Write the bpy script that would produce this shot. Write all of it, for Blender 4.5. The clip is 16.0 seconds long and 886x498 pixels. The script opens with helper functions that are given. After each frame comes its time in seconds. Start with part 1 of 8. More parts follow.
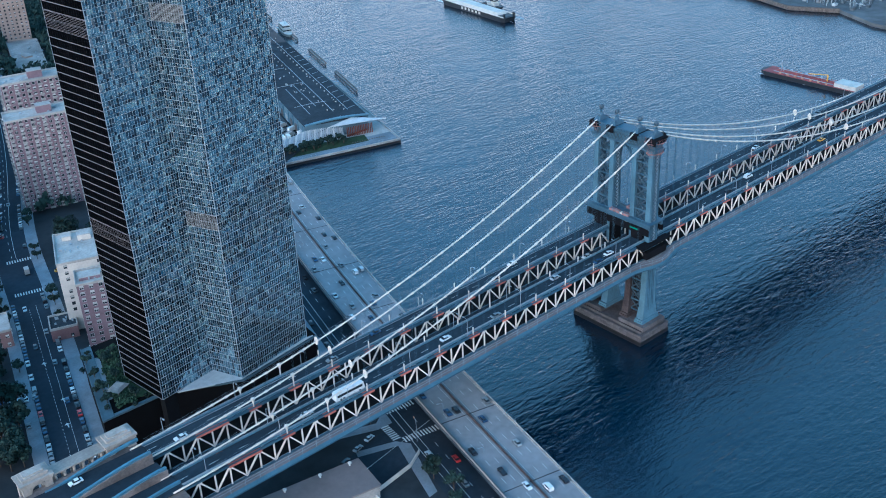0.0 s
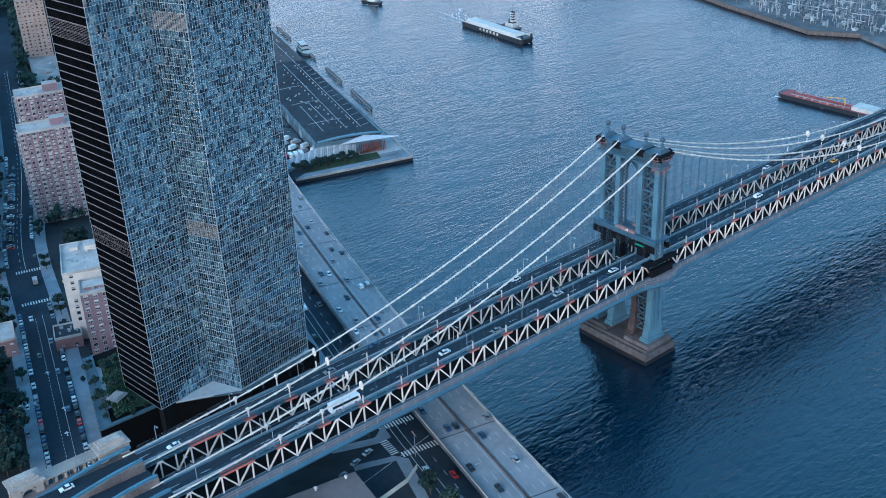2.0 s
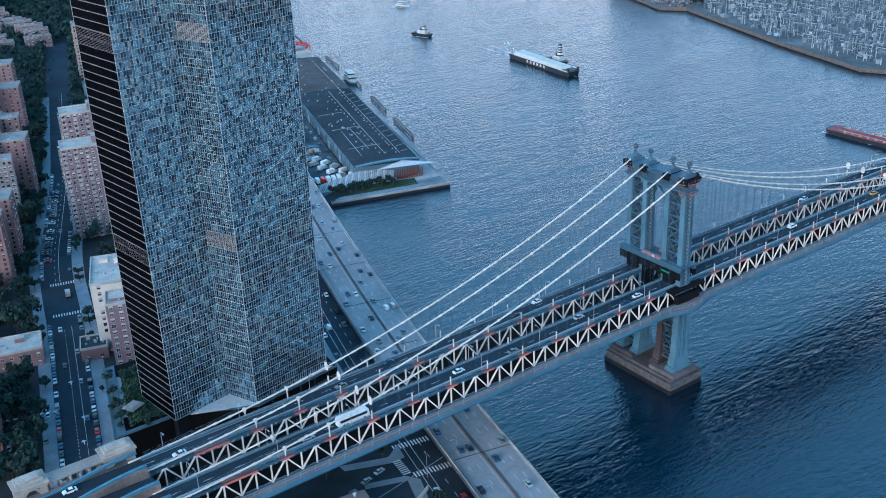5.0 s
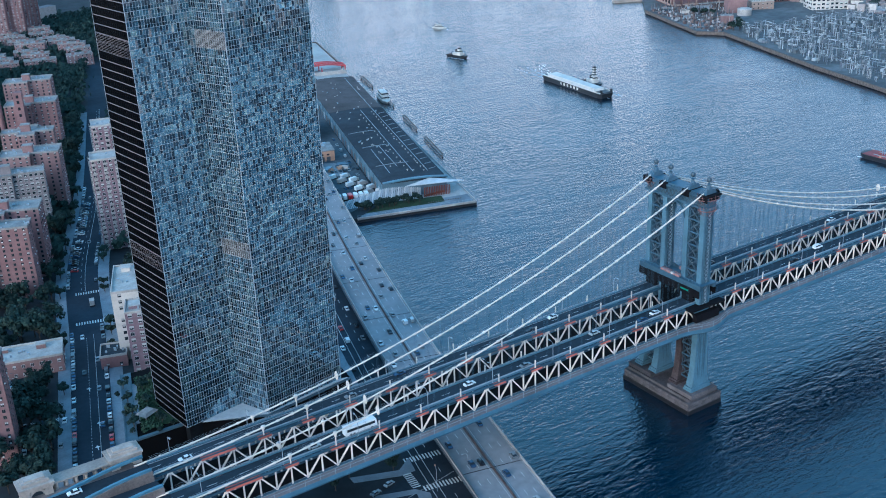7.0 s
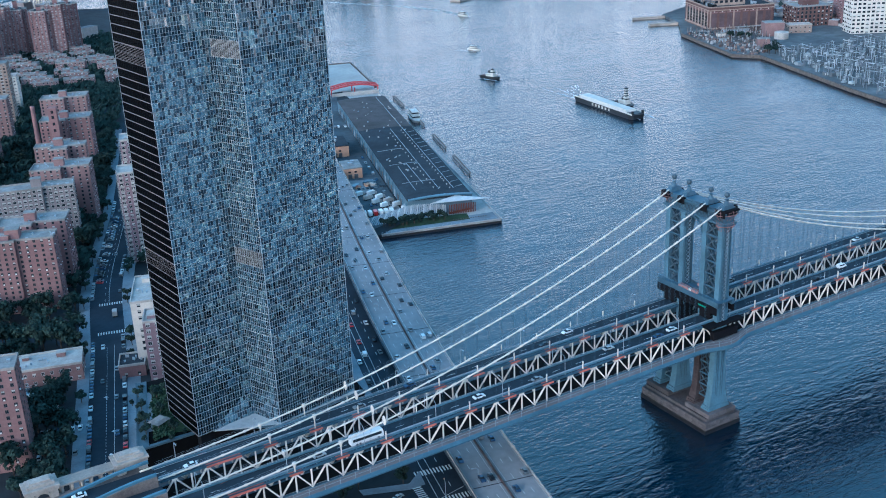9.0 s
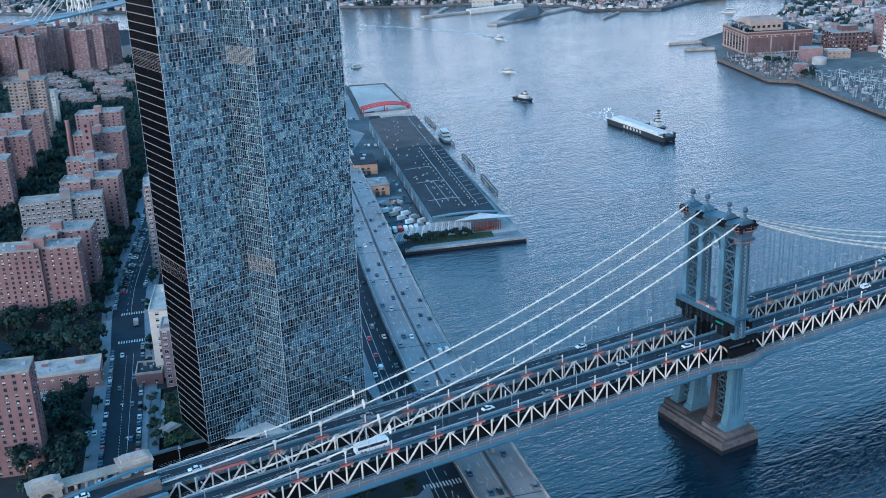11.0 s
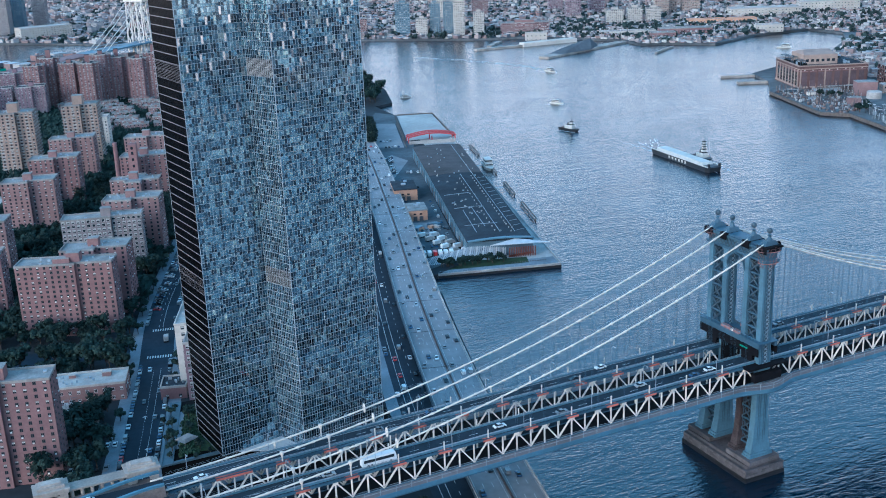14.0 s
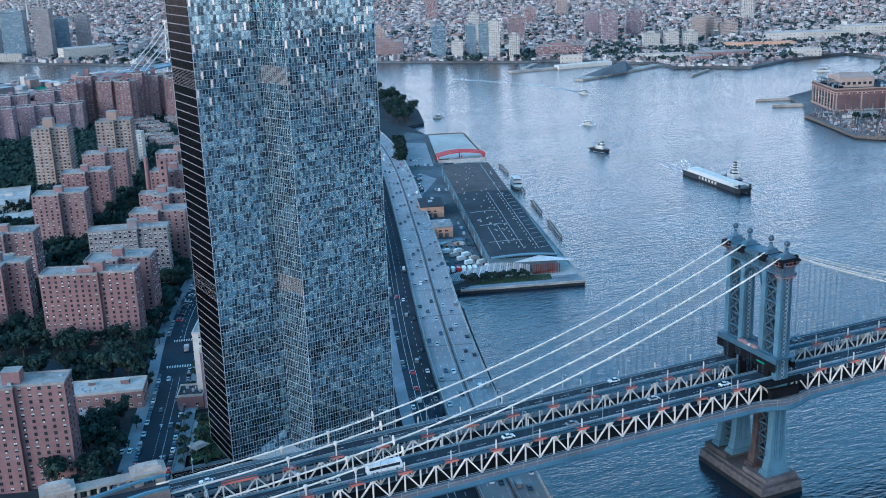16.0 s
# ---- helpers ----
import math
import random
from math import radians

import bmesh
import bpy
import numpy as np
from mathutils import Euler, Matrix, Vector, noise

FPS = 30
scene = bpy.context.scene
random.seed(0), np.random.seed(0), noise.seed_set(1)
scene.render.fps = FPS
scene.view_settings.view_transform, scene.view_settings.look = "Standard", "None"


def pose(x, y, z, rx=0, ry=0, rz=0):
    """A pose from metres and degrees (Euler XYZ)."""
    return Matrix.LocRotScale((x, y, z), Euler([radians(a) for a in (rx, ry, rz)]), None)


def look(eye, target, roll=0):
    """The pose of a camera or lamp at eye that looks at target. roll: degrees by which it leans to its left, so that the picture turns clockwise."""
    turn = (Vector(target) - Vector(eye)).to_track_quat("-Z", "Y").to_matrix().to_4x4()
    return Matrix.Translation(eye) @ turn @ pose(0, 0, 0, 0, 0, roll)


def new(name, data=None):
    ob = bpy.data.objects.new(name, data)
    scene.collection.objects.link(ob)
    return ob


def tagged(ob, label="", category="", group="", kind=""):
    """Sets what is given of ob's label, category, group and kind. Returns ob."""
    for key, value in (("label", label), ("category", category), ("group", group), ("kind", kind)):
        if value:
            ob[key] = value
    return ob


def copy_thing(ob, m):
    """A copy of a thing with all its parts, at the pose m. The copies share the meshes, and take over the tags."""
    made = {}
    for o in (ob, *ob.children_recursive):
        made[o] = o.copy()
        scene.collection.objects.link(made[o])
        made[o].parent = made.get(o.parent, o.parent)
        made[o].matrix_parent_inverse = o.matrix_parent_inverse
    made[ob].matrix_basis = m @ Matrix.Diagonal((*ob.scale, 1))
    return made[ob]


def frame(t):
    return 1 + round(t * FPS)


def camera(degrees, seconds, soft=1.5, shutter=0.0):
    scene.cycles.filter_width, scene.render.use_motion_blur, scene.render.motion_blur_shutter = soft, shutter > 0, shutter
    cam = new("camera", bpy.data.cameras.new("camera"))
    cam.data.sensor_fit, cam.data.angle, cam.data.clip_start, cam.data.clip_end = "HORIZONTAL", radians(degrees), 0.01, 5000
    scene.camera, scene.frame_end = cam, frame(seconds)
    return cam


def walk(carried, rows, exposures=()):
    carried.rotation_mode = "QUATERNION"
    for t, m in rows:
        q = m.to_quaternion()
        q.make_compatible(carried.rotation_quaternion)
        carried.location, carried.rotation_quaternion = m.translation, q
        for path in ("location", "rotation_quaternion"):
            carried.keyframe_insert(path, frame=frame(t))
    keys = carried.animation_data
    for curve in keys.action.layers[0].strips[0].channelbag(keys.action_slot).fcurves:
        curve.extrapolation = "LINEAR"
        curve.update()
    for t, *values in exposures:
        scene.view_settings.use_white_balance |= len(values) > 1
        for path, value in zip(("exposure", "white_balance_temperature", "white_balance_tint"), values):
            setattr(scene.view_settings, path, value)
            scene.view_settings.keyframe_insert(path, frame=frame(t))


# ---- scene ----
# ---- camera and its path ----
cam = camera(45.17, 16.0, soft=1.0)
EXPOSURE, KELVIN, TINT = 0.89, 4700, 6
PATH = [
    (0.0, (-323.20, -266.53, 261.45), (-210.68, -130.55, 167.38), -2.87),
    (0.5, (-321.63, -267.88, 260.31), (-210.07, -130.38, 167.32), -2.71),
    (1.0, (-320.09, -269.19, 258.96), (-209.02, -130.56, 167.05), -2.70),
    (1.5, (-318.36, -270.53, 257.34), (-207.51, -130.98, 166.57), -2.68),
    (2.0, (-316.58, -271.98, 255.68), (-206.01, -131.45, 166.10), -2.64),
    (2.5, (-314.72, -273.53, 254.25), (-204.62, -131.91, 165.80), -2.61),
    (3.0, (-312.88, -275.02, 252.56), (-203.36, -132.25, 165.27), -2.55),
    (3.5, (-311.15, -276.54, 250.98), (-202.80, -132.20, 164.81), -2.57),
    (4.0, (-309.27, -278.10, 249.42), (-202.39, -131.94, 164.49), -2.52),
    (6.5, (-299.00, -285.64, 241.12), (-198.72, -131.54, 162.41), -2.44),
    (7.0, (-297.07, -287.22, 239.71), (-198.11, -131.66, 162.20), -2.39),
    (7.5, (-295.02, -288.67, 238.26), (-197.33, -131.74, 161.92), -2.45),
    (8.0, (-292.88, -290.08, 236.76), (-196.48, -131.78, 161.62), -2.50),
    (8.5, (-290.67, -291.53, 235.32), (-195.64, -131.83, 161.37), -2.46),
    (9.0, (-288.49, -292.91, 233.88), (-194.90, -131.84, 161.09), -2.48),
    (11.5, (-277.86, -299.11, 225.44), (-191.09, -131.68, 158.82), -2.24),
    (12.0, (-275.79, -300.15, 224.04), (-190.38, -131.58, 158.53), -2.25),
    (12.5, (-273.47, -301.19, 222.53), (-189.46, -131.49, 158.17), -2.26),
    (13.0, (-271.04, -302.26, 221.05), (-188.53, -131.38, 157.85), -2.27),
    (13.5, (-268.76, -303.45, 219.65), (-187.70, -131.46, 157.63), -2.30),
    (14.0, (-266.31, -304.90, 218.00), (-186.76, -131.78, 157.15), -2.26),
    (14.5, (-264.17, -305.84, 216.55), (-186.16, -131.61, 156.88), -2.25),
    (15.0, (-262.10, -306.96, 215.11), (-185.50, -131.72, 156.59), -2.24),
    (15.5, (-260.07, -308.02, 213.41), (-184.89, -131.76, 156.13), -2.21),
    (16.0, (-257.91, -309.07, 211.75), (-184.21, -131.83, 155.61), -2.14),
]
walk(cam, [(t, look(eye, target, roll)) for t, eye, target, roll in PATH], [(0.0, EXPOSURE, KELVIN, TINT)])

# ---- sky and sun ----
world = bpy.data.worlds.new("sky")
scene.world = world
world.use_nodes = True
wn = world.node_tree.nodes
sky = wn.new("ShaderNodeTexSky")
sky.sky_type = "NISHITA"
sky.sun_disc = False
SUN_EL, SUN_AZ = 16.0, 248.0      # degrees: height, and compass way clockwise from +y
sky.sun_elevation, sky.sun_rotation = radians(SUN_EL), radians(SUN_AZ)
sky.air_density, sky.dust_density, sky.ozone_density = 1.0, 5.0, 1.0
world.node_tree.links.new(sky.outputs[0], wn["Background"].inputs[0])
wn["Background"].inputs[1].default_value = 0.07
# a veil of haze and high cloud, brighter towards the horizon all round
veil = wn.new("ShaderNodeBackground")
veil.inputs[1].default_value = 1.0
at_sky = wn.new("ShaderNodeTexCoord")
height = wn.new("ShaderNodeSeparateXYZ")
fade = wn.new("ShaderNodeValToRGB")
fade.color_ramp.elements[0].color = (1.5, 1.05, 0.78, 1)
fade.color_ramp.elements[1].position, fade.color_ramp.elements[1].color = 0.8, (0.09, 0.235, 0.335, 1)
mid = fade.color_ramp.elements.new(0.24)
mid.color = (0.31, 0.43, 0.48, 1)
upper = fade.color_ramp.elements.new(0.46)
upper.color = (0.2, 0.45, 0.57, 1)
world.node_tree.links.new(at_sky.outputs["Generated"], height.inputs[0])
world.node_tree.links.new(height.outputs["Z"], fade.inputs[0])
world.node_tree.links.new(fade.outputs[0], veil.inputs[0])
# the afterglow: the veil fades smoothly from the bright quarter of the sky to the one opposite
glow = wn.new("ShaderNodeVectorMath")
glow.operation = "DOT_PRODUCT"
glow.inputs[1].default_value = (-0.8, 0.6, 0.0)
even = wn.new("ShaderNodeMapRange")
for k, value in enumerate((-1.0, 1.0, 0.78, 1.36)):
    even.inputs[k + 1].default_value = value
world.node_tree.links.new(at_sky.outputs["Generated"], glow.inputs[0])
world.node_tree.links.new(glow.outputs["Value"], even.inputs[0])
world.node_tree.links.new(even.outputs[0], veil.inputs[1])
both = wn.new("ShaderNodeAddShader")
world.node_tree.links.new(wn["Background"].outputs[0], both.inputs[0])
world.node_tree.links.new(veil.outputs[0], both.inputs[1])
world.node_tree.links.new(both.outputs[0], wn["World Output"].inputs[0])
lamp = bpy.data.lights.new("sun", "SUN")
lamp.energy, lamp.angle, lamp.color = 0.6, radians(25), (1.0, 0.88, 0.84)
sun = new("sun", lamp)
az, el = radians(SUN_AZ), radians(22)
sun.matrix_world = look((0, 0, 0), (-math.sin(az) * math.cos(el), -math.cos(az) * math.cos(el), -math.sin(el)))

# ---- materials ----
def mat(name, col, rough=0.7, metal=0.0, var=0.18, scale=0.4, bump=0.0, island=0.0, each=0.0, grain=6.0, stain=0.0):
    """A surface with wear at two scales; island and each vary it from piece to piece."""
    m = bpy.data.materials.new(name)
    m.use_nodes = True
    n, l = m.node_tree.nodes, m.node_tree.links
    p = n["Principled BSDF"]
    co = n.new("ShaderNodeTexCoord")
    val = None
    for sc, amount in ((scale, var), (scale * grain, var * 0.6)):
        t = n.new("ShaderNodeTexNoise")
        t.inputs["Scale"].default_value, t.inputs["Detail"].default_value = sc, 3.0
        l.new(co.outputs["Object"], t.inputs["Vector"])
        r = n.new("ShaderNodeMapRange")
        r.inputs[1].default_value, r.inputs[2].default_value = 0.3, 0.7
        r.inputs[3].default_value, r.inputs[4].default_value = 1 - amount, 1 + amount
        l.new(t.outputs[0], r.inputs[0])
        if val is None:
            val = r.outputs[0]
        else:
            k = n.new("ShaderNodeMath"); k.operation = "MULTIPLY"
            l.new(val, k.inputs[0]); l.new(r.outputs[0], k.inputs[1])
            val = k.outputs[0]
            if bump:
                b = n.new("ShaderNodeBump")
                b.inputs["Strength"].default_value, b.inputs["Distance"].default_value = bump, 0.05
                l.new(t.outputs[0], b.inputs["Height"]); l.new(b.outputs[0], p.inputs["Normal"])
    for amount, src in ((island, "ShaderNodeNewGeometry"), (each, "ShaderNodeObjectInfo")):
        if amount:
            g = n.new(src)
            r = n.new("ShaderNodeMapRange")
            r.inputs[3].default_value, r.inputs[4].default_value = 1 - amount, 1 + amount
            l.new(g.outputs["Random Per Island" if src.endswith("Geometry") else "Random"], r.inputs[0])
            k = n.new("ShaderNodeMath"); k.operation = "MULTIPLY"
            l.new(val, k.inputs[0]); l.new(r.outputs[0], k.inputs[1]); val = k.outputs[0]
    if stain:
        t = n.new("ShaderNodeTexNoise")
        t.inputs["Scale"].default_value, t.inputs["Detail"].default_value = scale * 0.25, 5.0
        l.new(co.outputs["Object"], t.inputs["Vector"])
        r = n.new("ShaderNodeMapRange")
        r.inputs[1].default_value, r.inputs[2].default_value = 0.5, 0.62
        r.inputs[3].default_value, r.inputs[4].default_value = 1.0, 1 - stain
        l.new(t.outputs[0], r.inputs[0])
        k = n.new("ShaderNodeMath"); k.operation = "MULTIPLY"
        l.new(val, k.inputs[0]); l.new(r.outputs[0], k.inputs[1]); val = k.outputs[0]
    s = n.new("ShaderNodeVectorMath"); s.operation = "SCALE"
    s.inputs[0].default_value = col
    l.new(val, s.inputs["Scale"]); l.new(s.outputs[0], p.inputs["Base Color"])
    p.inputs["Roughness"].default_value, p.inputs["Metallic"].default_value = rough, metal
    if rough > 0.75:
        p.inputs["Specular IOR Level"].default_value = 0.15
    return m


def palette(name, cols, rough=0.8, source="island", metal=0.0):
    """Picks one of a few colours for each piece (island) or each object."""
    m = mat(name, (1, 1, 1), rough, metal, 0.15, 0.3)
    n, l = m.node_tree.nodes, m.node_tree.links
    p = n["Principled BSDF"]
    s = p.inputs["Base Color"].links[0].from_node
    g = n.new("ShaderNodeNewGeometry" if source == "island" else "ShaderNodeObjectInfo")
    ramp = n.new("ShaderNodeValToRGB")
    ramp.color_ramp.interpolation = "CONSTANT"
    e = ramp.color_ramp.elements
    for i, c in enumerate(cols):
        k = e[i] if i < 2 else e.new(i / len(cols))
        k.position = i / len(cols)
        k.color = (*c, 1)
    l.new(g.outputs["Random Per Island" if source == "island" else "Random"], ramp.inputs[0])
    l.new(ramp.outputs[0], s.inputs[0])
    return m


def water_mat():
    """Tidal river: a dark teal body, long swells, wind ripples and fine chop, with smoother slicks."""
    m = bpy.data.materials.new("river water")
    m.use_nodes = True
    n, l = m.node_tree.nodes, m.node_tree.links
    p = n["Principled BSDF"]
    p.inputs["IOR"].default_value = 1.62
    co = n.new("ShaderNodeTexCoord")

    def noise(sc, stretch, turn, detail=3.0, bend=0.5):
        mp = n.new("ShaderNodeMapping")
        mp.inputs["Scale"].default_value = (1, stretch, 1)
        mp.inputs["Rotation"].default_value = (0, 0, radians(turn))
        l.new(co.outputs["Object"], mp.inputs["Vector"])
        t = n.new("ShaderNodeTexNoise")
        t.inputs["Scale"].default_value, t.inputs["Detail"].default_value, t.inputs["Distortion"].default_value = sc, detail, bend
        l.new(mp.outputs[0], t.inputs["Vector"])
        return t.outputs[0]

    def ranged(src, a, b, lo, hi):
        r = n.new("ShaderNodeMapRange")
        for k, x in enumerate((a, b, lo, hi)):
            r.inputs[k + 1].default_value = x
        l.new(src, r.inputs[0])
        return r.outputs[0]

    gust = ranged(noise(0.011, 1.9, 30, 4.0, 1.0), 0.36, 0.64, 0.65, 1.0)
    prev = None
    for sc, dist, strength, stretch, turn, follows in ((0.035, 1.8, 0.25, 2.6, 32, False), (0.13, 0.7, 0.7, 3.2, 24, True), (0.33, 0.32, 0.8, 2.4, 42, True), (0.9, 0.1, 0.6, 1.6, 30, False)):
        b = n.new("ShaderNodeBump")
        b.inputs["Distance"].default_value = dist
        if follows:
            k = n.new("ShaderNodeMath"); k.operation = "MULTIPLY"
            k.inputs[1].default_value = strength
            l.new(gust, k.inputs[0]); l.new(k.outputs[0], b.inputs["Strength"])
        else:
            b.inputs["Strength"].default_value = strength
        l.new(noise(sc, stretch, turn), b.inputs["Height"])
        if prev:
            l.new(prev, b.inputs["Normal"])
        prev = b.outputs[0]
    l.new(prev, p.inputs["Normal"])
    l.new(ranged(noise(0.006, 1, 0, 4.0, 0), 0.35, 0.65, 0.06, 0.1), p.inputs["Roughness"])
    # silt carried in broad drifts
    mix = n.new("ShaderNodeMix"); mix.data_type = "RGBA"
    mix.inputs[6].default_value, mix.inputs[7].default_value = (0.0002, 0.0065, 0.0155, 1), (0.0004, 0.0115, 0.025, 1)
    l.new(ranged(noise(0.004, 2.0, 60, 5.0, 0.8), 0.38, 0.62, 0, 1), mix.inputs[0])
    l.new(mix.outputs[2], p.inputs["Base Color"])
    return m


def pane_mat(name, cols, rough=0.04, metal=0.0, coat=0.0):
    m = palette(name, cols, rough, "island", metal)
    p = m.node_tree.nodes["Principled BSDF"]
    p.inputs["IOR"].default_value = 2.0
    return m


MAT = dict(
    water=water_mat(),
    land=mat("city ground", (0.03, 0.035, 0.04), 0.9, 0, 0.3, 0.03, stain=0.4),
    grass=mat("grass", (0.032, 0.05, 0.026), 0.95, 0, 0.35, 0.1, bump=0.3),
    asphalt=mat("asphalt", (0.026, 0.035, 0.047), 0.9, 0, 0.2, 0.08, stain=0.25),
    bridge_road=mat("bridge asphalt", (0.027, 0.036, 0.047), 0.9, 0, 0.2, 0.12, stain=0.2),
    concrete_road=mat("concrete roadway", (0.25, 0.24, 0.245), 0.85, 0, 0.14, 0.06, stain=0.2),
    pavement=mat("pavement", (0.2, 0.22, 0.245), 0.9, 0, 0.15, 0.2, stain=0.2),
    concrete=mat("concrete", (0.36, 0.34, 0.32), 0.85, 0, 0.18, 0.15, bump=0.2, stain=0.25),
    white_line=mat("road paint", (0.55, 0.55, 0.53), 0.7, 0, 0.2, 0.8),
    stone=mat("weathered stone", (0.36, 0.31, 0.27), 0.9, 0, 0.2, 0.2, bump=0.3, stain=0.3),
    granite=mat("pier granite", (0.1, 0.088, 0.09), 0.9, 0, 0.25, 0.25, bump=0.4, each=0.25, stain=0.35),
    wet_granite=mat("wet granite", (0.012, 0.011, 0.012), 0.5, 0, 0.3, 0.3, bump=0.4),
    cable=mat("cable white paint", (0.62, 0.55, 0.48), 0.5, 0, 0.08, 0.3),
    truss=mat("pale steel paint", (0.62, 0.55, 0.48), 0.55, 0, 0.12, 0.3, each=0.1),
    blue=mat("blue steel paint", (0.045, 0.092, 0.135), 0.5, 0.0, 0.2, 0.2, stain=0.25),
    blue_light=mat("light blue steel paint", (0.085, 0.162, 0.218), 0.5, 0.0, 0.18, 0.2, stain=0.2),
    blue_dark=mat("dark blue steel paint", (0.036, 0.06, 0.082), 0.55, 0.0, 0.2, 0.2),
    rust=mat("rusted steel", (0.085, 0.06, 0.055), 0.85, 0, 0.3, 0.3),
    net=mat("black netting", (0.005, 0.005, 0.007), 0.95, 0, 0.3, 0.4),
    wood=mat("scaffold timber", (0.13, 0.1, 0.095), 0.85, 0, 0.25, 0.5),
    orange=mat("orange board", (0.42, 0.12, 0.085), 0.7, 0, 0.2, 0.4, each=0.2),
    # Near-black: holds the shade under decks and behind glazing; also joints and plant.
    dark=mat("dark and shade-toned steel", (0.006, 0.0065, 0.008), 0.85, 0, 0.3, 0.2),
    steel=mat("galvanised steel", (0.3, 0.33, 0.36), 0.55, 0.25, 0.12, 0.4),
    tyre=mat("rubber", (0.02, 0.02, 0.02), 0.9),
    glass=mat("dark window glass", (0.02, 0.026, 0.033), 0.08, 0, 0.2, 0.2),
    sign=mat("green sign", (0.02, 0.22, 0.14), 0.6),
    foam=mat("foam", (0.7, 0.74, 0.76), 0.9, 0, 0.3, 0.3),
    bark=mat("bark", (0.07, 0.055, 0.045), 0.95, 0, 0.3, 1.0),
    leaf=mat("leaves", (0.02, 0.034, 0.028), 0.85, 0, 0.3, 0.25, island=0.45, each=0.3),
)

# ---- mesh tools ----
class Geo:
    """Collects vertices and faces of one part."""
    def __init__(self):
        self.v, self.f, self.m = [], [], []

    def add(self, verts, faces, mi=0):
        o = len(self.v)
        self.v += [tuple(p) for p in verts]
        self.f += [tuple(i + o for i in q) for q in faces]
        self.m += [mi] * len(faces)
        return self

    def box(self, x0, y0, z0, x1, y1, z1, mi=0):
        return self.add([(x0, y0, z0), (x1, y0, z0), (x1, y1, z0), (x0, y1, z0), (x0, y0, z1), (x1, y0, z1), (x1, y1, z1), (x0, y1, z1)],
                        [(3, 2, 1, 0), (4, 5, 6, 7), (0, 1, 5, 4), (1, 2, 6, 5), (2, 3, 7, 6), (3, 0, 4, 7)], mi)

    def beam(self, p, q, w, h, mi=0, up=(0, 0, 1)):
        """A bar from p to q, w wide and h high across."""
        p, q = Vector(p), Vector(q)
        d = (q - p).normalized()
        s = d.cross(Vector(up))
        if s.length < 1e-4:
            s = Vector((1, 0, 0))
        s.normalize()
        u = s.cross(d) * (h / 2)
        s = s * (w / 2)
        return self.add([p - s - u, p + s - u, p + s + u, p - s + u, q - s - u, q + s - u, q + s + u, q - s + u],
                        [(0, 1, 2, 3), (7, 6, 5, 4), (4, 5, 1, 0), (5, 6, 2, 1), (6, 7, 3, 2), (7, 4, 0, 3)], mi)

    def prism(self, poly, z0, z1, mi=0, top=None, bottom=True):
        """Extrudes a counter-clockwise outline from z0 to z1."""
        n = len(poly)
        o = len(self.v)
        self.v += [(x, y, z0) for x, y in poly] + [(x, y, z1) for x, y in poly]
        for i in range(n):
            j = (i + 1) % n
            self.f.append((o + i, o + j, o + n + j, o + n + i)); self.m.append(mi)
        self.f.append(tuple(o + n + i for i in range(n))); self.m.append(mi if top is None else top)
        if bottom:
            self.f.append(tuple(o + i for i in reversed(range(n)))); self.m.append(mi)
        return self

    def loft(self, rings, mi=0, close=True):
        """Skins rings of equal count, bottom to top."""
        n, o = len(rings[0]), len(self.v)
        for r in rings:
            self.v += [tuple(p) for p in r]
        for k in range(len(rings) - 1):
            for i in range(n):
                j = (i + 1) % n
                a = o + k * n
                self.f.append((a + i, a + j, a + n + j, a + n + i)); self.m.append(mi)
        if close:
            self.f.append(tuple(o + i for i in reversed(range(n)))); self.m.append(mi)
            self.f.append(tuple(o + (len(rings) - 1) * n + i for i in range(n))); self.m.append(mi)
        return self

    def turned(self, profile, cx=0, cy=0, cz=0, n=10, mi=0):
        """Turns (radius, height) pairs about an upright axis."""
        return self.loft([[(cx + r * math.cos(2 * math.pi * i / n), cy + r * math.sin(2 * math.pi * i / n), cz + z) for i in range(n)] for r, z in profile], mi)

    def tube(self, pts, r, n=8, mi=0):
        rings = []
        pts = [Vector(p) for p in pts]
        for i, p in enumerate(pts):
            d = (pts[min(i + 1, len(pts) - 1)] - pts[max(i - 1, 0)]).normalized()
            s = d.cross(Vector((0, 0, 1)))
            s = s.normalized() if s.length > 1e-4 else Vector((1, 0, 0))
            u = s.cross(d)
            rings.append([p + (s * math.cos(2 * math.pi * k / n) + u * math.sin(2 * math.pi * k / n)) * r for k in range(n)])
        return self.loft(rings, mi)

    def ribbon(self, left, right, mi=0):
        o = len(self.v)
        self.v += [tuple(p) for p in left] + [tuple(p) for p in right]
        n = len(left)
        for i in range(n - 1):
            self.f.append((o + n + i, o + n + i + 1, o + i + 1, o + i)); self.m.append(mi)
        return self

    def mesh(self, name, mats, smooth=False):
        me = bpy.data.meshes.new(name)
        me.from_pydata(self.v, [], self.f)
        for k in (mats if isinstance(mats, (list, tuple)) else [mats]):
            me.materials.append(MAT[k] if isinstance(k, str) else k)
        if any(self.m):
            me.polygons.foreach_set("material_index", self.m)
        if smooth:
            me.polygons.foreach_set("use_smooth", [True] * len(self.f))
        me.update()
        return me


def part(name, geo, mats, parent=None, label="", smooth=False, at=None, kind=""):
    """One mesh object, under its thing if there is one."""
    data = geo.mesh(name, mats, smooth) if isinstance(geo, Geo) else geo
    ob = new(name, data)
    if parent is not None:
        ob.parent = parent
    if at is not None:
        ob.matrix_basis = at
    return tagged(ob, label, kind=kind)


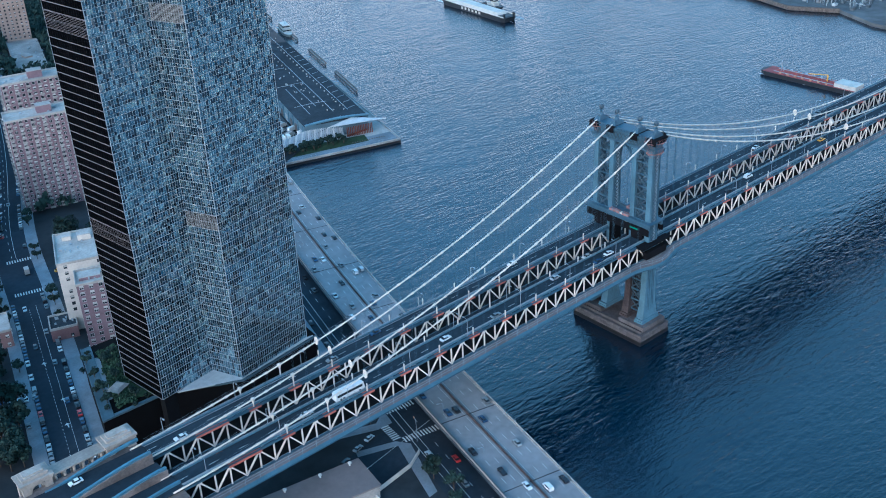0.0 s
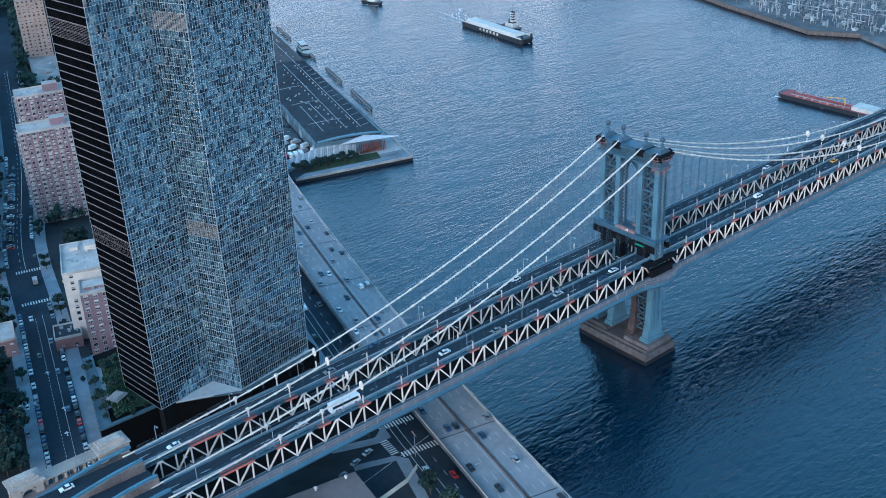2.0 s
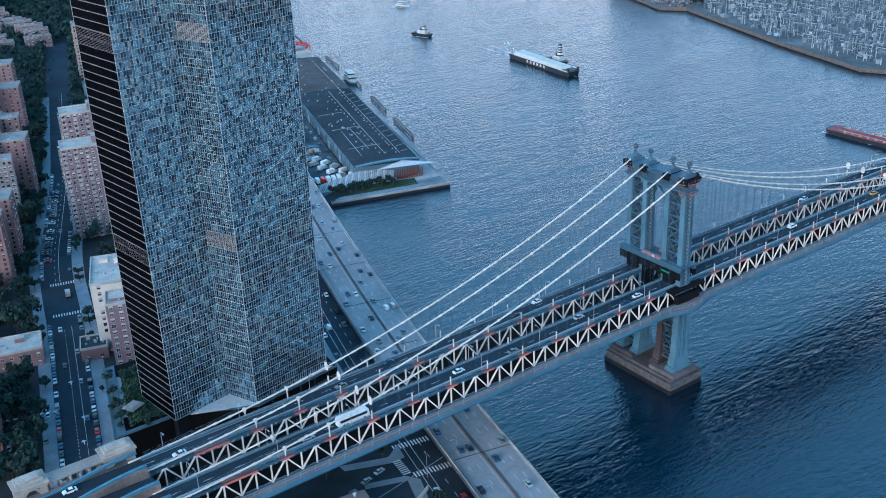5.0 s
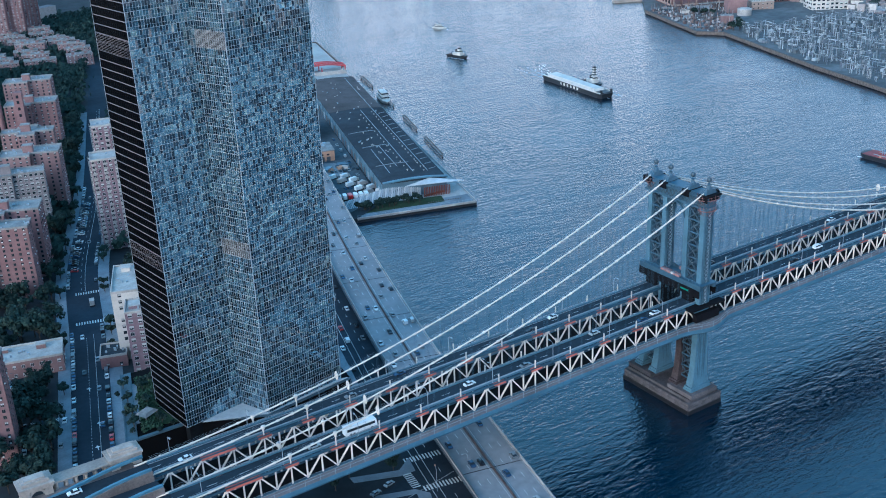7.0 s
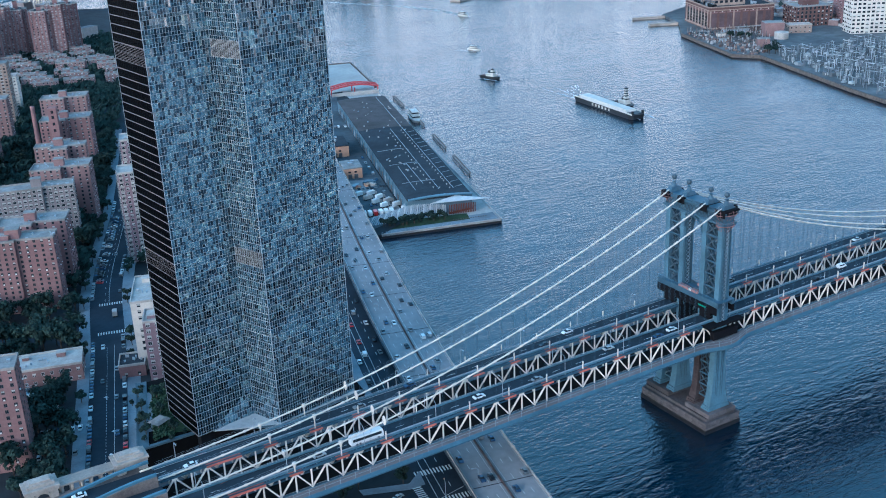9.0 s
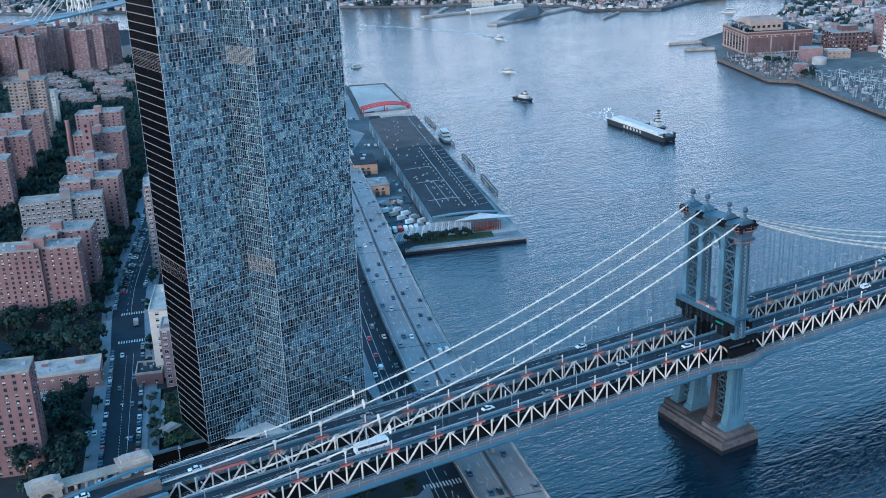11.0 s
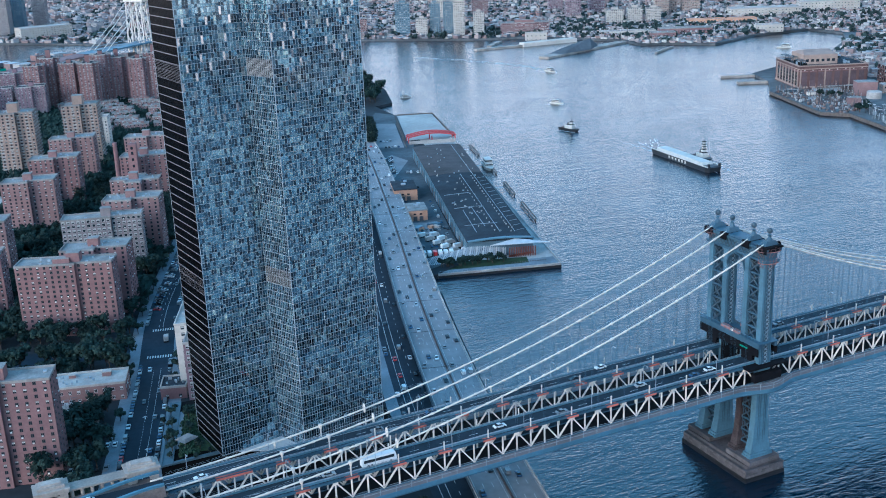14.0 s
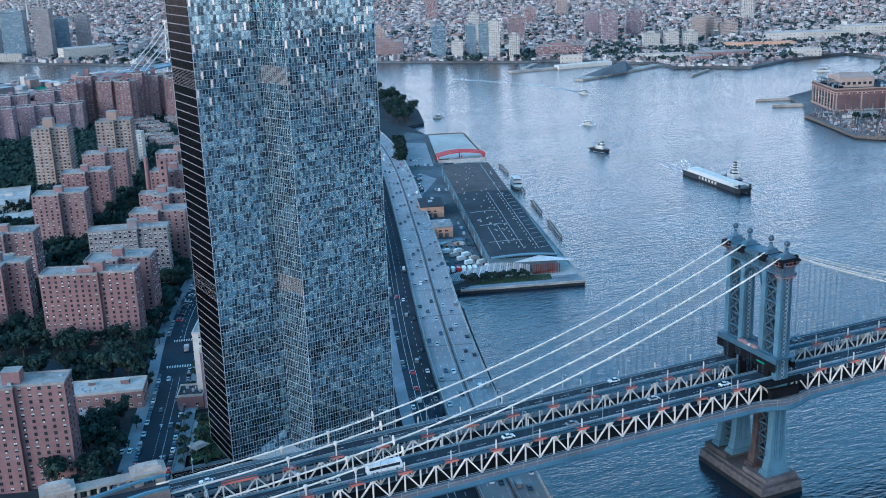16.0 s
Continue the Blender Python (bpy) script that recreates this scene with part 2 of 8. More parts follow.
def thing(name, label, category, at=None, group="", kind=""):
    ob = new(name)
    ob.empty_display_size = 0.5
    if at is not None:
        ob.matrix_basis = at
    return tagged(ob, label, category, group, kind)


def solid(name, geo, mats, label, category, at=None, group="", kind="", smooth=False):
    ob = part(name, geo, mats, None, "", smooth, at)
    return tagged(ob, label, category, group, kind)


def along(path, step):
    """Points and headings at even steps along a plan path."""
    out, carry = [], 0.0
    for (x0, y0), (x1, y1) in zip(path, path[1:]):
        d = math.hypot(x1 - x0, y1 - y0)
        s = carry
        while s < d:
            out.append((x0 + (x1 - x0) * s / d, y0 + (y1 - y0) * s / d, math.atan2(y1 - y0, x1 - x0)))
            s += step
        carry = s - d
    return out


def smooth_path(pts, n=8):
    """A rounded path through plan points."""
    out = []
    for i in range(len(pts) - 1):
        p0, p1, p2, p3 = (np.array(pts[max(i - 1, 0)]), np.array(pts[i]), np.array(pts[i + 1]), np.array(pts[min(i + 2, len(pts) - 1)]))
        for k in range(n):
            t = k / n
            out.append(tuple(0.5 * (2 * p1 + (p2 - p0) * t + (2 * p0 - 5 * p1 + 4 * p2 - p3) * t * t + (3 * p1 - p0 - 3 * p2 + p3) * t ** 3)))
    return out + [tuple(pts[-1])]


def offset(path, d):
    """The path moved d metres to its left."""
    out = []
    for i, (x, y) in enumerate(path):
        (ax, ay), (bx, by) = path[max(i - 1, 0)], path[min(i + 1, len(path) - 1)]
        k = math.hypot(bx - ax, by - ay)
        out.append((x - (by - ay) / k * d, y + (bx - ax) / k * d))
    return out


def strip(geo, path, a, b, z, mi=0):
    """A flat band between the offsets a (right) and b (left) of a path."""
    lo, hi = offset(path, a), offset(path, b)
    return geo.ribbon([(x, y, z) for x, y in hi], [(x, y, z) for x, y in lo], mi)


def spot(x, y, z=0.0, turn=0.0):
    """A pose at a place, turned by radians about the upright."""
    return Matrix.Translation((x, y, z)) @ Matrix.Rotation(turn, 4, "Z")

# ---- water, land and roads ----
GROUND = 3.0
MAIN_X, DECK_Z = 448.0, 46.9

water = Geo().add([(-5200, -6500, 0), (5200, -6500, 0), (5200, 6500, 0), (-5200, 6500, 0)], [(0, 1, 2, 3)])
solid("water", water, "water", "dark blue rippled tidal river with faint swells", "river", kind="structure")

# Highway line: centre of the raised roadway along the river
HWY = smooth_path([(-150, -190), (-124, -98), (-98.5, 12), (-82, 82), (-46, 207), (15, 400), (80, 620), (118, 800), (120, 960)], 6)
SHORE = offset(HWY, -16)
west_land = [(-5200, -1500), (-260, -1500), (-190, -400)] + [p for p in SHORE if p[1] < 255] + [
    (-20, 262), (-9.5, 262.2), (60, 300), (128, 560), (177, 771), (180, 838), (206, 850), (236, 943), (262, 1110), (230, 1250), (120, 1400), (-131, 1559), (-243, 1647), (-700, 2000), (-1700, 2600), (-5200, 3600)]
land = Geo().prism(west_land, -4, GROUND, 0, 0, False)
solid("ground", land, ["land"], "grey city ground along the near bank", "ground", kind="structure")
east_land = [(5200, -1500), (5200, 6500), (-5200, 6500), (-5200, 4300), (-1700, 3300), (-700, 2500), (-234, 2042), (-134, 1918), (43, 1732), (215, 1615), (390, 1502), (567, 1349),
             (650, 1310), (700, 1240), (745, 1165), (735, 1100), (770, 1085), (824, 1027), (880, 1050), (940, 1074), (1060, 1077), (1060, 1000), (1010, 943), (900, 860), (760, 800), (668, 762),
             (640, 700), (590, 641), (545, 516), (562, 492), (545, 441), (509, 333), (481, 227), (500, 190), (482, 150), (480, 40), (470, -200), (440, -700), (500, -1500)]
far_land = Geo().prism(east_land[::-1], -4, GROUND, 0, 0, False)
MAT["far_ground"] = mat("far bank yards", (0.12, 0.122, 0.125), 0.9, 0, 0.35, 0.02, stain=0.5)
solid("ground_far_bank", far_land, ["far_ground"], "grey city ground on the opposite bank", "ground", kind="structure")

# Slip street, its pavements, side street and the street below the highway
SLIP = smooth_path([(-245, 20), (-232, 62), (-219, 110), (-195, 200), (-172, 290), (-125, 423), (-61, 633), (0, 830)], 6)
SOUTH = offset(HWY, 20)
road = Geo()
strip(road, SLIP, -8.5, 8.5, GROUND + 0.02)
strip(road, SOUTH, -13, 6.5, GROUND + 0.02)
CROSS = [(-330, 272), (-190, 234), (-75, 200)]
strip(road, CROSS, -8, 8, GROUND + 0.05)
UNDER = [(-260, -30), (-180, -8), (-112, 4)]
strip(road, UNDER, -12, 8, GROUND + 0.05)
solid("road", road, "asphalt", "worn dark asphalt streets with parking lanes", "road", kind="structure")
walkway = Geo()
for path, a, b, y0, y1 in ((SLIP, -14.5, -8.5, 60, 640), (SLIP, 8.5, 14, 60, 640), (SOUTH, 6.5, 12, 30, 560)):
    q = [p for p in path if y0 < p[1] < y1]
    strip(walkway, q, a, b, GROUND + 0.17)
    for d in (a, b):
        e = offset(q, d)
        walkway.ribbon([(x, y, GROUND + 0.17) for x, y in e], [(x, y, GROUND) for x, y in e])
        walkway.ribbon([(x, y, GROUND) for x, y in e], [(x, y, GROUND + 0.17) for x, y in e])
walkway.prism([(-130.5, 0.9), (-127.2, -4.3), (-132.2, -17.6), (-137.6, -32.1), (-141.7, -32.6), (-136.7, -17.3), (-131.5, -2.0), (-146.8, 3.4), (-145.6, 6.4)][::-1], GROUND - 0.2, GROUND + 0.13)
walkway.prism([(-121.7, 20.0), (-124.1, 11.1), (-130.7, 11.4), (-147, 18), (-147, 22), (-129, 15)][::-1], GROUND - 0.2, GROUND + 0.13)
solid("pavement", walkway, "pavement", "pale concrete pavements with raised kerbs", "pavement", kind="structure")

paint = Geo()
def dashes(path, d, step, length, width, z, y0=-1e9, y1=1e9):
    for x, y, h in along(offset(path, d), step):
        if y0 < y < y1:
            c, s = math.cos(h) * length / 2, math.sin(h) * length / 2
            nx, ny = -math.sin(h) * width / 2, math.cos(h) * width / 2
            paint.add([(x - c - nx, y - s - ny, z), (x + c - nx, y + s - ny, z), (x + c + nx, y + s + ny, z), (x - c + nx, y - s + ny, z)], [(0, 1, 2, 3)])
def zebra(cx, cy, turn, across, length, z=GROUND + 0.08):
    """A crossing: bars set side by side over the given width of road."""
    c, s = math.cos(turn), math.sin(turn)
    k = -across / 2
    while k < across / 2:
        q = [(k, -length / 2), (k + 0.62, -length / 2), (k + 0.62, length / 2), (k, length / 2)]
        paint.add([(cx + a * c - b * s, cy + a * s + b * c, z) for a, b in q], [(0, 1, 2, 3)])
        k += 1.3
dashes(SLIP, 0.6, 2.6, 1.3, 0.16, GROUND + 0.07, 60, 205)
dashes(SLIP, -2.8, 2.0, 2.05, 0.13, GROUND + 0.07, 60, 205)
dashes(SLIP, 0.6, 9.0, 3.0, 0.18, GROUND + 0.07, 260, 640)
dashes(SLIP, -1.5, 2.0, 2.05, 0.2, GROUND + 0.07, 260, 640)
dashes(SOUTH, -4, 9.0, 3.0, 0.18, GROUND + 0.07)
dashes(SOUTH, 0, 2.0, 2.05, 0.18, GROUND + 0.07)
dashes(SOUTH, 3, 2.0, 2.05, 0.18, GROUND + 0.07)
dashes(UNDER, -2, 2.0, 2.05, 0.18, GROUND + 0.08)
SL = math.atan2(100, 26)
zebra(-186.5, 219.5, SL - math.pi / 2, 17, 3.2)
zebra(-176.5, 256.5, SL - math.pi / 2, 17, 3.2)
zebra(-197, 236, SL, 14, 3.2)
zebra(-117, 17.5, -0.19, 15, 3.4)
zebra(-120, -2.2, -0.19, 15.5, 3.4)
zebra(-128.3, 8.5, 1.43, 14, 3.4)
for px0, py0 in ((-214, 118), (-220, 100), (-209, 150)):
    paint.add([(px0, py0, GROUND + 0.07), (px0 + 0.4, py0 - 0.1, GROUND + 0.07), (px0 + 0.8, py0 + 2, GROUND + 0.07), (px0 + 1.6, py0 + 1.8, GROUND + 0.07), (px0 + 0.8, py0 + 3.6, GROUND + 0.07), (px0 - 0.6, py0 + 2.4, GROUND + 0.07), (px0 + 0.3, py0 + 2.1, GROUND + 0.07)], [(0, 1, 2, 3, 4, 5, 6)])
solid("road_markings", paint, "white_line", "white lane lines, arrows and crossing bars", "road marking", kind="structure")

# Raised riverside highway
HZ = 9.0
hw = thing("elevated_highway", "raised concrete riverside highway with a dark median", "highway", kind="structure")
deck = Geo()
lo, hi = offset(HWY, -12.6), offset(HWY, 12.6)
deck.loft([[(*p, HZ - 1.5), (*q, HZ - 1.5), (*q, HZ), (*p, HZ)] for p, q in zip(hi, lo)])
part("deck", deck, "concrete_road", hw)
for d, name, w, h, k in ((-12.4, "parapet", 0.4, 0.95, "concrete"), (12.4, "parapet", 0.4, 0.95, "concrete"), (0, "median_barrier", 0.3, 0.7, "rust")):
    g = Geo()
    q = offset(HWY, d)
    for a, b in zip(q, q[1:]):
        g.beam((*a, HZ + h / 2), (*b, HZ + h / 2), w, h)
    part(name, g, k, hw, "brown steel median barrier" if d == 0 else "")
g = Geo()
for a, b in zip(offset(HWY, 12.75), offset(HWY, 12.75)[1:]):
    for z in (HZ - 0.6, HZ - 1.6, HZ + 1.3):
        g.beam((*a, z), (*b, z), 0.25, 0.3)
part("side_girder", g, "blue_dark", hw)
g = Geo()
strip(g, HWY, -0.5, 0.5, HZ + 0.02)
MAT["median"] = mat("worn brown median", (0.15, 0.115, 0.105), 0.85, 0, 0.3, 0.2)
part("median_strip", g, "median", hw)
paint = Geo()
for d in (-8.4, -4.8, 4.8, 8.4):
    dashes(HWY, d, 11.0, 3.2, 0.17, HZ + 0.03)
for d in (-11.8, -1.5, 1.5, 11.8):
    dashes(HWY, d, 4.0, 4.05, 0.15, HZ + 0.03)
part("lane_marking", paint, "white_line", hw)
for x, y, h in along(HWY, 46):
    g = Geo()
    c, s = -math.sin(h) * 12, math.cos(h) * 12
    g.beam((x - c, y - s, HZ + 0.005), (x + c, y + s, HZ + 0.005), 0.35, 0.06)
    part("expansion_joint", g, "dark", hw)
for x, y, h in along(HWY, 20):
    for d in (-9, 9):
        g = Geo().box(-0.6, -0.6, -4 if d < 0 else GROUND, 0.6, 0.6, HZ - 1.5)
        part("column", g, "concrete", hw, at=spot(x - math.sin(h) * d, y + math.cos(h) * d, 0, h))

# ---- suspension bridge ----
MAT["walk"] = mat("footway concrete", (0.2, 0.18, 0.185), 0.9, 0, 0.15, 0.2, stain=0.2)
MAT["fascia_blue"] = mat("fascia blue paint", (0.075, 0.16, 0.225), 0.5, 0, 0.15, 0.2, stain=0.2)
SUB = 5.525                      # length of one truss bay, metres
LINES = (-14.63, -6.1, 6.1, 14.63)
DEPTH = 7.3

def top_z(x):
    """Height of the trusses' upper chord."""
    return DECK_Z + (0.0132 * x if x < 0 else 0.0132 * x * (1 - x / (MAIN_X + 40)))

def cable_z(x):
    if x < 0:
        u = min(-x / 227.0, 1.0)
        return 96.3 - 51.3 * u - 42.0 * u * (1 - u)
    return 49.5 + 46.8 * ((x - MAIN_X / 2) / (MAIN_X / 2)) ** 2

X0, X1 = -223.0, 456.0
NODES = [-1.5 * SUB - k * SUB for k in range(38, -1, -1)] + [1.5 * SUB + k * SUB for k in range(0, 60)]
REST = [1.5 * SUB + k * SUB for k in range(60, 80)]
bridge = thing("suspension_bridge", "blue steel suspension bridge with white cables and pale trusses", "bridge")

# trusses: chords, posts and diagonals
def rail_line(name, y, dz, w, h, key, x0=X0, x1=X1, label="", parent=None):
    """A bar that follows the deck's line."""
    g = Geo()
    xs = np.linspace(x0, x1, int((x1 - x0) / 12) + 2)
    g.loft([[(x, y - w / 2, top_z(x) + dz - h / 2), (x, y + w / 2, top_z(x) + dz - h / 2), (x, y + w / 2, top_z(x) + dz + h / 2), (x, y - w / 2, top_z(x) + dz + h / 2)] for x in xs])
    return part(name, g, key, parent or bridge, label)

post_mesh = Geo().box(-0.24, -0.2, -DEPTH + 0.2, 0.24, 0.2, 0.2).mesh("post", "truss")
def diag(up):
    g = Geo()
    a, b = ((-SUB, -DEPTH + 0.4), (0, 0)) if up else ((0, 0), (SUB, -DEPTH + 0.4))
    for s in (-0.2, 0.2):
        g.beam((a[0], s, a[1]), (b[0], s, b[1]), 0.1, 0.46)
    k = 6
    for i in range(k):
        t0, t1 = i / k, (i + 1) / k
        g.beam((a[0] + (b[0] - a[0]) * t0, -0.2, a[1] + (b[1] - a[1]) * t0), (a[0] + (b[0] - a[0]) * t1, 0.2, a[1] + (b[1] - a[1]) * t1), 0.1, 0.3)
    if up:
        g.box(-0.9, -0.26, -0.9, 0.9, 0.26, 0.15)
    return g.mesh("diagonal", "truss")
UP, DOWN = diag(True), diag(False)
for y in LINES:
    truss = rail_line("stiffening_truss", y, -DEPTH, 0.7, 0.7, "blue", label="pale riveted stiffening truss")
    rail_line("upper_chord", y, 0.35, 0.7, 0.75, "blue", parent=truss)
    for i, x in enumerate(NODES):
        z = top_z(x)
        part("post", post_mesh, "truss", truss, at=Matrix.Translation((x, y, z)))
        if ((38 - i) % 2 if x < 0 else (i - 39) % 2) == 0:
            part("diagonal", UP, "truss", truss, at=Matrix.Translation((x, y, z)))
            part("diagonal", DOWN, "truss", truss, at=Matrix.Translation((x, y, z)))
    rest = Geo()
    for i, x in enumerate(REST):
        z = top_z(x)
        rest.beam((x, y, z - DEPTH), (x, y, z), 0.5, 0.5)
        if i % 2 == 0:
            rest.beam((x - SUB, y, z - DEPTH + 0.4), (x, y, z), 0.5, 0.6)
            rest.beam((x, y, z), (x + SUB, y, z - DEPTH + 0.4), 0.5, 0.6)
    part("far_member", rest, "truss", truss, kind="stuff")

# decks
def slab(name, y0, y1, dz, thick, key, label="", x0=X0, x1=X1):
    g = Geo()
    xs = np.linspace(x0, x1, int((x1 - x0) / 12) + 2)
    g.loft([[(x, y0, top_z(x) + dz - thick), (x, y1, top_z(x) + dz - thick), (x, y1, top_z(x) + dz), (x, y0, top_z(x) + dz)] for x in xs])
    return part(name, g, key, bridge, label)
for s in (-1, 1):
    a, b = sorted((s * 13.9, s * 6.8))
    slab("upper_roadway", a, b, 1.0, 0.5, "bridge_road", "dark asphalt upper roadway")
    a, b = sorted((s * 14.2, s * 6.5))
    # Track floor takes the near-black tone, as shade below the roadway.
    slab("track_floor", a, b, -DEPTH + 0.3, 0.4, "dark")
    a, b = sorted((s * 15.2, s * 18.1))
    slab("footway", a, b, -DEPTH + 0.1, 0.35, "walk", "grey footway outside the truss")
slab("lower_roadway", -5.6, 5.6, -DEPTH + 0.6, 0.5, "bridge_road", "dark asphalt lower roadway in the centre")
for y in (-13.9, -6.7, 6.7, 13.9):
    rail_line("kerb_girder", y, 1.15, 0.45, 0.55, "blue_light")
    rail_line("guard_rail", y, 1.95, 0.12, 0.14, "steel")
    rail_line("guard_rail", y, 1.6, 0.1, 0.1, "steel")
for y in (-13.0, -12.6, 7.6, 13.0):
    rail_line("conduit", y, 1.1, 0.16, 0.16, "steel")
for y in (-1.8, 1.8):
    rail_line("lane_line", y, -DEPTH + 0.62, 0.15, 0.02, "white_line")
for y in (-10.35, 10.35):
    for x in np.arange(X0, X1, 11):
        part("lane_dash", Geo().beam((x, y, top_z(x) + 1.012), (x + 3.4, y, top_z(x + 3.4) + 1.012), 0.13, 0.02), "white_line", bridge)

# footway edge: fascia, fence and its bow round the tower
def bow(x):
    return 3.4 * 0.5 * (1 + math.cos(math.pi * min(abs(x) / 15.0, 1.0)))
xs = sorted(set(np.round(np.concatenate([np.linspace(X0, X1, 58), np.linspace(-16, 16, 25)]), 2)))
for s in (-1, 1):
    for name, d, dz, w, h, key, label in (("fascia", 18.3, -DEPTH - 0.75, 0.3, 1.5, "fascia_blue", "light blue painted fascia girder"), ("fascia_flange", 18.35, -DEPTH - 1.55, 0.9, 0.18, "blue", ""),
                                   ("fence_rail", 18.2, -DEPTH + 1.35, 0.08, 0.1, "steel", ""), ("fence_rail", 18.2, -DEPTH + 2.4, 0.08, 0.1, "steel", ""), ("fence_rail", 15.3, -DEPTH + 1.3, 0.08, 0.1, "steel", "")):
        g = Geo()
        g.loft([[(x, s * (d + bow(x)) - w / 2, top_z(x) + dz - h / 2), (x, s * (d + bow(x)) + w / 2, top_z(x) + dz - h / 2), (x, s * (d + bow(x)) + w / 2, top_z(x) + dz + h / 2), (x, s * (d + bow(x)) - w / 2, top_z(x) + dz + h / 2)] for x in xs])
        part(name, g, key, bridge, label)
    g = Geo()
    g.loft([[(x, s * 15.2, top_z(x) - DEPTH - 0.3), (x, s * (18.1 + bow(x)), top_z(x) - DEPTH - 0.3), (x, s * (18.1 + bow(x)), top_z(x) - DEPTH + 0.12), (x, s * 15.2, top_z(x) - DEPTH + 0.12)][::s] for x in np.linspace(-16, 16, 25)])
    part("footway_bay", g, "walk", bridge)
fence_post = Geo().box(-0.06, -0.06, 0, 0.06, 0.06, 2.4).mesh("fence_post", "steel")
bracket = Geo().beam((0, 0, -1.5), (0, 3.6, -2.2), 0.25, 0.4).mesh("bracket", "blue_light")
for i, x in enumerate(np.arange(-221, 330, SUB)):
    part("fence_post", fence_post, "steel", bridge, at=Matrix.Translation((x, -18.2 - bow(x), top_z(x) - DEPTH)))
    part("bracket", bracket, "blue_light", bridge, at=Matrix.Translation((x, -18.5 - bow(x), top_z(x) - DEPTH + 0.3)))
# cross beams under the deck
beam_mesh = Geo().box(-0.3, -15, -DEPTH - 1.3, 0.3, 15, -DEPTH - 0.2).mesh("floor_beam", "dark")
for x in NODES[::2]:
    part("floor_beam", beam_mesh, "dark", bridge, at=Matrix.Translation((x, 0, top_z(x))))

# cables, bands, hangers and shields
for y in LINES:
    g = Geo()
    g.tube([(x, y, cable_z(x)) for x in np.linspace(-227, 0, 40)], 0.31, 10)
    cab = part("main_cable", g, "cable", bridge, "thick white wrapped main cable", smooth=True)
    g = Geo().tube([(x, y, cable_z(x)) for x in np.linspace(0, X1, 60)], 0.31, 10)
    part("main_cable", g, "cable", bridge, "thick white wrapped main cable", smooth=True)
    for s in (-0.45, 0.45):
        g = Geo()
        g.tube([(x, y + s, cable_z(x) + 1.2) for x in np.linspace(-222, X1, 90)], 0.025, 4)
        part("hand_rope", g, "steel", bridge)
    for x in NODES:
        z0, z1 = top_z(x) + 0.3, cable_z(x)
        if z1 - z0 < 0.6:
            continue
        g = Geo()
        for sx, sy in ((-0.28, -0.2), (0.28, -0.2), (-0.28, 0.2), (0.28, 0.2)):
            g.beam((x + sx, y + sy, z0), (x + sx, y + sy, z1), 0.022, 0.022)
        slope = math.atan2(cable_z(x + 0.5) - cable_z(x - 0.5), 1)
        c, q = math.cos(slope) * 0.45, math.sin(slope) * 0.45
        g.tube([(x - c, y, z1 - q), (x + c, y, z1 + q)], 0.43, 8, 1)
        part("hanger", g, ["blue", "cable"], bridge)

shield = Geo()
shield.loft([[(dx, 1.15 * math.cos(a), 1.75 * math.sin(a)) for a in np.linspace(0, 2 * math.pi, 18, endpoint=False)] for dx in (-0.12, 0.12)])
shield = shield.mesh("cable_shield", "cable")
cone = Geo().turned([(0.16, -2.4), (0.22, -1.6), (0.75, 0.15), (0.75, 0.5), (0.1, 0.75)], n=10).mesh("hanger_cover", "cable")
board = Geo()
board.box(-2.3, -0.9, -0.35, 2.3, 0.5, -0.2)
board.box(-2.3, -0.95, -0.2, 2.3, -0.85, 0.45)
board.box(-2.3, 0.4, -0.2, 2.3, 0.5, 0.45)
board = board.mesh("work_platform", "orange")
sleeve = Geo().turned([(0.26, -6.5), (0.26, 3.4), (0.2, 3.6)], n=8).mesh("white_sleeve", "cable")
STEPS = [-SUB * (0.5 + 3 * k) for k in range(1, 13)] + [SUB * (0.5 + 3 * k) for k in range(1, 22)]
for y in LINES:
    for x in STEPS:
        z = top_z(x)
        long = x < -195
        part("work_platform", board, "orange", bridge, at=Matrix.Translation((x, y - 0.3, z + 0.5)) @ Matrix.Diagonal((2.6 if long else 1, 1, 1, 1)))
        if cable_z(x) - z > 3:
            part("white_sleeve", sleeve, "cable", bridge, at=Matrix.Translation((x, y, z + 0.3)) @ Matrix.Diagonal((1, 1, min(1.0, (cable_z(x) - z) / 4), 1)))
        if -200 < x < -155:
            part("hanger_cover", cone, "cable", bridge, at=Matrix.Translation((x, y, cable_z(x))))
    for x in (-152.2, 152.2):
        part("cable_shield", shield, "cable", bridge, at=Matrix.Translation((x, y, cable_z(x) + 0.3)))

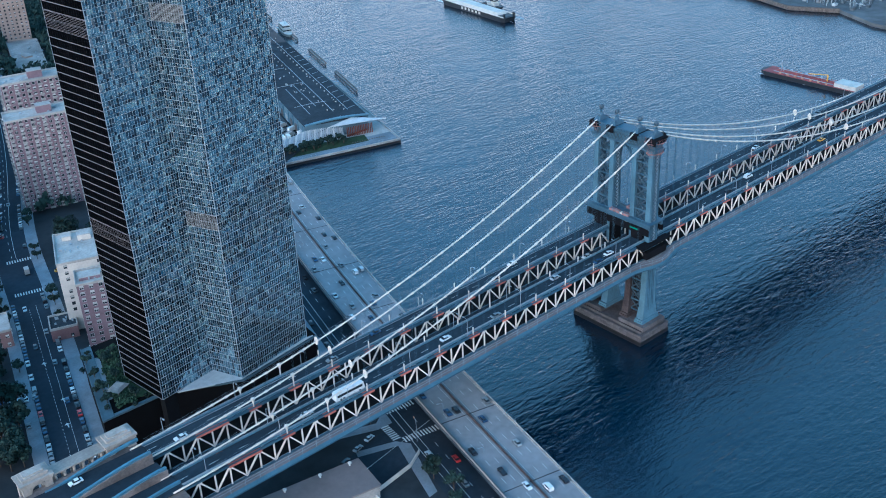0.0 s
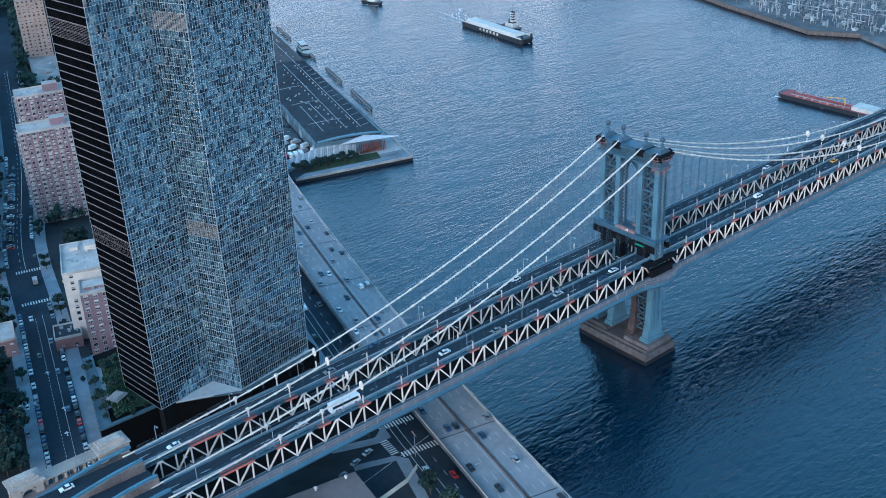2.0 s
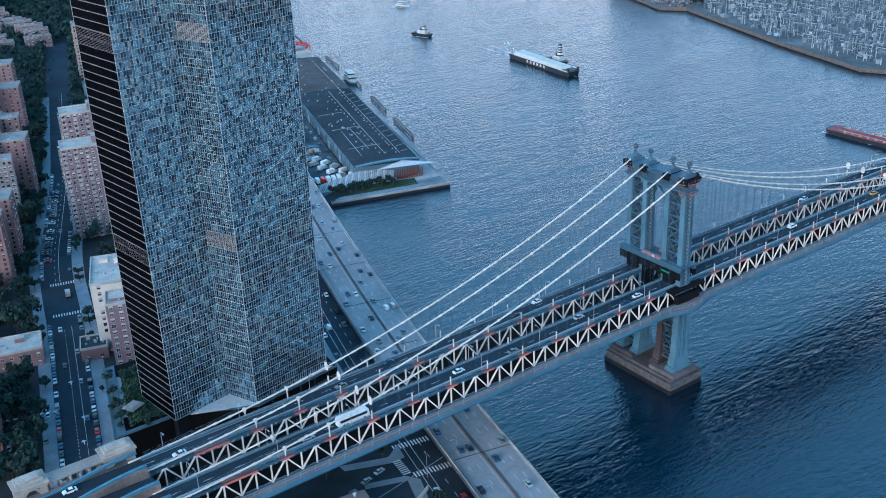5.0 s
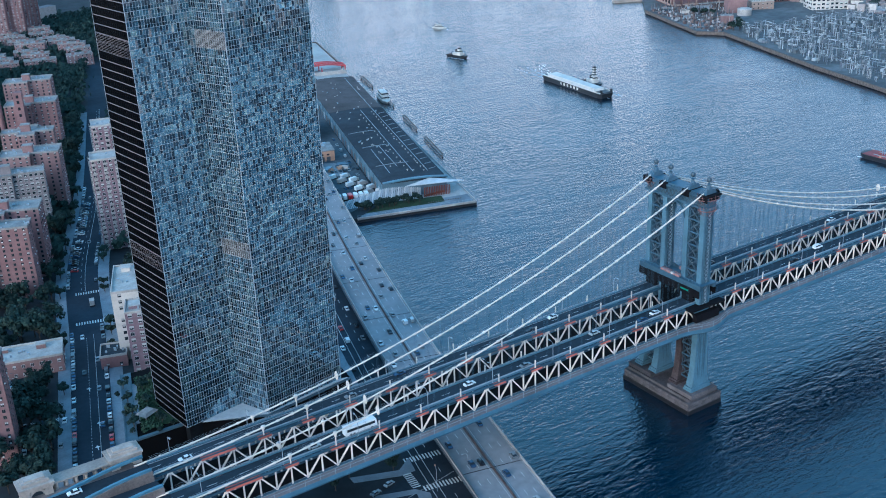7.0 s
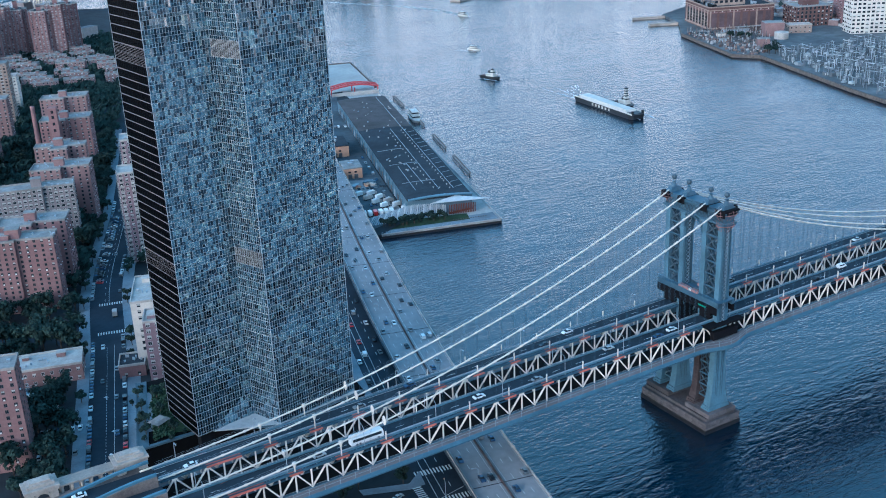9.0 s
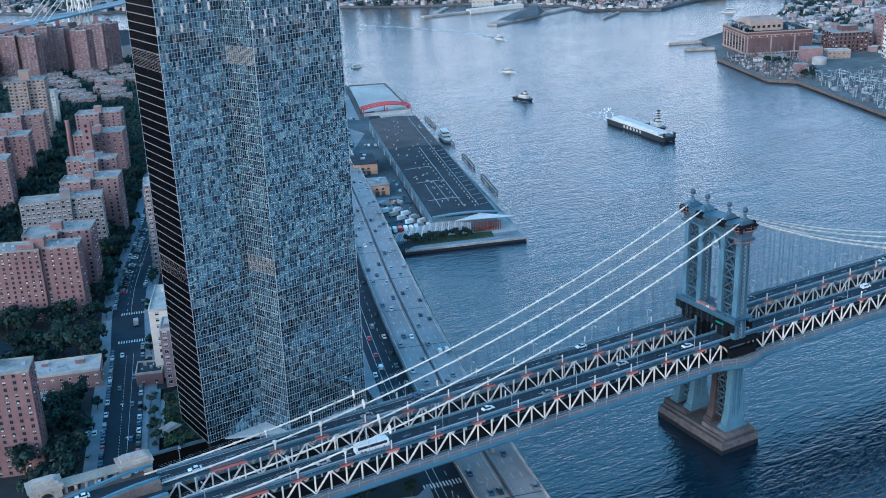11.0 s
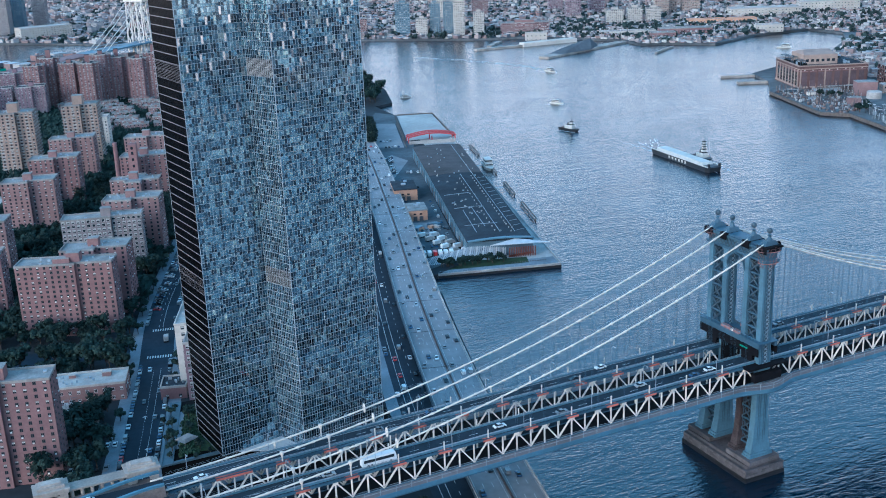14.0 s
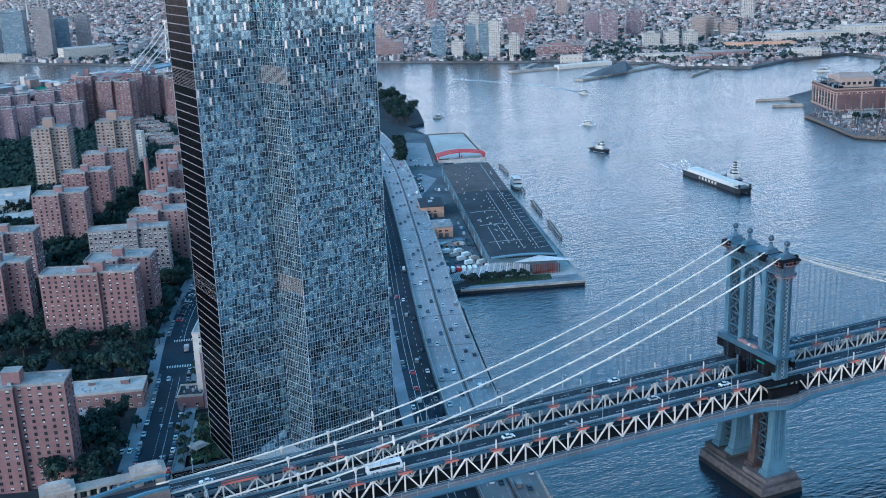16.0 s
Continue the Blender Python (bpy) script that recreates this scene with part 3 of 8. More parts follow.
# tower
MAT["rust_plate"] = mat("rust-streaked steel plate", (0.06, 0.047, 0.048), 0.8, 0, 0.35, 0.3, stain=0.4)
MAT["lace"] = mat("pale grey-blue lacing paint", (0.25, 0.31, 0.36), 0.55, 0, 0.15, 0.3)
tower = thing("bridge_tower", "blue riveted steel bridge tower with globe finials", "bridge tower")
def column(y):
    g = Geo()
    prof = [(8.5, 5.2, 1.9), (11, 4.6, 1.75), (16, 3.7, 1.5), (24, 3.2, 1.4), (40, 2.9, 1.3), (60, 2.7, 1.2), (90, 2.5, 1.15)]
    low = "rust_plate" if y in LINES[1:2] else "blue_light"
    for rows, key in ((prof[:5], low), (prof[4:], "blue_light")):
        g = Geo().loft([[(-a, y - b, z), (a, y - b, z), (a, y + b, z), (-a, y + b, z)] for z, a, b in rows])
        part("column", g, key, tower, "rust-streaked lower column" if key == "rust_plate" else "")
    for z, a, b in ((8.6, 5.7, 2.3), (9.6, 5.4, 2.1), (56, 3.0, 1.6), (88.5, 2.9, 1.6)):
        part("column_collar", Geo().box(-a, y - b, z - 0.5, a, y + b, z + 0.5), low if z < 20 else "blue_light", tower)
    g = Geo()
    for s in (-1, 1):
        for k in (-0.45, 0.45):
            for z0, z1 in ((12, 40), (48, 88)):
                g.box(s * 1.3 + k - 0.09 + 0, y - 1.62, z0, s * 1.3 + k + 0.09, y - 1.2, z1)
    part("column_rib", g, "blue", tower)
    g = Geo()
    z = 46.0
    while z < 87:
        g.beam((-1.0, y - 1.38, z), (1.0, y - 1.38, z + 1.7), 0.3, 0.16, up=(0, 1, 0))
        g.beam((1.0, y - 1.38, z), (-1.0, y - 1.38, z + 1.7), 0.3, 0.16, up=(0, 1, 0))
        z += 1.7
    part("lacing", g, "lace", tower, "pale crossed lacing bars")
    # Flat dark plate, toned as the shade inside a laced recess.
    part("lacing_recess", Geo().box(-0.98, y - 1.31, 46.2, 0.98, y - 1.0, 87.3), "blue_dark", tower, "dark plate giving recess shade behind the lacing bars")
for y in LINES:
    column(y)
def lattice(y0, y1, z0, z1, step, x):
    z = z0
    while z < z1 - 0.1:
        h = min(step, z1 - z)
        part("diagonal_brace", Geo().beam((x, y0, z), (x, y1, z + h), 0.35, 0.55), "blue_dark", tower)
        part("diagonal_brace", Geo().beam((x + 0.02, y1, z), (x + 0.02, y0, z + h), 0.35, 0.55), "blue_dark", tower)
        part("strut", Geo().beam((x, y0, z), (x, y1, z), 0.4, 0.7), "blue", tower)
        z += h
for x in (-2.3, 2.3):
    for s in (-1, 1):
        lattice(s * 7.2, s * 13.5, 56, 88, 5.4, x)
        lattice(s * 7.2, s * 13.5, 12, 38, 5.2, x)
    lattice(-5.2, 5.2, 57, 58, 1.2, x)
# head of the tower: cornice, arch, saddles
g = Geo()
g.box(-3.2, -17.2, 88.6, 3.2, 17.2, 89.6)
g.box(-2.6, -16.4, 89.6, 2.6, 16.4, 93.2)
g.box(-3.6, -17.6, 93.2, 3.6, 17.6, 94.2)
g.box(-3.0, -16.8, 94.2, 3.0, 16.8, 94.9)
part("cornice", g, "blue", tower)
for x in (-2.5, 2.5):
    g = Geo()
    for k in range(12):
        a, b = math.pi * k / 12, math.pi * (k + 1) / 12
        g.beam((x, 5.0 * math.cos(a), 82.5 + 5.6 * math.sin(a)), (x, 5.0 * math.cos(b), 82.5 + 5.6 * math.sin(b)), 0.5, 0.9, up=(1, 0, 0))
    for s in (-1, 1):
        for k in range(4):
            g.beam((x, s * (1.2 + k), 88.4), (x, s * (2.4 + 0.75 * k), 86.5 - 0.9 * k), 0.2, 0.25)
    part("arch", g, "blue", tower)
g = Geo()
for x in (-2.75, 2.75):
    for k in range(16):
        y = -16 + 2 * k
        g.beam((x, y, 89.8), (x, y + 2, 93), 0.12, 0.3)
        g.beam((x, y + 2, 89.8), (x, y, 93), 0.12, 0.3)
part("cornice_lattice", g, "blue_dark", tower)
for y in LINES:
    g = Geo()
    g.loft([[(-3.1, y - 1.5, 94.9), (3.1, y - 1.5, 94.9), (3.1, y + 1.5, 94.9), (-3.1, y + 1.5, 94.9)], [(-2.0, y - 1.1, 96.6), (2.0, y - 1.1, 96.6), (2.0, y + 1.1, 96.6), (-2.0, y + 1.1, 96.6)]])
    g.turned([(1.3, 0), (1.1, 0.8), (0.7, 1.4), (0.55, 2.0), (0.8, 2.4), (0.35, 2.7)], 0, y, 96.3, 10)
    part("saddle_housing", g, "blue", tower)
    g = Geo().turned([(0.12, -1.15), (0.65, -0.95), (1.05, -0.4), (1.1, 0.1), (0.9, 0.7), (0.5, 1.05), (0.1, 1.2)], 0, y, 100.4, 12)
    part("finial_globe", g, "blue_dark", tower, smooth=True)
# repair scaffold and netting
for y0, y1 in ((-18.0, -13.4), (-8.2, -4.4), (4.4, 8.2), (13.4, 17.6)):
    part("netting", Geo().box(-3.9, y0, 94.3, 3.9, y1, 94.95), "net", tower, "black scaffold netting")
    part("netting", Geo().box(-4.2, y0, 92.3, -3.95, y1, 94.9), "net", tower, "black scaffold netting")
MAT["scaffold_red"] = mat("red primer scaffold", (0.3, 0.16, 0.15), 0.8, 0, 0.25, 0.5)
def scaffold_ring(z, rx, ry, skirt, cy=-14.63):
    """A working deck round a column head on splayed poles, with a hand rail and a net skirt of uneven height."""
    g = Geo()
    n = 16
    ring = [(rx * math.cos(2 * math.pi * k / n), cy + ry * math.sin(2 * math.pi * k / n)) for k in range(n)]
    for k in range(n):
        (ax, ay), (bx, by) = ring[k], ring[(k + 1) % n]
        g.beam((ax, ay, z), (bx, by, z), 0.7, 0.16)
        g.beam((ax, ay, z + 1.1), (bx, by, z + 1.1), 0.07, 0.07)
        g.beam((ax, ay, z), (ax, ay, z + 1.9), 0.08, 0.08)
        g.beam((ax, ay, z), (ax * 0.62, cy + (ay - cy) * 0.55, z - 2.6), 0.09, 0.09)
    part("scaffold", g, "scaffold_red", tower, "red pole scaffold deck round the column head")
    if skirt:
        r = random.Random(int(z))
        g = Geo()
        tops = [z + skirt * r.uniform(0.55, 1.1) for _ in range(n)]
        for k in range(n):
            (ax, ay), (bx, by) = ring[k], ring[(k + 1) % n]
            for s in (1.0, 0.985):
                q = [(ax * s, cy + (ay - cy) * s, z + 0.1), (bx * s, cy + (by - cy) * s, z + 0.1), (bx * s, cy + (by - cy) * s, tops[(k + 1) % n]), (ax * s, cy + (ay - cy) * s, tops[k])]
                g.add(q if s == 1.0 else q[::-1], [(0, 1, 2, 3)])
        part("netting", g, "net", tower, "torn black net skirt")
scaffold_ring(93.0, 4.9, 3.6, 2.6)
scaffold_ring(88.2, 3.9, 2.9, 0.0)
scaffold_ring(93.0, 4.6, 3.3, 1.8, 14.63)
sheets = [(-3.8, -5, 41, 3.8, -4.6, 54), (-3.8, 4.6, 41, 3.8, 5, 54), (-6.5, -18.3, 41.5, 6.5, -16.2, 44.8)]
for y0, y1 in ((-13.4, -7.3), (7.3, 13.4)):
    sheets += [(-4.2, y0, 48.2, -3.9, y1, 54.25), (3.9, y0, 48.2, 4.2, y1, 54.25), (-4.2, y0, 54.3, 4.2, y1, 54.55)]
# First two are added near-black sheets, standing for shade below the portal beam.
sheets += [(-4.75, -17.2, 51.4, -4.6, 17.2, 54.6), (4.6, -17.2, 51.4, 4.75, 17.2, 54.6), (-9.5, 15.4, 44.2, 8.0, 18.6, 44.5), (-9.5, -18.4, 46.9, 9.5, -13.9, 47.6)]
for sheet in sheets:
    part("netting", Geo().box(*sheet), "net", tower, "black netting and shade sheets round the roadway portal")
g = Geo()
g.box(-4.4, -17.4, 54.6, -3.2, 17.4, 56.6)
g.box(3.2, -17.4, 54.6, 4.4, 17.4, 56.6)
g.box(-4.6, -17.8, 56.6, 4.6, 17.8, 56.9)
part("portal_beam", g, "blue", tower)
g = Geo()
for y in np.arange(-17, 17.1, 2):
    g.box(-4.6, y - 0.05, 56.9, -4.5, y + 0.05, 58.2)
g.box(-4.62, -17.4, 58.1, -4.5, 17.4, 58.25)
part("portal_railing", g, "blue_light", tower)
for x, y, w, d, h, key in ((-3.9, -4.0, 0.6, 1.6, 1.2, "scaffold_red"), (-3.7, -1.6, 0.7, 2.2, 0.7, "cable"), (-3.9, 1.2, 0.6, 1.8, 1.3, "scaffold_red"), (-3.6, 3.9, 0.8, 1.3, 0.9, "scaffold_red"), (2.6, -2.5, 1.0, 3.0, 1.1, "scaffold_red")):
    part("stored_crate", Geo().box(x - w, y - d, 56.9, x + w, y + d, 56.9 + h), key, tower, "repair material stacked on the portal")
part("sign_board", Geo().box(-5.0, -11.4, 52.9, -4.8, -7.2, 53.5), "sign", tower, "green road sign board")

# masonry pier
pier = thing("tower_pier", "brown granite bridge pier standing in the river", "bridge pier")
g = Geo()
g.prism([(-9.75, -19.75), (9.75, -19.75), (9.75, 19.75), (-9.75, 19.75)], -3, 1.9)
part("footing", g, "wet_granite", pier, "dark wet granite footing")
g = Geo()
g.prism([(-9.4, -19.4), (9.4, -19.4), (9.4, 19.4), (-9.4, 19.4)], 1.0, 5.2)
g.prism([(-8.2, -18.4), (8.2, -18.4), (8.2, 18.4), (-8.2, 18.4)], 5.2, 6.4)
part("core", g, "granite", pier)
for s in (-1, 1):
    g = Geo()
    g.prism([(-7.4, s * 12.0 - 7.0), (7.4, s * 12.0 - 7.0), (7.4, s * 12.0 + 7.0), (-7.4, s * 12.0 + 7.0)], 6.4, 8.2)
    part("plinth", g, "granite", pier)
block = Geo().box(-0.94, -0.1, 0.02, 0.94, 0.12, 0.8).mesh("granite_block", "granite")
cap = Geo().box(-0.94, -0.2, 0.02, 0.94, 0.12, 0.75).mesh("granite_block", "granite")
for row in range(5):
    z = 1.1 + 0.82 * row
    sh = 0.48 if row % 2 else -0.0
    for k in range(10):
        x = -8.5 + 1.9 * k + sh * (1 if k < 9 else -1) * 0.9
        part("granite_block", cap if row == 4 else block, "granite", pier, at=spot(x, -19.45, z))
    for k in range(20):
        y = -18.4 + 1.92 * k + sh * (1 if k < 19 else -1) * 0.9
        part("granite_block", cap if row == 4 else block, "granite", pier, at=spot(-9.45, y, z, -math.pi / 2))

# anchorage with its colonnade
MAT["dark_stone"] = mat("brown weathered stone", (0.2, 0.16, 0.145), 0.9, 0, 0.25, 0.25, bump=0.3, stain=0.35)
anch = thing("anchorage", "weathered stone anchorage below the bridge roadways", "anchorage", kind="structure")
g = Geo()
g.box(-300, -18.5, GROUND - 1, -223.4, -5.9, 44.2)
g.box(-300, 5.9, GROUND - 1, -223.4, 18.5, 44.2)
g.box(-300, -5.9, GROUND - 1, -223.4, 5.9, 43.3)
g.box(-300, -22, GROUND - 1, -223.2, -18.5, 38)
part("body", g, "dark_stone", anch)
for s in (-1, 1):
    g = Geo()
    a, b = sorted((s * 14.4, s * 6.4))
    g.box(-330, a, 44.2, -223.2, b, 44.75)
    part("roadway", g, "bridge_road", anch)
g = Geo()
g.box(-300, -4.2, 43.3, -223.2, 4.2, 43.9)
part("roadway", g, "bridge_road", anch)
# stone wedge and blue curved beams where the cables dive in
for s in (-1, 1):
    g = Geo()
    rise = lambda x: 44.0 + 3.5 * math.sin(0.5 * math.pi * max(0.0, (x + 254) / 30)) ** 1.3
    g.loft([[(x, s * 4.2, 43.4), (x, s * 6.3, 43.4), (x, s * 6.3, rise(x)), (x, s * 4.2, rise(x))][::s] for x in (-254, -248, -242, -236, -230, -224)])
    part("cable_chamber", g, "dark_stone", anch, "brown weathered stone wedge below a cable")
    for y in (5.3, 14.3):
        g = Geo()
        q = [(x, s * y, rise(x) + 0.35) for x in np.linspace(-256, -224, 14)]
        for a, b in zip(q, q[1:]):
            g.beam(a, b, 0.9, 0.9)
        part("curved_girder", g, "fascia_blue", anch, "light blue curved steel girder")
for s in (1,):
    col = thing("colonnade", "pale stone colonnade with end pavilions beside the roadway", "colonnade")
    y0, y1 = s * 17.0, s * 23.0
    a, b = min(y0, y1), max(y0, y1)
    for xa, xb in ((-233.5, -223.6), (-261.5, -252.0)):
        g = Geo()
        g.box(xa, a, 38, xb, b, 40.6)
        for px0, py0 in ((xa, a), (xb - 2.4, a), (xa, b - 1.8), (xb - 2.4, b - 1.8)):
            g.box(px0, py0, 40.6, px0 + 2.4, py0 + 1.8, 47.0)
        g.box(xa - 0.3, a - 0.3, 47.0, xb + 0.3, b + 0.3, 48.2)
        g.box(xa - 0.7, a - 0.7, 48.2, xb + 0.7, b + 0.7, 48.8)
        g.box(xa + 0.6, a + 0.6, 48.8, xb - 0.6, b - 0.6, 49.8)
        g.box(xa + 1.6, a + 1.4, 49.8, xb - 1.6, b - 1.4, 50.4)
        cx = (xa + xb) / 2
        for k in range(10):
            t0, t1 = math.pi * k / 10, math.pi * (k + 1) / 10
            g.beam((cx + 2.5 * math.cos(t0), a + 0.4, 44.4 + 2.5 * math.sin(t0)), (cx + 2.5 * math.cos(t1), a + 0.4, 44.4 + 2.5 * math.sin(t1)), 0.8, 0.6, up=(0, 1, 0))
        part("pavilion", g, "stone", col)
    g = Geo()
    g.box(-252, a + 1, 38, -233.5, b - 1, 40.4)
    part("plinth", g, "stone", col)
    g = Geo()
    g.box(-252, a + 0.8, 46.5, -233.5, b - 0.8, 46.9)
    g.box(-252, a + 0.4, 46.9, -233.5, b - 0.4, 47.3)
    part("entablature", g, "stone", col)
    pillar = Geo().turned([(0.75, 0), (0.7, 0.3), (0.58, 0.4), (0.5, 4.6), (0.62, 4.8), (0.75, 5.2)], n=12).mesh("pillar", "stone")
    for k in range(6):
        for y in (a + 1.6, b - 1.6):
            part("pillar", pillar, "stone", col, at=Matrix.Translation((-250.6 + 3.1 * k, y, 40.4)) @ Matrix.Diagonal((1, 1, 6.1 / 5.2, 1)))

# ---- glass high-rise ----
FA, FE, FB, FC, FF, FG, FD = (-192.5, 66.0), (-168.0, 70.3), (-162.3, 57.0), (-126.6, 63.9), (-124.0, 92.0), (-160.0, 101.0), (-196.0, 91.4)
FLOOR, BASE_Z, TOP_Z = 3.12, 20.5, 20.5 + 3.12 * 73
FOOT = [FA, FE, FB, FC, FF, FG, FD]
MAT["slab_edge"] = mat("aluminium band", (0.4, 0.42, 0.44), 0.45, 0.2, 0.1, 0.3)
MAT["mullion"] = mat("aluminium mullion", (0.32, 0.35, 0.38), 0.45, 0.2, 0.1, 0.3)
GLASS = [(0.371, 0.569, 0.665), (0.477, 0.668, 0.722), (0.088, 0.136, 0.179), (0.292, 0.47, 0.569), (0.557, 0.74, 0.722), (0.098, 0.151, 0.198), (0.251, 0.421, 0.52), (0.135, 0.22, 0.287), (0.063, 0.099, 0.126), (0.213, 0.347, 0.448), (0.104, 0.16, 0.207), (0.331, 0.52, 0.617), (0.072, 0.106, 0.141), (0.185, 0.31, 0.399), (0.411, 0.594, 0.677), (0.122, 0.198, 0.256), (0.265, 0.421, 0.508)]
MAT["pane"] = pane_mat("coated glass", GLASS, 0.01, 0.86)
MAT["pane_each"] = palette("coated glass pane", GLASS, 0.01, "object", 0.86)
MAT["spandrel"] = pane_mat("spandrel glass", [(0.26, 0.42, 0.5), (0.36, 0.52, 0.59), (0.14, 0.25, 0.32), (0.04, 0.065, 0.09), (0.42, 0.57, 0.63), (0.22, 0.36, 0.44), (0.08, 0.14, 0.19)], 0.02, 0.86)
# West side only: the same glass, with its shade painted into the colour.
MAT["dark_pane"] = mat("glass with painted shade", (0.002, 0.002, 0.0025), 0.25, 0, 0.3, 0.2, island=0.4)
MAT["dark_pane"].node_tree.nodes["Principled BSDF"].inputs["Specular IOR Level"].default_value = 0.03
MAT["vent_glass"] = mat("mirrored vent glass", (0.5, 0.53, 0.55), 0.04, 0.85, 0.05, 0.5)
# West floor bands: slab edges toned down for the shaded side.
MAT["shade_band"] = mat("band with painted shade", (0.15, 0.135, 0.14), 0.6, 0.0, 0.1, 0.5)
MAT["louvre"] = mat("louvre", (0.5, 0.5, 0.5), 0.5, 0.2, 0.1, 0.5)
high = thing("glass_tower", "blue mirrored glass apartment high-rise with folded facade", "high-rise")
# Core and facade backs painted near-black, as unlit interior behind the panes.
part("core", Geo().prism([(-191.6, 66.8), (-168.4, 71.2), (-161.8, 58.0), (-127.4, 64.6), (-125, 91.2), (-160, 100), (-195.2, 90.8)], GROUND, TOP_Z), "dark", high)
rnd = random.Random(5)
nodes_f = [(FA, FE, 23), (FE, FB, 14), (FB, FC, 34), (FC, FF, 19), (FF, FG, 25), (FG, FD, 25), (FD, FA, 17)]
MECH = (21, 22, 46, 47)
loose = []
for (ax, ay), (bx, by), cols in nodes_f:
    L = math.hypot(bx - ax, by - ay)
    ux, uy = (bx - ax) / L, (by - ay) / L
    nx, ny = uy, -ux
    w = L / cols
    west = (ax, ay) == FD
    face_name = "facade"
    panes, sills, fins, slabs = Geo(), Geo(), Geo(), Geo()
    def at(u, d, z):
        return (ax + ux * u + nx * d, ay + uy * u + ny * d, z)
    for f in range(73):
        z = BASE_Z + f * FLOOR
        if west and f in MECH:
            for k in range(5):
                zz = z + 0.3 + k * 0.56
                slabs.add([at(0, 0.02, zz), at(L, 0.02, zz), at(L, 0.12, zz + 0.22), at(0, 0.12, zz + 0.22)], [(0, 1, 2, 3)])
        elif west:
            slabs.add([at(0, 0.17, z - 0.2), at(L, 0.17, z - 0.2), at(L, 0.17, z + 0.12), at(0, 0.17, z + 0.12)], [(0, 1, 2, 3)])
        slabs.add([at(0, 0, z - 0.06), at(L, 0, z - 0.06), at(L, 0.16, z - 0.06), at(0, 0.16, z - 0.06), at(0, 0, z + 0.06), at(L, 0, z + 0.06), at(L, 0.16, z + 0.06), at(0, 0.16, z + 0.06)],
                  [(0, 1, 2, 3), (7, 6, 5, 4), (3, 2, 6, 7), (0, 3, 7, 4), (2, 1, 5, 6)])
        if not west:
            slabs.add([at(0, 0.09, z + 1.17), at(L, 0.09, z + 1.17), at(L, 0.09, z + 1.25), at(0, 0.09, z + 1.25)], [(0, 1, 2, 3)])
        if f in MECH and (ax, ay) == FE:
            for k in range(7):
                zz = z + 0.25 + k * 0.4
                slabs.add([at(0, 0.02, zz), at(L, 0.02, zz), at(L, 0.14, zz + 0.2), at(0, 0.14, zz + 0.2)], [(0, 1, 2, 3)], 1)
            continue
        for c in range(cols):
            u0, u1 = c * w + 0.05, (c + 1) * w - 0.05
            t0, t1 = rnd.gauss(0, 0.0008), rnd.gauss(0, 0.002) + 0.003 * math.sin(c * 0.43 + f * 0.21 + ax) * math.sin(f * 0.37 - c * 0.19)
            lo, hi = z + (0.12 if west else 1.28), z + FLOOR - 0.1
            q = [at(u0, 0.03 + t0, lo), at(u1, 0.03 - t0, lo), at(u1, 0.03 - t0 + t1, hi), at(u0, 0.03 + t0 + t1, hi)]
            if (ax, ay) == FB and 27 <= f < 34:
                loose.append(q)
            else:
                panes.add(q, [(0, 1, 2, 3)])
            if not west:
                sills.add([at(u0, 0.03, z + 0.12), at(u1, 0.03, z + 0.12), at(u1, 0.03 + t1, z + 1.16), at(u0, 0.03 + t1, z + 1.16)], [(0, 1, 2, 3)])
    for c in range(cols + 1):
        if west and c % 4:
            continue
        u, hw2 = c * w, (0.05 if c % 6 == 0 else 0.025) if 0 < c < cols else 0.12
        fins.add([at(u - hw2, 0.0, BASE_Z), at(u + hw2, 0, BASE_Z), at(u + hw2, 0.14, BASE_Z), at(u - hw2, 0.14, BASE_Z), at(u - hw2, 0, TOP_Z), at(u + hw2, 0, TOP_Z), at(u + hw2, 0.14, TOP_Z), at(u - hw2, 0.14, TOP_Z)],
                 [(0, 1, 5, 4), (1, 2, 6, 5), (2, 3, 7, 6), (3, 0, 4, 7)])
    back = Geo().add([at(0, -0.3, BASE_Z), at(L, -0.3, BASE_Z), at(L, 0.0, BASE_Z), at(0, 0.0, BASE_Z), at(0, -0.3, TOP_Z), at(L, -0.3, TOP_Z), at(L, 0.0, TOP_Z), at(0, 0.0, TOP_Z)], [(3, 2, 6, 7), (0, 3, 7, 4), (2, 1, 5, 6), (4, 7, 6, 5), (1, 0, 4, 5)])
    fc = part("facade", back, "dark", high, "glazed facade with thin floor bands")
    part("floor_band", slabs, ["shade_band" if west else "slab_edge", "louvre"], fc, kind="stuff")
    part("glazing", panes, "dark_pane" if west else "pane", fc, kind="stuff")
    if not west:
        part("spandrel", sills, "spandrel", fc, kind="stuff")
        part("mullion", fins, "mullion", fc, kind="stuff")
    if (ax, ay) == FB:
        for q in loose:
            part("pane", Geo().add(q, [(0, 1, 2, 3)]), "pane_each", fc)
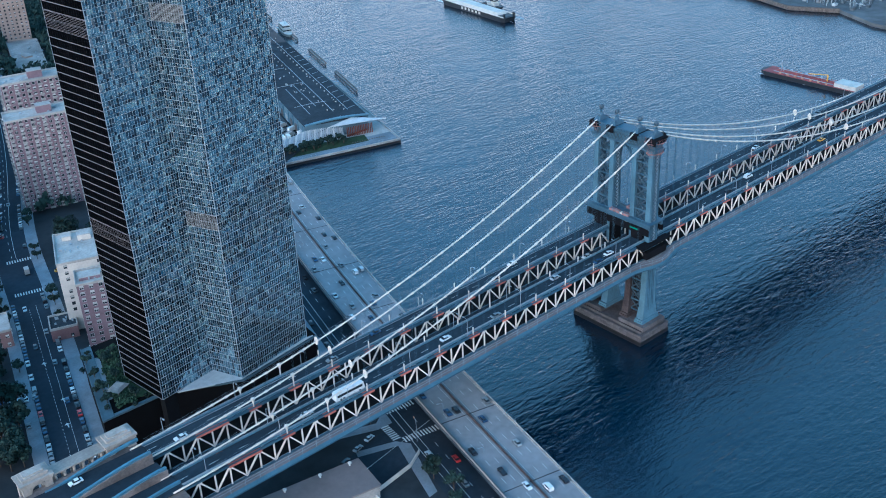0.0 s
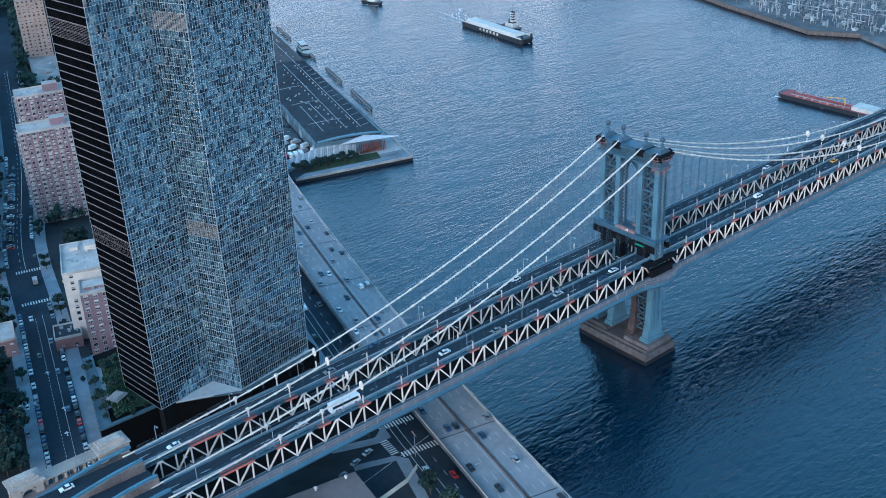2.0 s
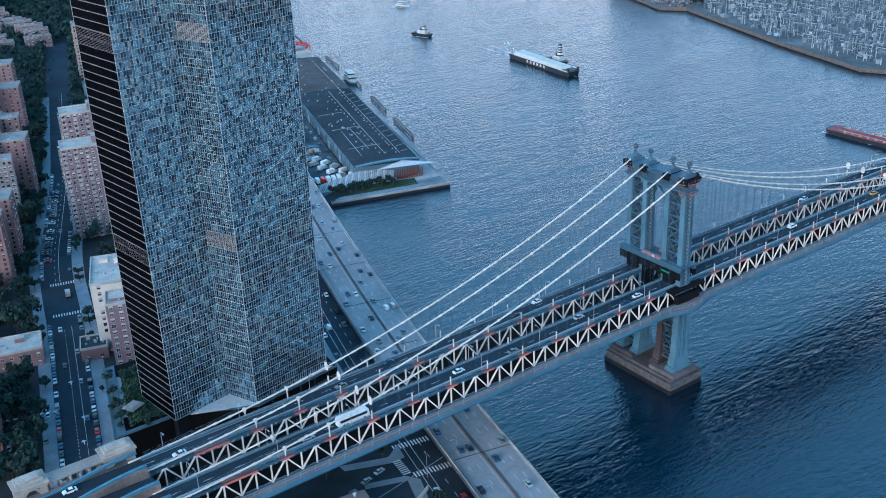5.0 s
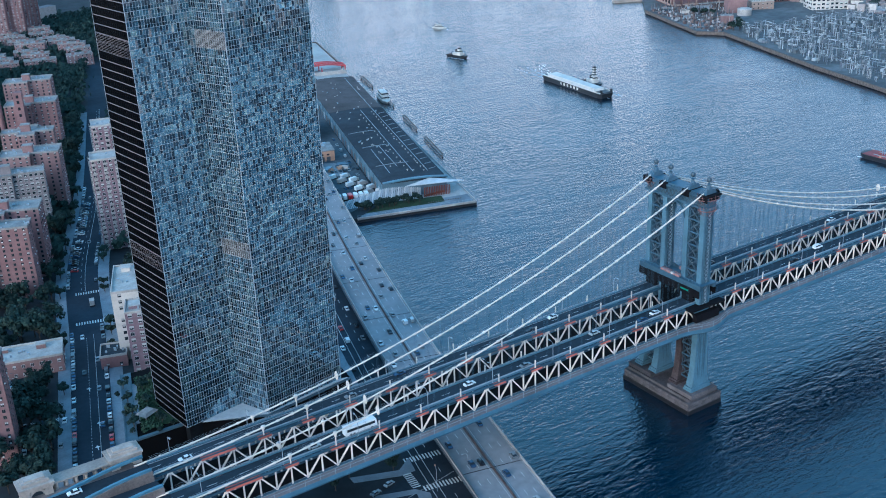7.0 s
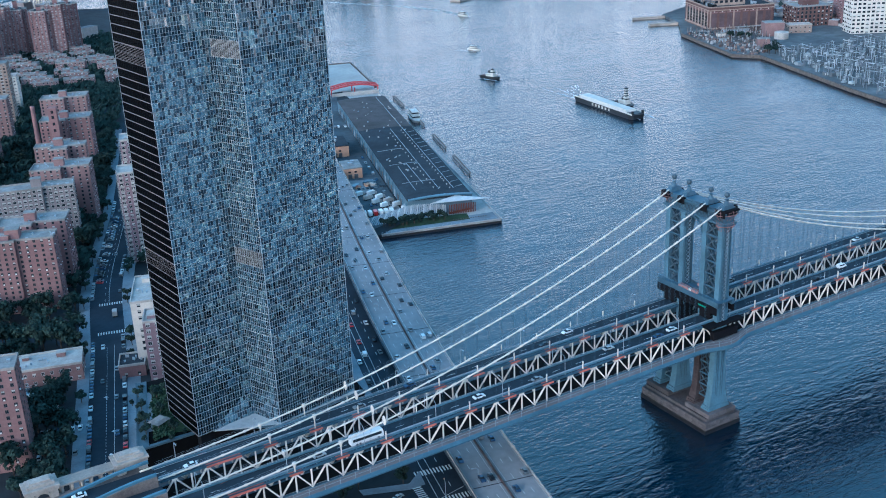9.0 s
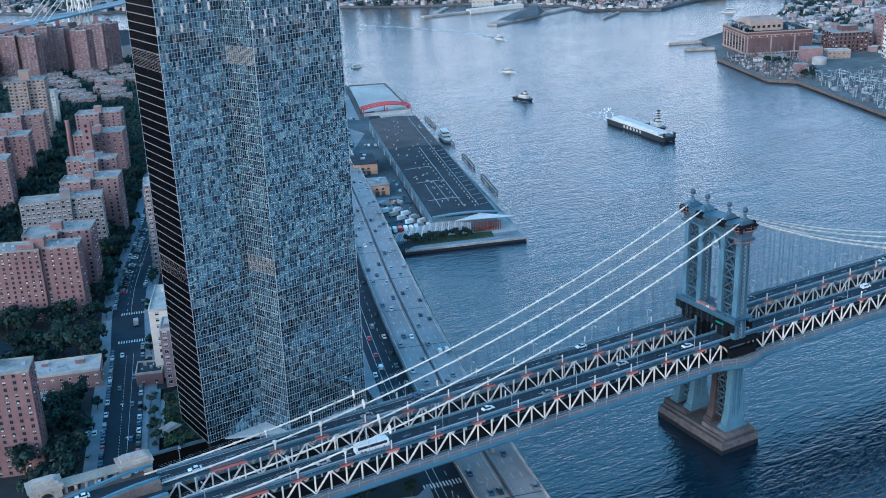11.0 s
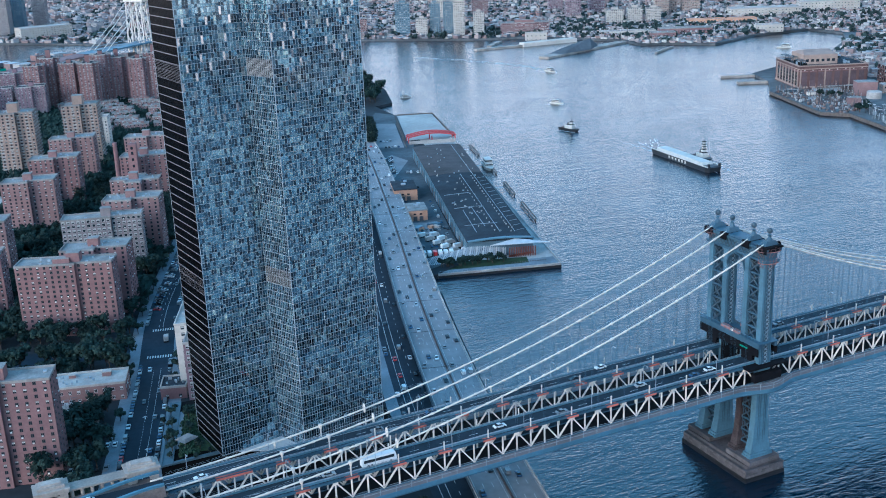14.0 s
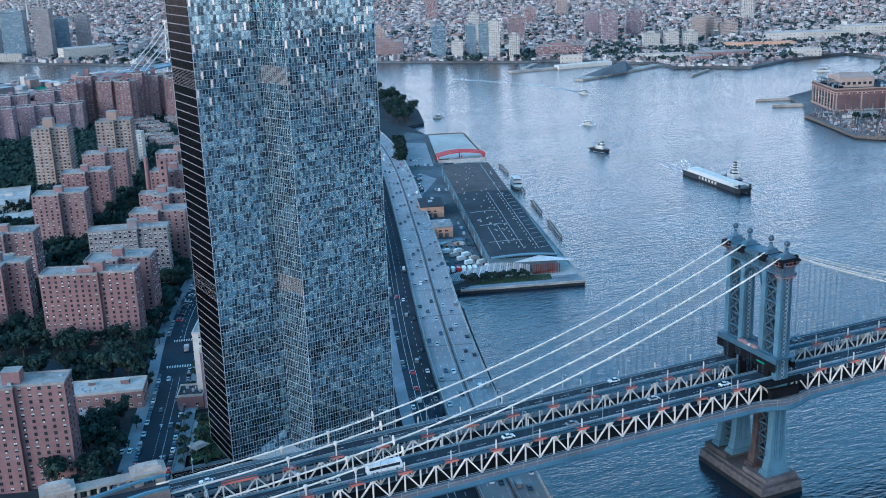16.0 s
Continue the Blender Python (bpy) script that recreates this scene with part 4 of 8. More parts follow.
    # awning panes set ajar, stepped from floor to floor
    if (ax, ay) in (FA, FE, FB):
        for f in range(40, 73):
            for c in range(cols):
                if (c + 3 * f + f // 5) % 8 == 0 and not (f in MECH and (ax, ay) == FE) and rnd.random() < 0.3 + 0.9 * (f - 40) / 28:
                    z = BASE_Z + f * FLOOR
                    tip = 0.1 + rnd.uniform(-0.025, 0.02)
                    u0, u1 = c * w + 0.1, (c + 1) * w - 0.2
                    g = Geo()
                    g.add([at(u0, 0.06 + tip, z + 0.2), at(u1, 0.06 + tip, z + 0.2), at(u1, 0.06, z + 2.95), at(u0, 0.06, z + 2.95),
                           at(u0, 0.03, z + 0.2), at(u1, 0.03, z + 0.2), at(u1, 0.03, z + 2.95), at(u0, 0.03, z + 2.95)],
                          [(0, 1, 2, 3), (4, 0, 3, 7), (1, 5, 6, 2), (4, 5, 1, 0)])
                    part("vent_pane", g, "vent_glass", fc)
g = Geo().prism(FOOT, TOP_Z, TOP_Z + 0.6)
g.prism([(-185, 70), (-140, 68), (-138, 86), (-184, 88)], TOP_Z + 0.6, TOP_Z + 6)
part("roof", g, "louvre", high)

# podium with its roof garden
# Near-black wall colour carries the shade on the podium's sides.
MAT["black_wrap"] = mat("wall with painted shade", (0.0015, 0.0015, 0.002), 0.95, 0, 0.3, 0.2)
MAT["coping"] = mat("blue-grey coping", (0.06, 0.095, 0.12), 0.7, 0, 0.2, 0.2, stain=0.2)
pod = thing("podium", "dark podium with a planted roof garden beside the high-rise", "podium")
pz = 19.6
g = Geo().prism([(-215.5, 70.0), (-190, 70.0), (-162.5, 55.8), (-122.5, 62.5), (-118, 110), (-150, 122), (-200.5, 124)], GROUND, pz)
part("body", g, "black_wrap", pod, "podium wall blackened as if in shade")
g = Geo()
for (ax, ay), (bx, by) in (((-215.5, 70.0), (-190, 70.0)), ((-200.5, 124), (-215.5, 70)), ((-190, 70), (-162.5, 55.8)), ((-162.5, 55.8), (-122.5, 62.5))):
    g.beam((ax, ay, pz + 0.4), (bx, by, pz + 0.4), 0.5, 0.8)
part("parapet", g, "coping", pod)
g = Geo().prism([(-186, 66.5), (-163, 56.6), (-124, 63.0), (-128, 63.8), (-162.3, 56.9), (-168, 70), (-180, 68)], pz + 0.5, pz + 0.9)
part("canopy", g, "louvre", pod, "pale metal terrace canopy")

# garden deck: broad edge coping, walk with planter slots, low planting
g = Geo().prism([(-215.3, 70.2), (-210.9, 70.2), (-196.2, 123.8), (-200.4, 123.8)], pz, pz + 0.5)
part("coping", g, "coping", pod, "broad blue-grey roof edge")
g = Geo().prism([(-210.7, 70.2), (-190, 70.2), (-190, 71.8), (-210.3, 71.8)], pz, pz + 0.5)
part("coping", g, "coping", pod, "broad blue-grey roof edge")
part("walk", Geo().prism([(-208.2, 82), (-205.6, 82), (-197.0, 114), (-199.5, 114)], pz, pz + 0.16), "pavement", pod, "pale garden walk")
for a, b in ((86, 93), (96, 104)):
    part("planter_slot", Geo().prism([(-211.7 + 0.27 * (y - 70) + dx, y) for y, dx in ((a, 0), (a, 0.9), (b, 0.9), (b, 0))], pz + 0.16, pz + 0.3), "dark", pod)
part("planting_bed", Geo().prism([(-205, 78), (-193, 73.5), (-196.3, 90.5), (-190, 116), (-196.4, 116)], pz, pz + 0.12), "grass", pod)

# ---- apartment blocks ----
MAT.update(
    brick=mat("red brick", (0.225, 0.132, 0.13), 0.9, 0, 0.14, 0.15, bump=0.2, each=0.08, stain=0.15),
    brick_pink=mat("faded brick", (0.24, 0.15, 0.145), 0.9, 0, 0.14, 0.15, bump=0.2, stain=0.15),
    brick_grey=mat("grey-brown brick", (0.23, 0.20, 0.20), 0.9, 0, 0.14, 0.15, bump=0.2, stain=0.15),
    brick_tan=mat("tan brick", (0.32, 0.235, 0.195), 0.9, 0, 0.14, 0.15, bump=0.2, stain=0.15),
    brick_violet=mat("plum brick", (0.22, 0.15, 0.17), 0.9, 0, 0.14, 0.15, bump=0.2, stain=0.15),
    cream=mat("cream render", (0.58, 0.52, 0.46), 0.85, 0, 0.1, 0.2, stain=0.15),
    roof_pale=mat("pale roof coating", (0.26, 0.243, 0.23), 0.85, 0, 0.25, 0.15, stain=0.3),
    roof_white=mat("white roof coating", (0.4, 0.365, 0.335), 0.8, 0, 0.2, 0.15, stain=0.25),
    roof_dark=mat("tar roof", (0.034, 0.041, 0.05), 0.95, 0, 0.25, 0.12, stain=0.3),
    frame_white=mat("white window frame", (0.55, 0.55, 0.54), 0.6, 0, 0.1, 0.5),
    frame_dark=mat("dark window frame", (0.09, 0.08, 0.08), 0.6, 0, 0.1, 0.5),
    blind=mat("window blind", (0.42, 0.41, 0.39), 0.8, 0, 0.2, 0.7, each=0.3),
    unit=mat("air conditioner case", (0.62, 0.62, 0.6), 0.6, 0, 0.1, 1.0, each=0.2),
)

BLOCKS = []

def window_geo(w, h, state):
    """A framed window in the xz plane that faces -y: dark, with a blind, or with a cooling unit."""
    g = Geo()
    for x0, x1, z0, z1 in ((-w / 2 - 0.08, w / 2 + 0.08, -0.1, 0.0), (-w / 2 - 0.08, w / 2 + 0.08, h, h + 0.08), (-w / 2 - 0.08, -w / 2, 0, h), (w / 2, w / 2 + 0.08, 0, h), (-0.04, 0.04, 0, h)):
        g.box(x0, -0.1, z0, x1, 0.02, z1, 0)
    g.add([(-w / 2, -0.03, 0), (w / 2, -0.03, 0), (w / 2, -0.03, h), (-w / 2, -0.03, h)], [(0, 1, 2, 3)], 1)
    if state in (1, 3):
        g.add([(-w / 2, -0.05, h * 0.45), (w / 2, -0.05, h * 0.45), (w / 2, -0.05, h), (-w / 2, -0.05, h)], [(0, 1, 2, 3)], 2)
    if state == 2:
        g.box(-0.36, -0.5, 0.02, 0.36, -0.02, 0.52, 3)
    return g

def outline(poly, d):
    """A counter-clockwise outline grown outward by d."""
    out = []
    n = len(poly)
    for i in range(n):
        (ax, ay), (bx, by), (cx, cy) = poly[i - 1], poly[i], poly[(i + 1) % n]
        p, q = math.hypot(bx - ax, by - ay), math.hypot(cx - bx, cy - by)
        n1, n2 = ((by - ay) / p, -(bx - ax) / p), ((cy - by) / q, -(cx - bx) / q)
        k = max(0.3, 1 + n1[0] * n2[0] + n1[1] * n2[1])
        out.append((bx + d * (n1[0] + n2[0]) / k, by + d * (n1[1] + n2[1]) / k))
    return out

def plain_window(w, h, state):
    """A simpler window for faces that stay far off."""
    g = Geo()
    g.box(-w / 2 - 0.09, -0.07, -0.1, w / 2 + 0.09, 0.02, h + 0.09, 0)
    g.add([(-w / 2, -0.085, 0), (w / 2, -0.085, 0), (w / 2, -0.085, h), (-w / 2, -0.085, h)], [(0, 1, 2, 3)], 1)
    if state in (1, 3):
        g.add([(-w / 2, -0.1, h * 0.45), (w / 2, -0.1, h * 0.45), (w / 2, -0.1, h), (-w / 2, -0.1, h)], [(0, 1, 2, 3)], 2)
    if state == 2:
        g.box(-0.36, -0.5, 0.02, 0.36, -0.05, 0.52, 3)
    return g

def apartments(label, foot, height, at, wall, frame="frame_dark", floors=None, bay=3.4, win=(1.3, 1.45), roof="roof_pale", rails=False, bulk=((0, 0, 6, 5, 4),), singles=True, seed=1, name="apartment_block", group="", skip=0.0, states=(0.5, 0.75, 0.93), balcony=False):
    """A block on a counter-clockwise outline, with framed windows on each side, parapet and rooftop housings."""
    r = random.Random(seed)
    root = thing(name, label, {"shop": "shop", "terrace": "terrace", "school_building": "school"}.get(name, "building" if name != "apartment_block" else "apartment block"), at, group)
    BLOCKS.append([tuple((at @ Vector((x, y, 0)))[:2]) for x, y in foot])
    floors = floors or max(1, round(height / 2.75))
    fh = height / floors
    body = Geo().prism(foot, 0, height, 0, 1)
    part("wall", body, [wall, roof], root)
    n = len(foot)
    outer, inner = outline(foot, 0.15), outline(foot, -0.35)
    rim = Geo()
    rim.v = [(x, y, z) for ring, z in ((outer, height - 0.3), (outer, height + 0.8), (inner, height + 0.8), (inner, height - 0.3)) for x, y in ring]
    for k in range(3):
        for i in range(n):
            j = (i + 1) % n
            rim.f.append((k * n + i, k * n + j, (k + 1) * n + j, (k + 1) * n + i)); rim.m.append(0)
    part("parapet", rim, roof if roof != "roof_dark" else "concrete", root)
    for bx, by, w, d, h in bulk:
        g = Geo().box(bx - w / 2, by - d / 2, height, bx + w / 2, by + d / 2, height + h)
        g.box(bx - w / 2 - 0.2, by - d / 2 - 0.2, height + h, bx + w / 2 + 0.2, by + d / 2 + 0.2, height + h + 0.25, 1)
        part("roof_housing", g, [wall, roof], root)
    clutter = Geo()
    xs, ys = [p[0] for p in foot], [p[1] for p in foot]
    for _ in range(9):
        cx, cy = r.uniform(min(xs) * 0.8, max(xs) * 0.8), (min(ys) + max(ys)) / 2 + r.uniform(-0.25, 0.25) * (max(ys) - min(ys))
        w, d, h = r.uniform(0.4, 1.6), r.uniform(0.4, 1.6), r.uniform(0.5, 1.4)
        clutter.box(cx - w / 2, cy - d / 2, height, cx + w / 2, cy + d / 2, height + h)
    part("roof_vent", clutter, "steel", root, kind="stuff")
    pack = [window_geo(*win, s) for s in range(4)]
    keys = [frame, "glass", "blind", "unit"]
    meshes = [g.mesh("window", keys) for g in pack] if singles else None
    pack = [plain_window(*win, s) for s in range(4)]
    joined = Geo()
    ledges = Geo()
    for i in range(n):
        (ax, ay), (bx, by) = foot[i], foot[(i + 1) % n]
        L = math.hypot(bx - ax, by - ay)
        if L < 3:
            continue
        ux, uy = (bx - ax) / L, (by - ay) / L
        turn = math.atan2(uy, ux)
        count = max(1, int((L - 1.0) / bay))
        gap = L / count
        hidden = uy * math.cos(at.to_euler().z) + ux * math.sin(at.to_euler().z)
        out_y = -(ux * math.cos(at.to_euler().z) - uy * math.sin(at.to_euler().z))
        for f in range(floors):
            z = f * fh + 0.95
            if balcony and L > 8:
                for c in range(count):
                    if c % 2 == 0:
                        u0 = c * gap + 0.2
                        mm = spot(ax + ux * (u0 + gap / 2), ay + uy * (u0 + gap / 2), f * fh, turn)
                        for p in (Geo().box(-gap * 0.42, -1.0, 0.1, gap * 0.42, 0.02, 0.28), Geo().box(-gap * 0.42, -1.05, 0.28, gap * 0.42, -0.95, 1.2)):
                            ledges.add([mm @ Vector(v) for v in p.v], p.f)
            for c in range(count):
                if r.random() < skip:
                    continue
                q = r.random()
                s = 0 if q < states[0] else 1 if q < states[1] else 2 if q < states[2] else 3
                mm = spot(ax + ux * (c + 0.5) * gap, ay + uy * (c + 0.5) * gap, z, turn)
                if singles and out_y < -0.15:
                    part("window", meshes[s], None, root, at=mm)
                else:
                    joined.add([mm @ Vector(v) for v in pack[s].v], pack[s].f)
                    joined.m[-len(pack[s].f):] = pack[s].m
    if joined.f:
        part("window", joined, keys, root, kind="stuff")
    if ledges.f:
        part("balcony", ledges, "concrete", root, kind="stuff")
    return root

def rect(w, d, x=0.0, y=0.0):
    return [(x - w / 2, y - d / 2), (x + w / 2, y - d / 2), (x + w / 2, y + d / 2), (x - w / 2, y + d / 2)]

def stepped(w, d, cut=0.62, back=2.0):
    """A slab whose right part stands back a little; its front right corner is at the origin."""
    return [(-w, 0), (-w * (1 - cut), 0), (-w * (1 - cut), back), (0, back), (0, d + back), (-w, d + back)]

def cross(w, d, arm=11.0):
    """A plan with four wings."""
    a, b = arm / 2, arm / 2
    return [(-a, -d / 2), (a, -d / 2), (a, -b), (w / 2, -b), (w / 2, b), (a, b), (a, d / 2), (-a, d / 2), (-a, b), (-w / 2, b), (-w / 2, -b), (-a, -b)]

def zigzag(w, d):
    """Two staggered wings joined at the middle."""
    return [(-w / 2, -d / 2), (1, -d / 2), (1, -d / 2 + 5), (w / 2, -d / 2 + 5), (w / 2, d / 2), (-2, d / 2), (-2, d / 2 - 5), (-w / 2, d / 2 - 5)]

Z0 = GROUND
apartments("red brick slab block with small dark windows and pale flat roof", stepped(51, 13), 40.7, spot(-201.5, 264.5, Z0, radians(-22)), "brick", bay=3.3, floors=15, win=(1.2, 1.35), bulk=((-21, 8, 7, 6, 5), (-27, 5, 9, 3, 2.5)), seed=3, states=(0.62, 0.8, 0.97))
apartments("tall red brick block with scattered window units beside the street", stepped(51, 13), 44.9, spot(-248.6, 108.2, Z0, radians(-17)), "brick", bay=3.6, floors=16, win=(1.2, 1.35), bulk=((-21, 8, 7, 6, 5),), seed=4, states=(0.6, 0.8, 0.97))
apartments("grey-brown brick block with rows of paired white windows", stepped(49, 13), 37.2, spot(-167.5, 366.5, Z0, radians(-15)), "brick_grey", "frame_white", bay=2.9, floors=13, win=(1.7, 1.5), bulk=((-22, 8, 6, 5, 5),), seed=5, states=(0.35, 0.85, 0.95), singles=False)
apartments("grey-brown brick slab tower with concrete balconies", [(0, 0), (44, 0), (44, 17), (0, 17)], 55, spot(-152.5, 311, Z0, radians(-14)), "brick_violet", "frame_white", bay=3.0, floors=20, win=(1.5, 1.4), bulk=((22, 9, 8, 6, 4),), roof="roof_white", seed=6, balcony=True)
apartments("grey-brown brick slab tower with concrete balconies, farther one", [(0, 0), (42, 0), (42, 16), (0, 16)], 67, spot(-142, 338, Z0, radians(-14)), "brick_violet", "frame_white", bay=3.0, floors=22, win=(1.5, 1.4), bulk=((20, 8, 8, 6, 4),), roof="roof_white", seed=7, balcony=True, singles=False)
apartments("plum brick block with white windows and a pale stepped roof", rect(20.5, 14), 33.4, spot(-176.6, 150.5, Z0, radians(-20)), "brick_violet", "frame_white", bay=3.3, floors=11, win=(1.7, 1.6), bulk=((-4, 0, 9, 6, 1.4), (5, 2, 6, 5, 1.0)), roof="roof_white", seed=8, states=(0.4, 0.9, 0.96))
apartments("cream rendered rear wing with a white roof and tanks", rect(22, 32), 34.6, spot(-172, 181, Z0, radians(-20)), "cream", "frame_dark", bay=6.5, floors=11, win=(1.4, 1.4), bulk=((3, 8, 6, 5, 2.6), (-5, 10, 4, 4, 1.8)), roof="roof_white", seed=9, skip=0.55, singles=False)
apartments("low dark-roofed brick shop beside the plum block", rect(12, 13), 6.0, spot(-190.5, 171, Z0, radians(-18)), "brick", "frame_dark", bay=4, floors=1, roof="roof_dark", bulk=(), seed=10, name="shop")
apartments("low school building with a white roof and plant units", rect(35, 17), 8.5, spot(-227, 189, Z0, radians(-15)), "brick_pink", "frame_white", bay=3.5, floors=2, roof="roof_white", bulk=((8, 3, 4, 3, 2.0), (-8, 4, 3, 2, 1.4)), seed=11, name="school_building")
apartments("low pale annexe behind the school yard", rect(24, 7), 5, spot(-240, 160, Z0, radians(-15)), "cream", "frame_dark", bay=5, floors=1, roof="roof_white", bulk=(), seed=12, name="annexe")
yard_kit = Geo()
ry = random.Random(6)
for k in range(46):
    u, v = ry.uniform(-17, 4), ry.uniform(-9, 8)
    x, y = -238 + 0.966 * u + 0.259 * v, 173 - 0.259 * u + 0.966 * v
    w, h = ry.uniform(0.4, 1.5), ry.uniform(0.8, 3.2)
    yard_kit.box(x - w, y - 0.4, GROUND, x + w, y + 0.4, GROUND + h)
    if k % 3 == 0:
        yard_kit.beam((x, y, GROUND), (x, y, GROUND + 6), 0.16, 0.16)
        yard_kit.beam((x, y, GROUND + 5.8), (x + 3, y - 0.8, GROUND + 5.8), 0.12, 0.12)
solid("yard_equipment", yard_kit, palette("blue and grey yard kit", [(0.12, 0.2, 0.26), (0.4, 0.44, 0.46), (0.2, 0.3, 0.36), (0.08, 0.1, 0.12)], 0.6), "blue and grey equipment crowding the school yard", "yard equipment", kind="stuff")
PLANS = dict(red_cross=cross(34, 26), zig=zigzag(36, 22))
for k, (x, y, plan, turn) in enumerate(((-203, 306, "zig", -22), (-165, 408, "zig", -22), (-154, 460, "cross", -20), (-132, 541, "zig", -22), (-116, 618, "zig", -22), (-222, 502, "zig", -18), (-197, 574, "zig", -18), (-174, 650, "zig", -18), (-262, 400, "zig", -18), (-268, 330, "cross", -20))):
    apartments("red brick housing block of staggered wings with a pale roof", PLANS["red_cross" if plan == "cross" else "zig"], 40, spot(x, y, Z0, radians(turn)), "brick_pink" if k % 3 else "brick", bay=3.3, floors=15, win=(1.2, 1.35), bulk=((-1, 0, 6, 5, 4.5),), roof="roof_pale", seed=20 + k, singles=False, group="red brick housing blocks")
for k, (x, y) in enumerate(((-213, 704), (-157, 712))):
    apartments("tall tan brick tower with a column of balconies", zigzag(30, 24), 58, spot(x, y, Z0, radians(-18)), "brick_tan", bay=3.2, floors=20, win=(1.5, 1.4), bulk=((-2, 0, 9, 8, 8),), seed=40 + k, balcony=True, singles=False, group="tan brick towers")
for k in range(9):
    x, y = -168 + 19.5 * k, 1040 + 22 * math.sin(k * 1.7)
    apartments("dark red brick tower of a long stepped row", cross(24, 26, 12), 58 + 5 * (k % 3 == 1), spot(x, y, Z0, radians(-12)), "brick", "frame_white", bay=3.0, floors=21, win=(1.5, 1.4), bulk=((0, 0, 5, 5, 9 if k % 2 else 4),), roof="roof_dark", seed=50 + k, singles=False, group="row of brick towers", states=(0.35, 0.85, 0.95))
for k, (x, y, w, h) in enumerate(((-236, 1120, 40, 40), (-214, 1020, 36, 38), (-176, 1012, 30, 38), (-185, 1115, 44, 42), (-255, 985, 34, 42), (-290, 1060, 40, 44))):
    apartments("dark brick housing block beyond the park", zigzag(w, 22), h, spot(x, y, Z0, radians(-14)), "brick_violet", "frame_white", bay=3.2, floors=14, bulk=((0, 0, 5, 5, 5),), roof="roof_dark", seed=70 + k, singles=False, group="dark brick blocks")
apartments("long low building with a white roof", rect(44, 70), 9.5, spot(-262, 655, Z0, radians(-4)), "cream", "frame_dark", bay=4, floors=3, roof="roof_white", bulk=((5, 5, 6, 4, 2),), seed=81, name="low_building", singles=False)
apartments("low white-roofed hall beside trees", rect(40, 26), 6, spot(-258, 590, Z0, radians(6)), "brick", "frame_dark", bay=5, floors=1, roof="roof_white", bulk=(), seed=82, name="low_building", singles=False)
apartments("pale hospital wing behind the tan tower", rect(40, 16), 34, spot(-145, 780, Z0, radians(-18)), "cream", "frame_white", bay=3.4, floors=11, roof="roof_white", bulk=((-8, 0, 12, 6, 4),), seed=83, name="hospital_wing", singles=False)
apartments("tan brick tower with small windows behind the balcony slabs", [(0, 0), (22, 0), (22, 20), (0, 20)], 54, spot(-37, 645, Z0, radians(-15)), "brick_tan", "frame_dark", bay=3.2, floors=18, win=(1.2, 1.3), bulk=((12, 10, 8, 6, 4),), seed=84, singles=False, group="tan brick towers")
apartments("low brick hall with a grey flat roof beside the tan tower", [(-60, 560), (-38, 552), (-14, 634), (-37, 643)], 5.5, spot(0, 0, Z0), "brick_tan", "frame_dark", bay=4, floors=1, bulk=((-40, 590, 6, 8, 1.2),), roof="roof_pale", seed=85, name="low_building", singles=False)
# chimney and boiler shaft
g = Geo().turned([(2.1, 0), (1.9, 20), (1.6, 46), (1.75, 46.6), (1.75, 48)], n=14)
solid("chimney", g, "brick", "tall round red brick chimney", "chimney", spot(-152, 560, Z0), smooth=True)
g = Geo()
g.box(-3, -3, 0, 3, 3, 52)
g.box(-3.3, -3.3, 50.5, 3.3, 3.3, 51.4)
for z in (34, 39, 44, 48):
    g.box(-0.9, -3.08, z, 0.9, -2.9, z + 2.2, 1)
solid("boiler_shaft", g, ["brick", "glass"], "square red brick shaft with narrow openings", "chimney", spot(-143.5, 527, Z0, radians(-20)))
# low terraces among trees
rt = random.Random(9)
for k in range(7):
    for j in range(4):
        x, y = -128 + 38 * j + rt.uniform(-6, 6), 835 + 30 * k + rt.uniform(-5, 5)
        if x > 60:
            continue
        w = rt.uniform(24, 34)
        apartments("low brick terrace with a pale roof and stair housings among trees", rect(w, 11), rt.uniform(10, 13), spot(x, y, Z0, radians(rt.uniform(-25, -5))), "brick_pink", "frame_white", bay=3.5, floors=4, roof="roof_pale", bulk=((-w / 4, 0, 3, 3, 2.6), (w / 4, 0, 3, 3, 2.6)), seed=100 + 10 * k + j, singles=False, group="low terraces", name="terrace")
# railway-style raised approach with a green board
g = Geo().beam((-420, 1000, 24), (-100, 1300, 30), 26, 2.5)
g.beam((-420, 1000, 27), (-100, 1300, 33), 1.5, 4)
for k in range(12):
    t = k / 12
    g.box(-420 + 320 * t - 2, 1000 + 300 * t - 2, Z0, -420 + 320 * t + 2, 1000 + 300 * t + 2, 24 + 6 * t)
solid("raised_approach", g, "rust", "dull red raised bridge approach on piers", "viaduct")
g = Geo().box(-6, -0.2, 0, 6, 0.2, 4)
g.box(-5, -0.3, -8, -4.6, 0.3, 0); g.box(4.6, -0.3, -8, 5, 0.3, 0)
solid("green_road_sign", g, "sign", "green road sign board over the raised approach", "road sign", spot(-196, 1207, 36.5, radians(10)))
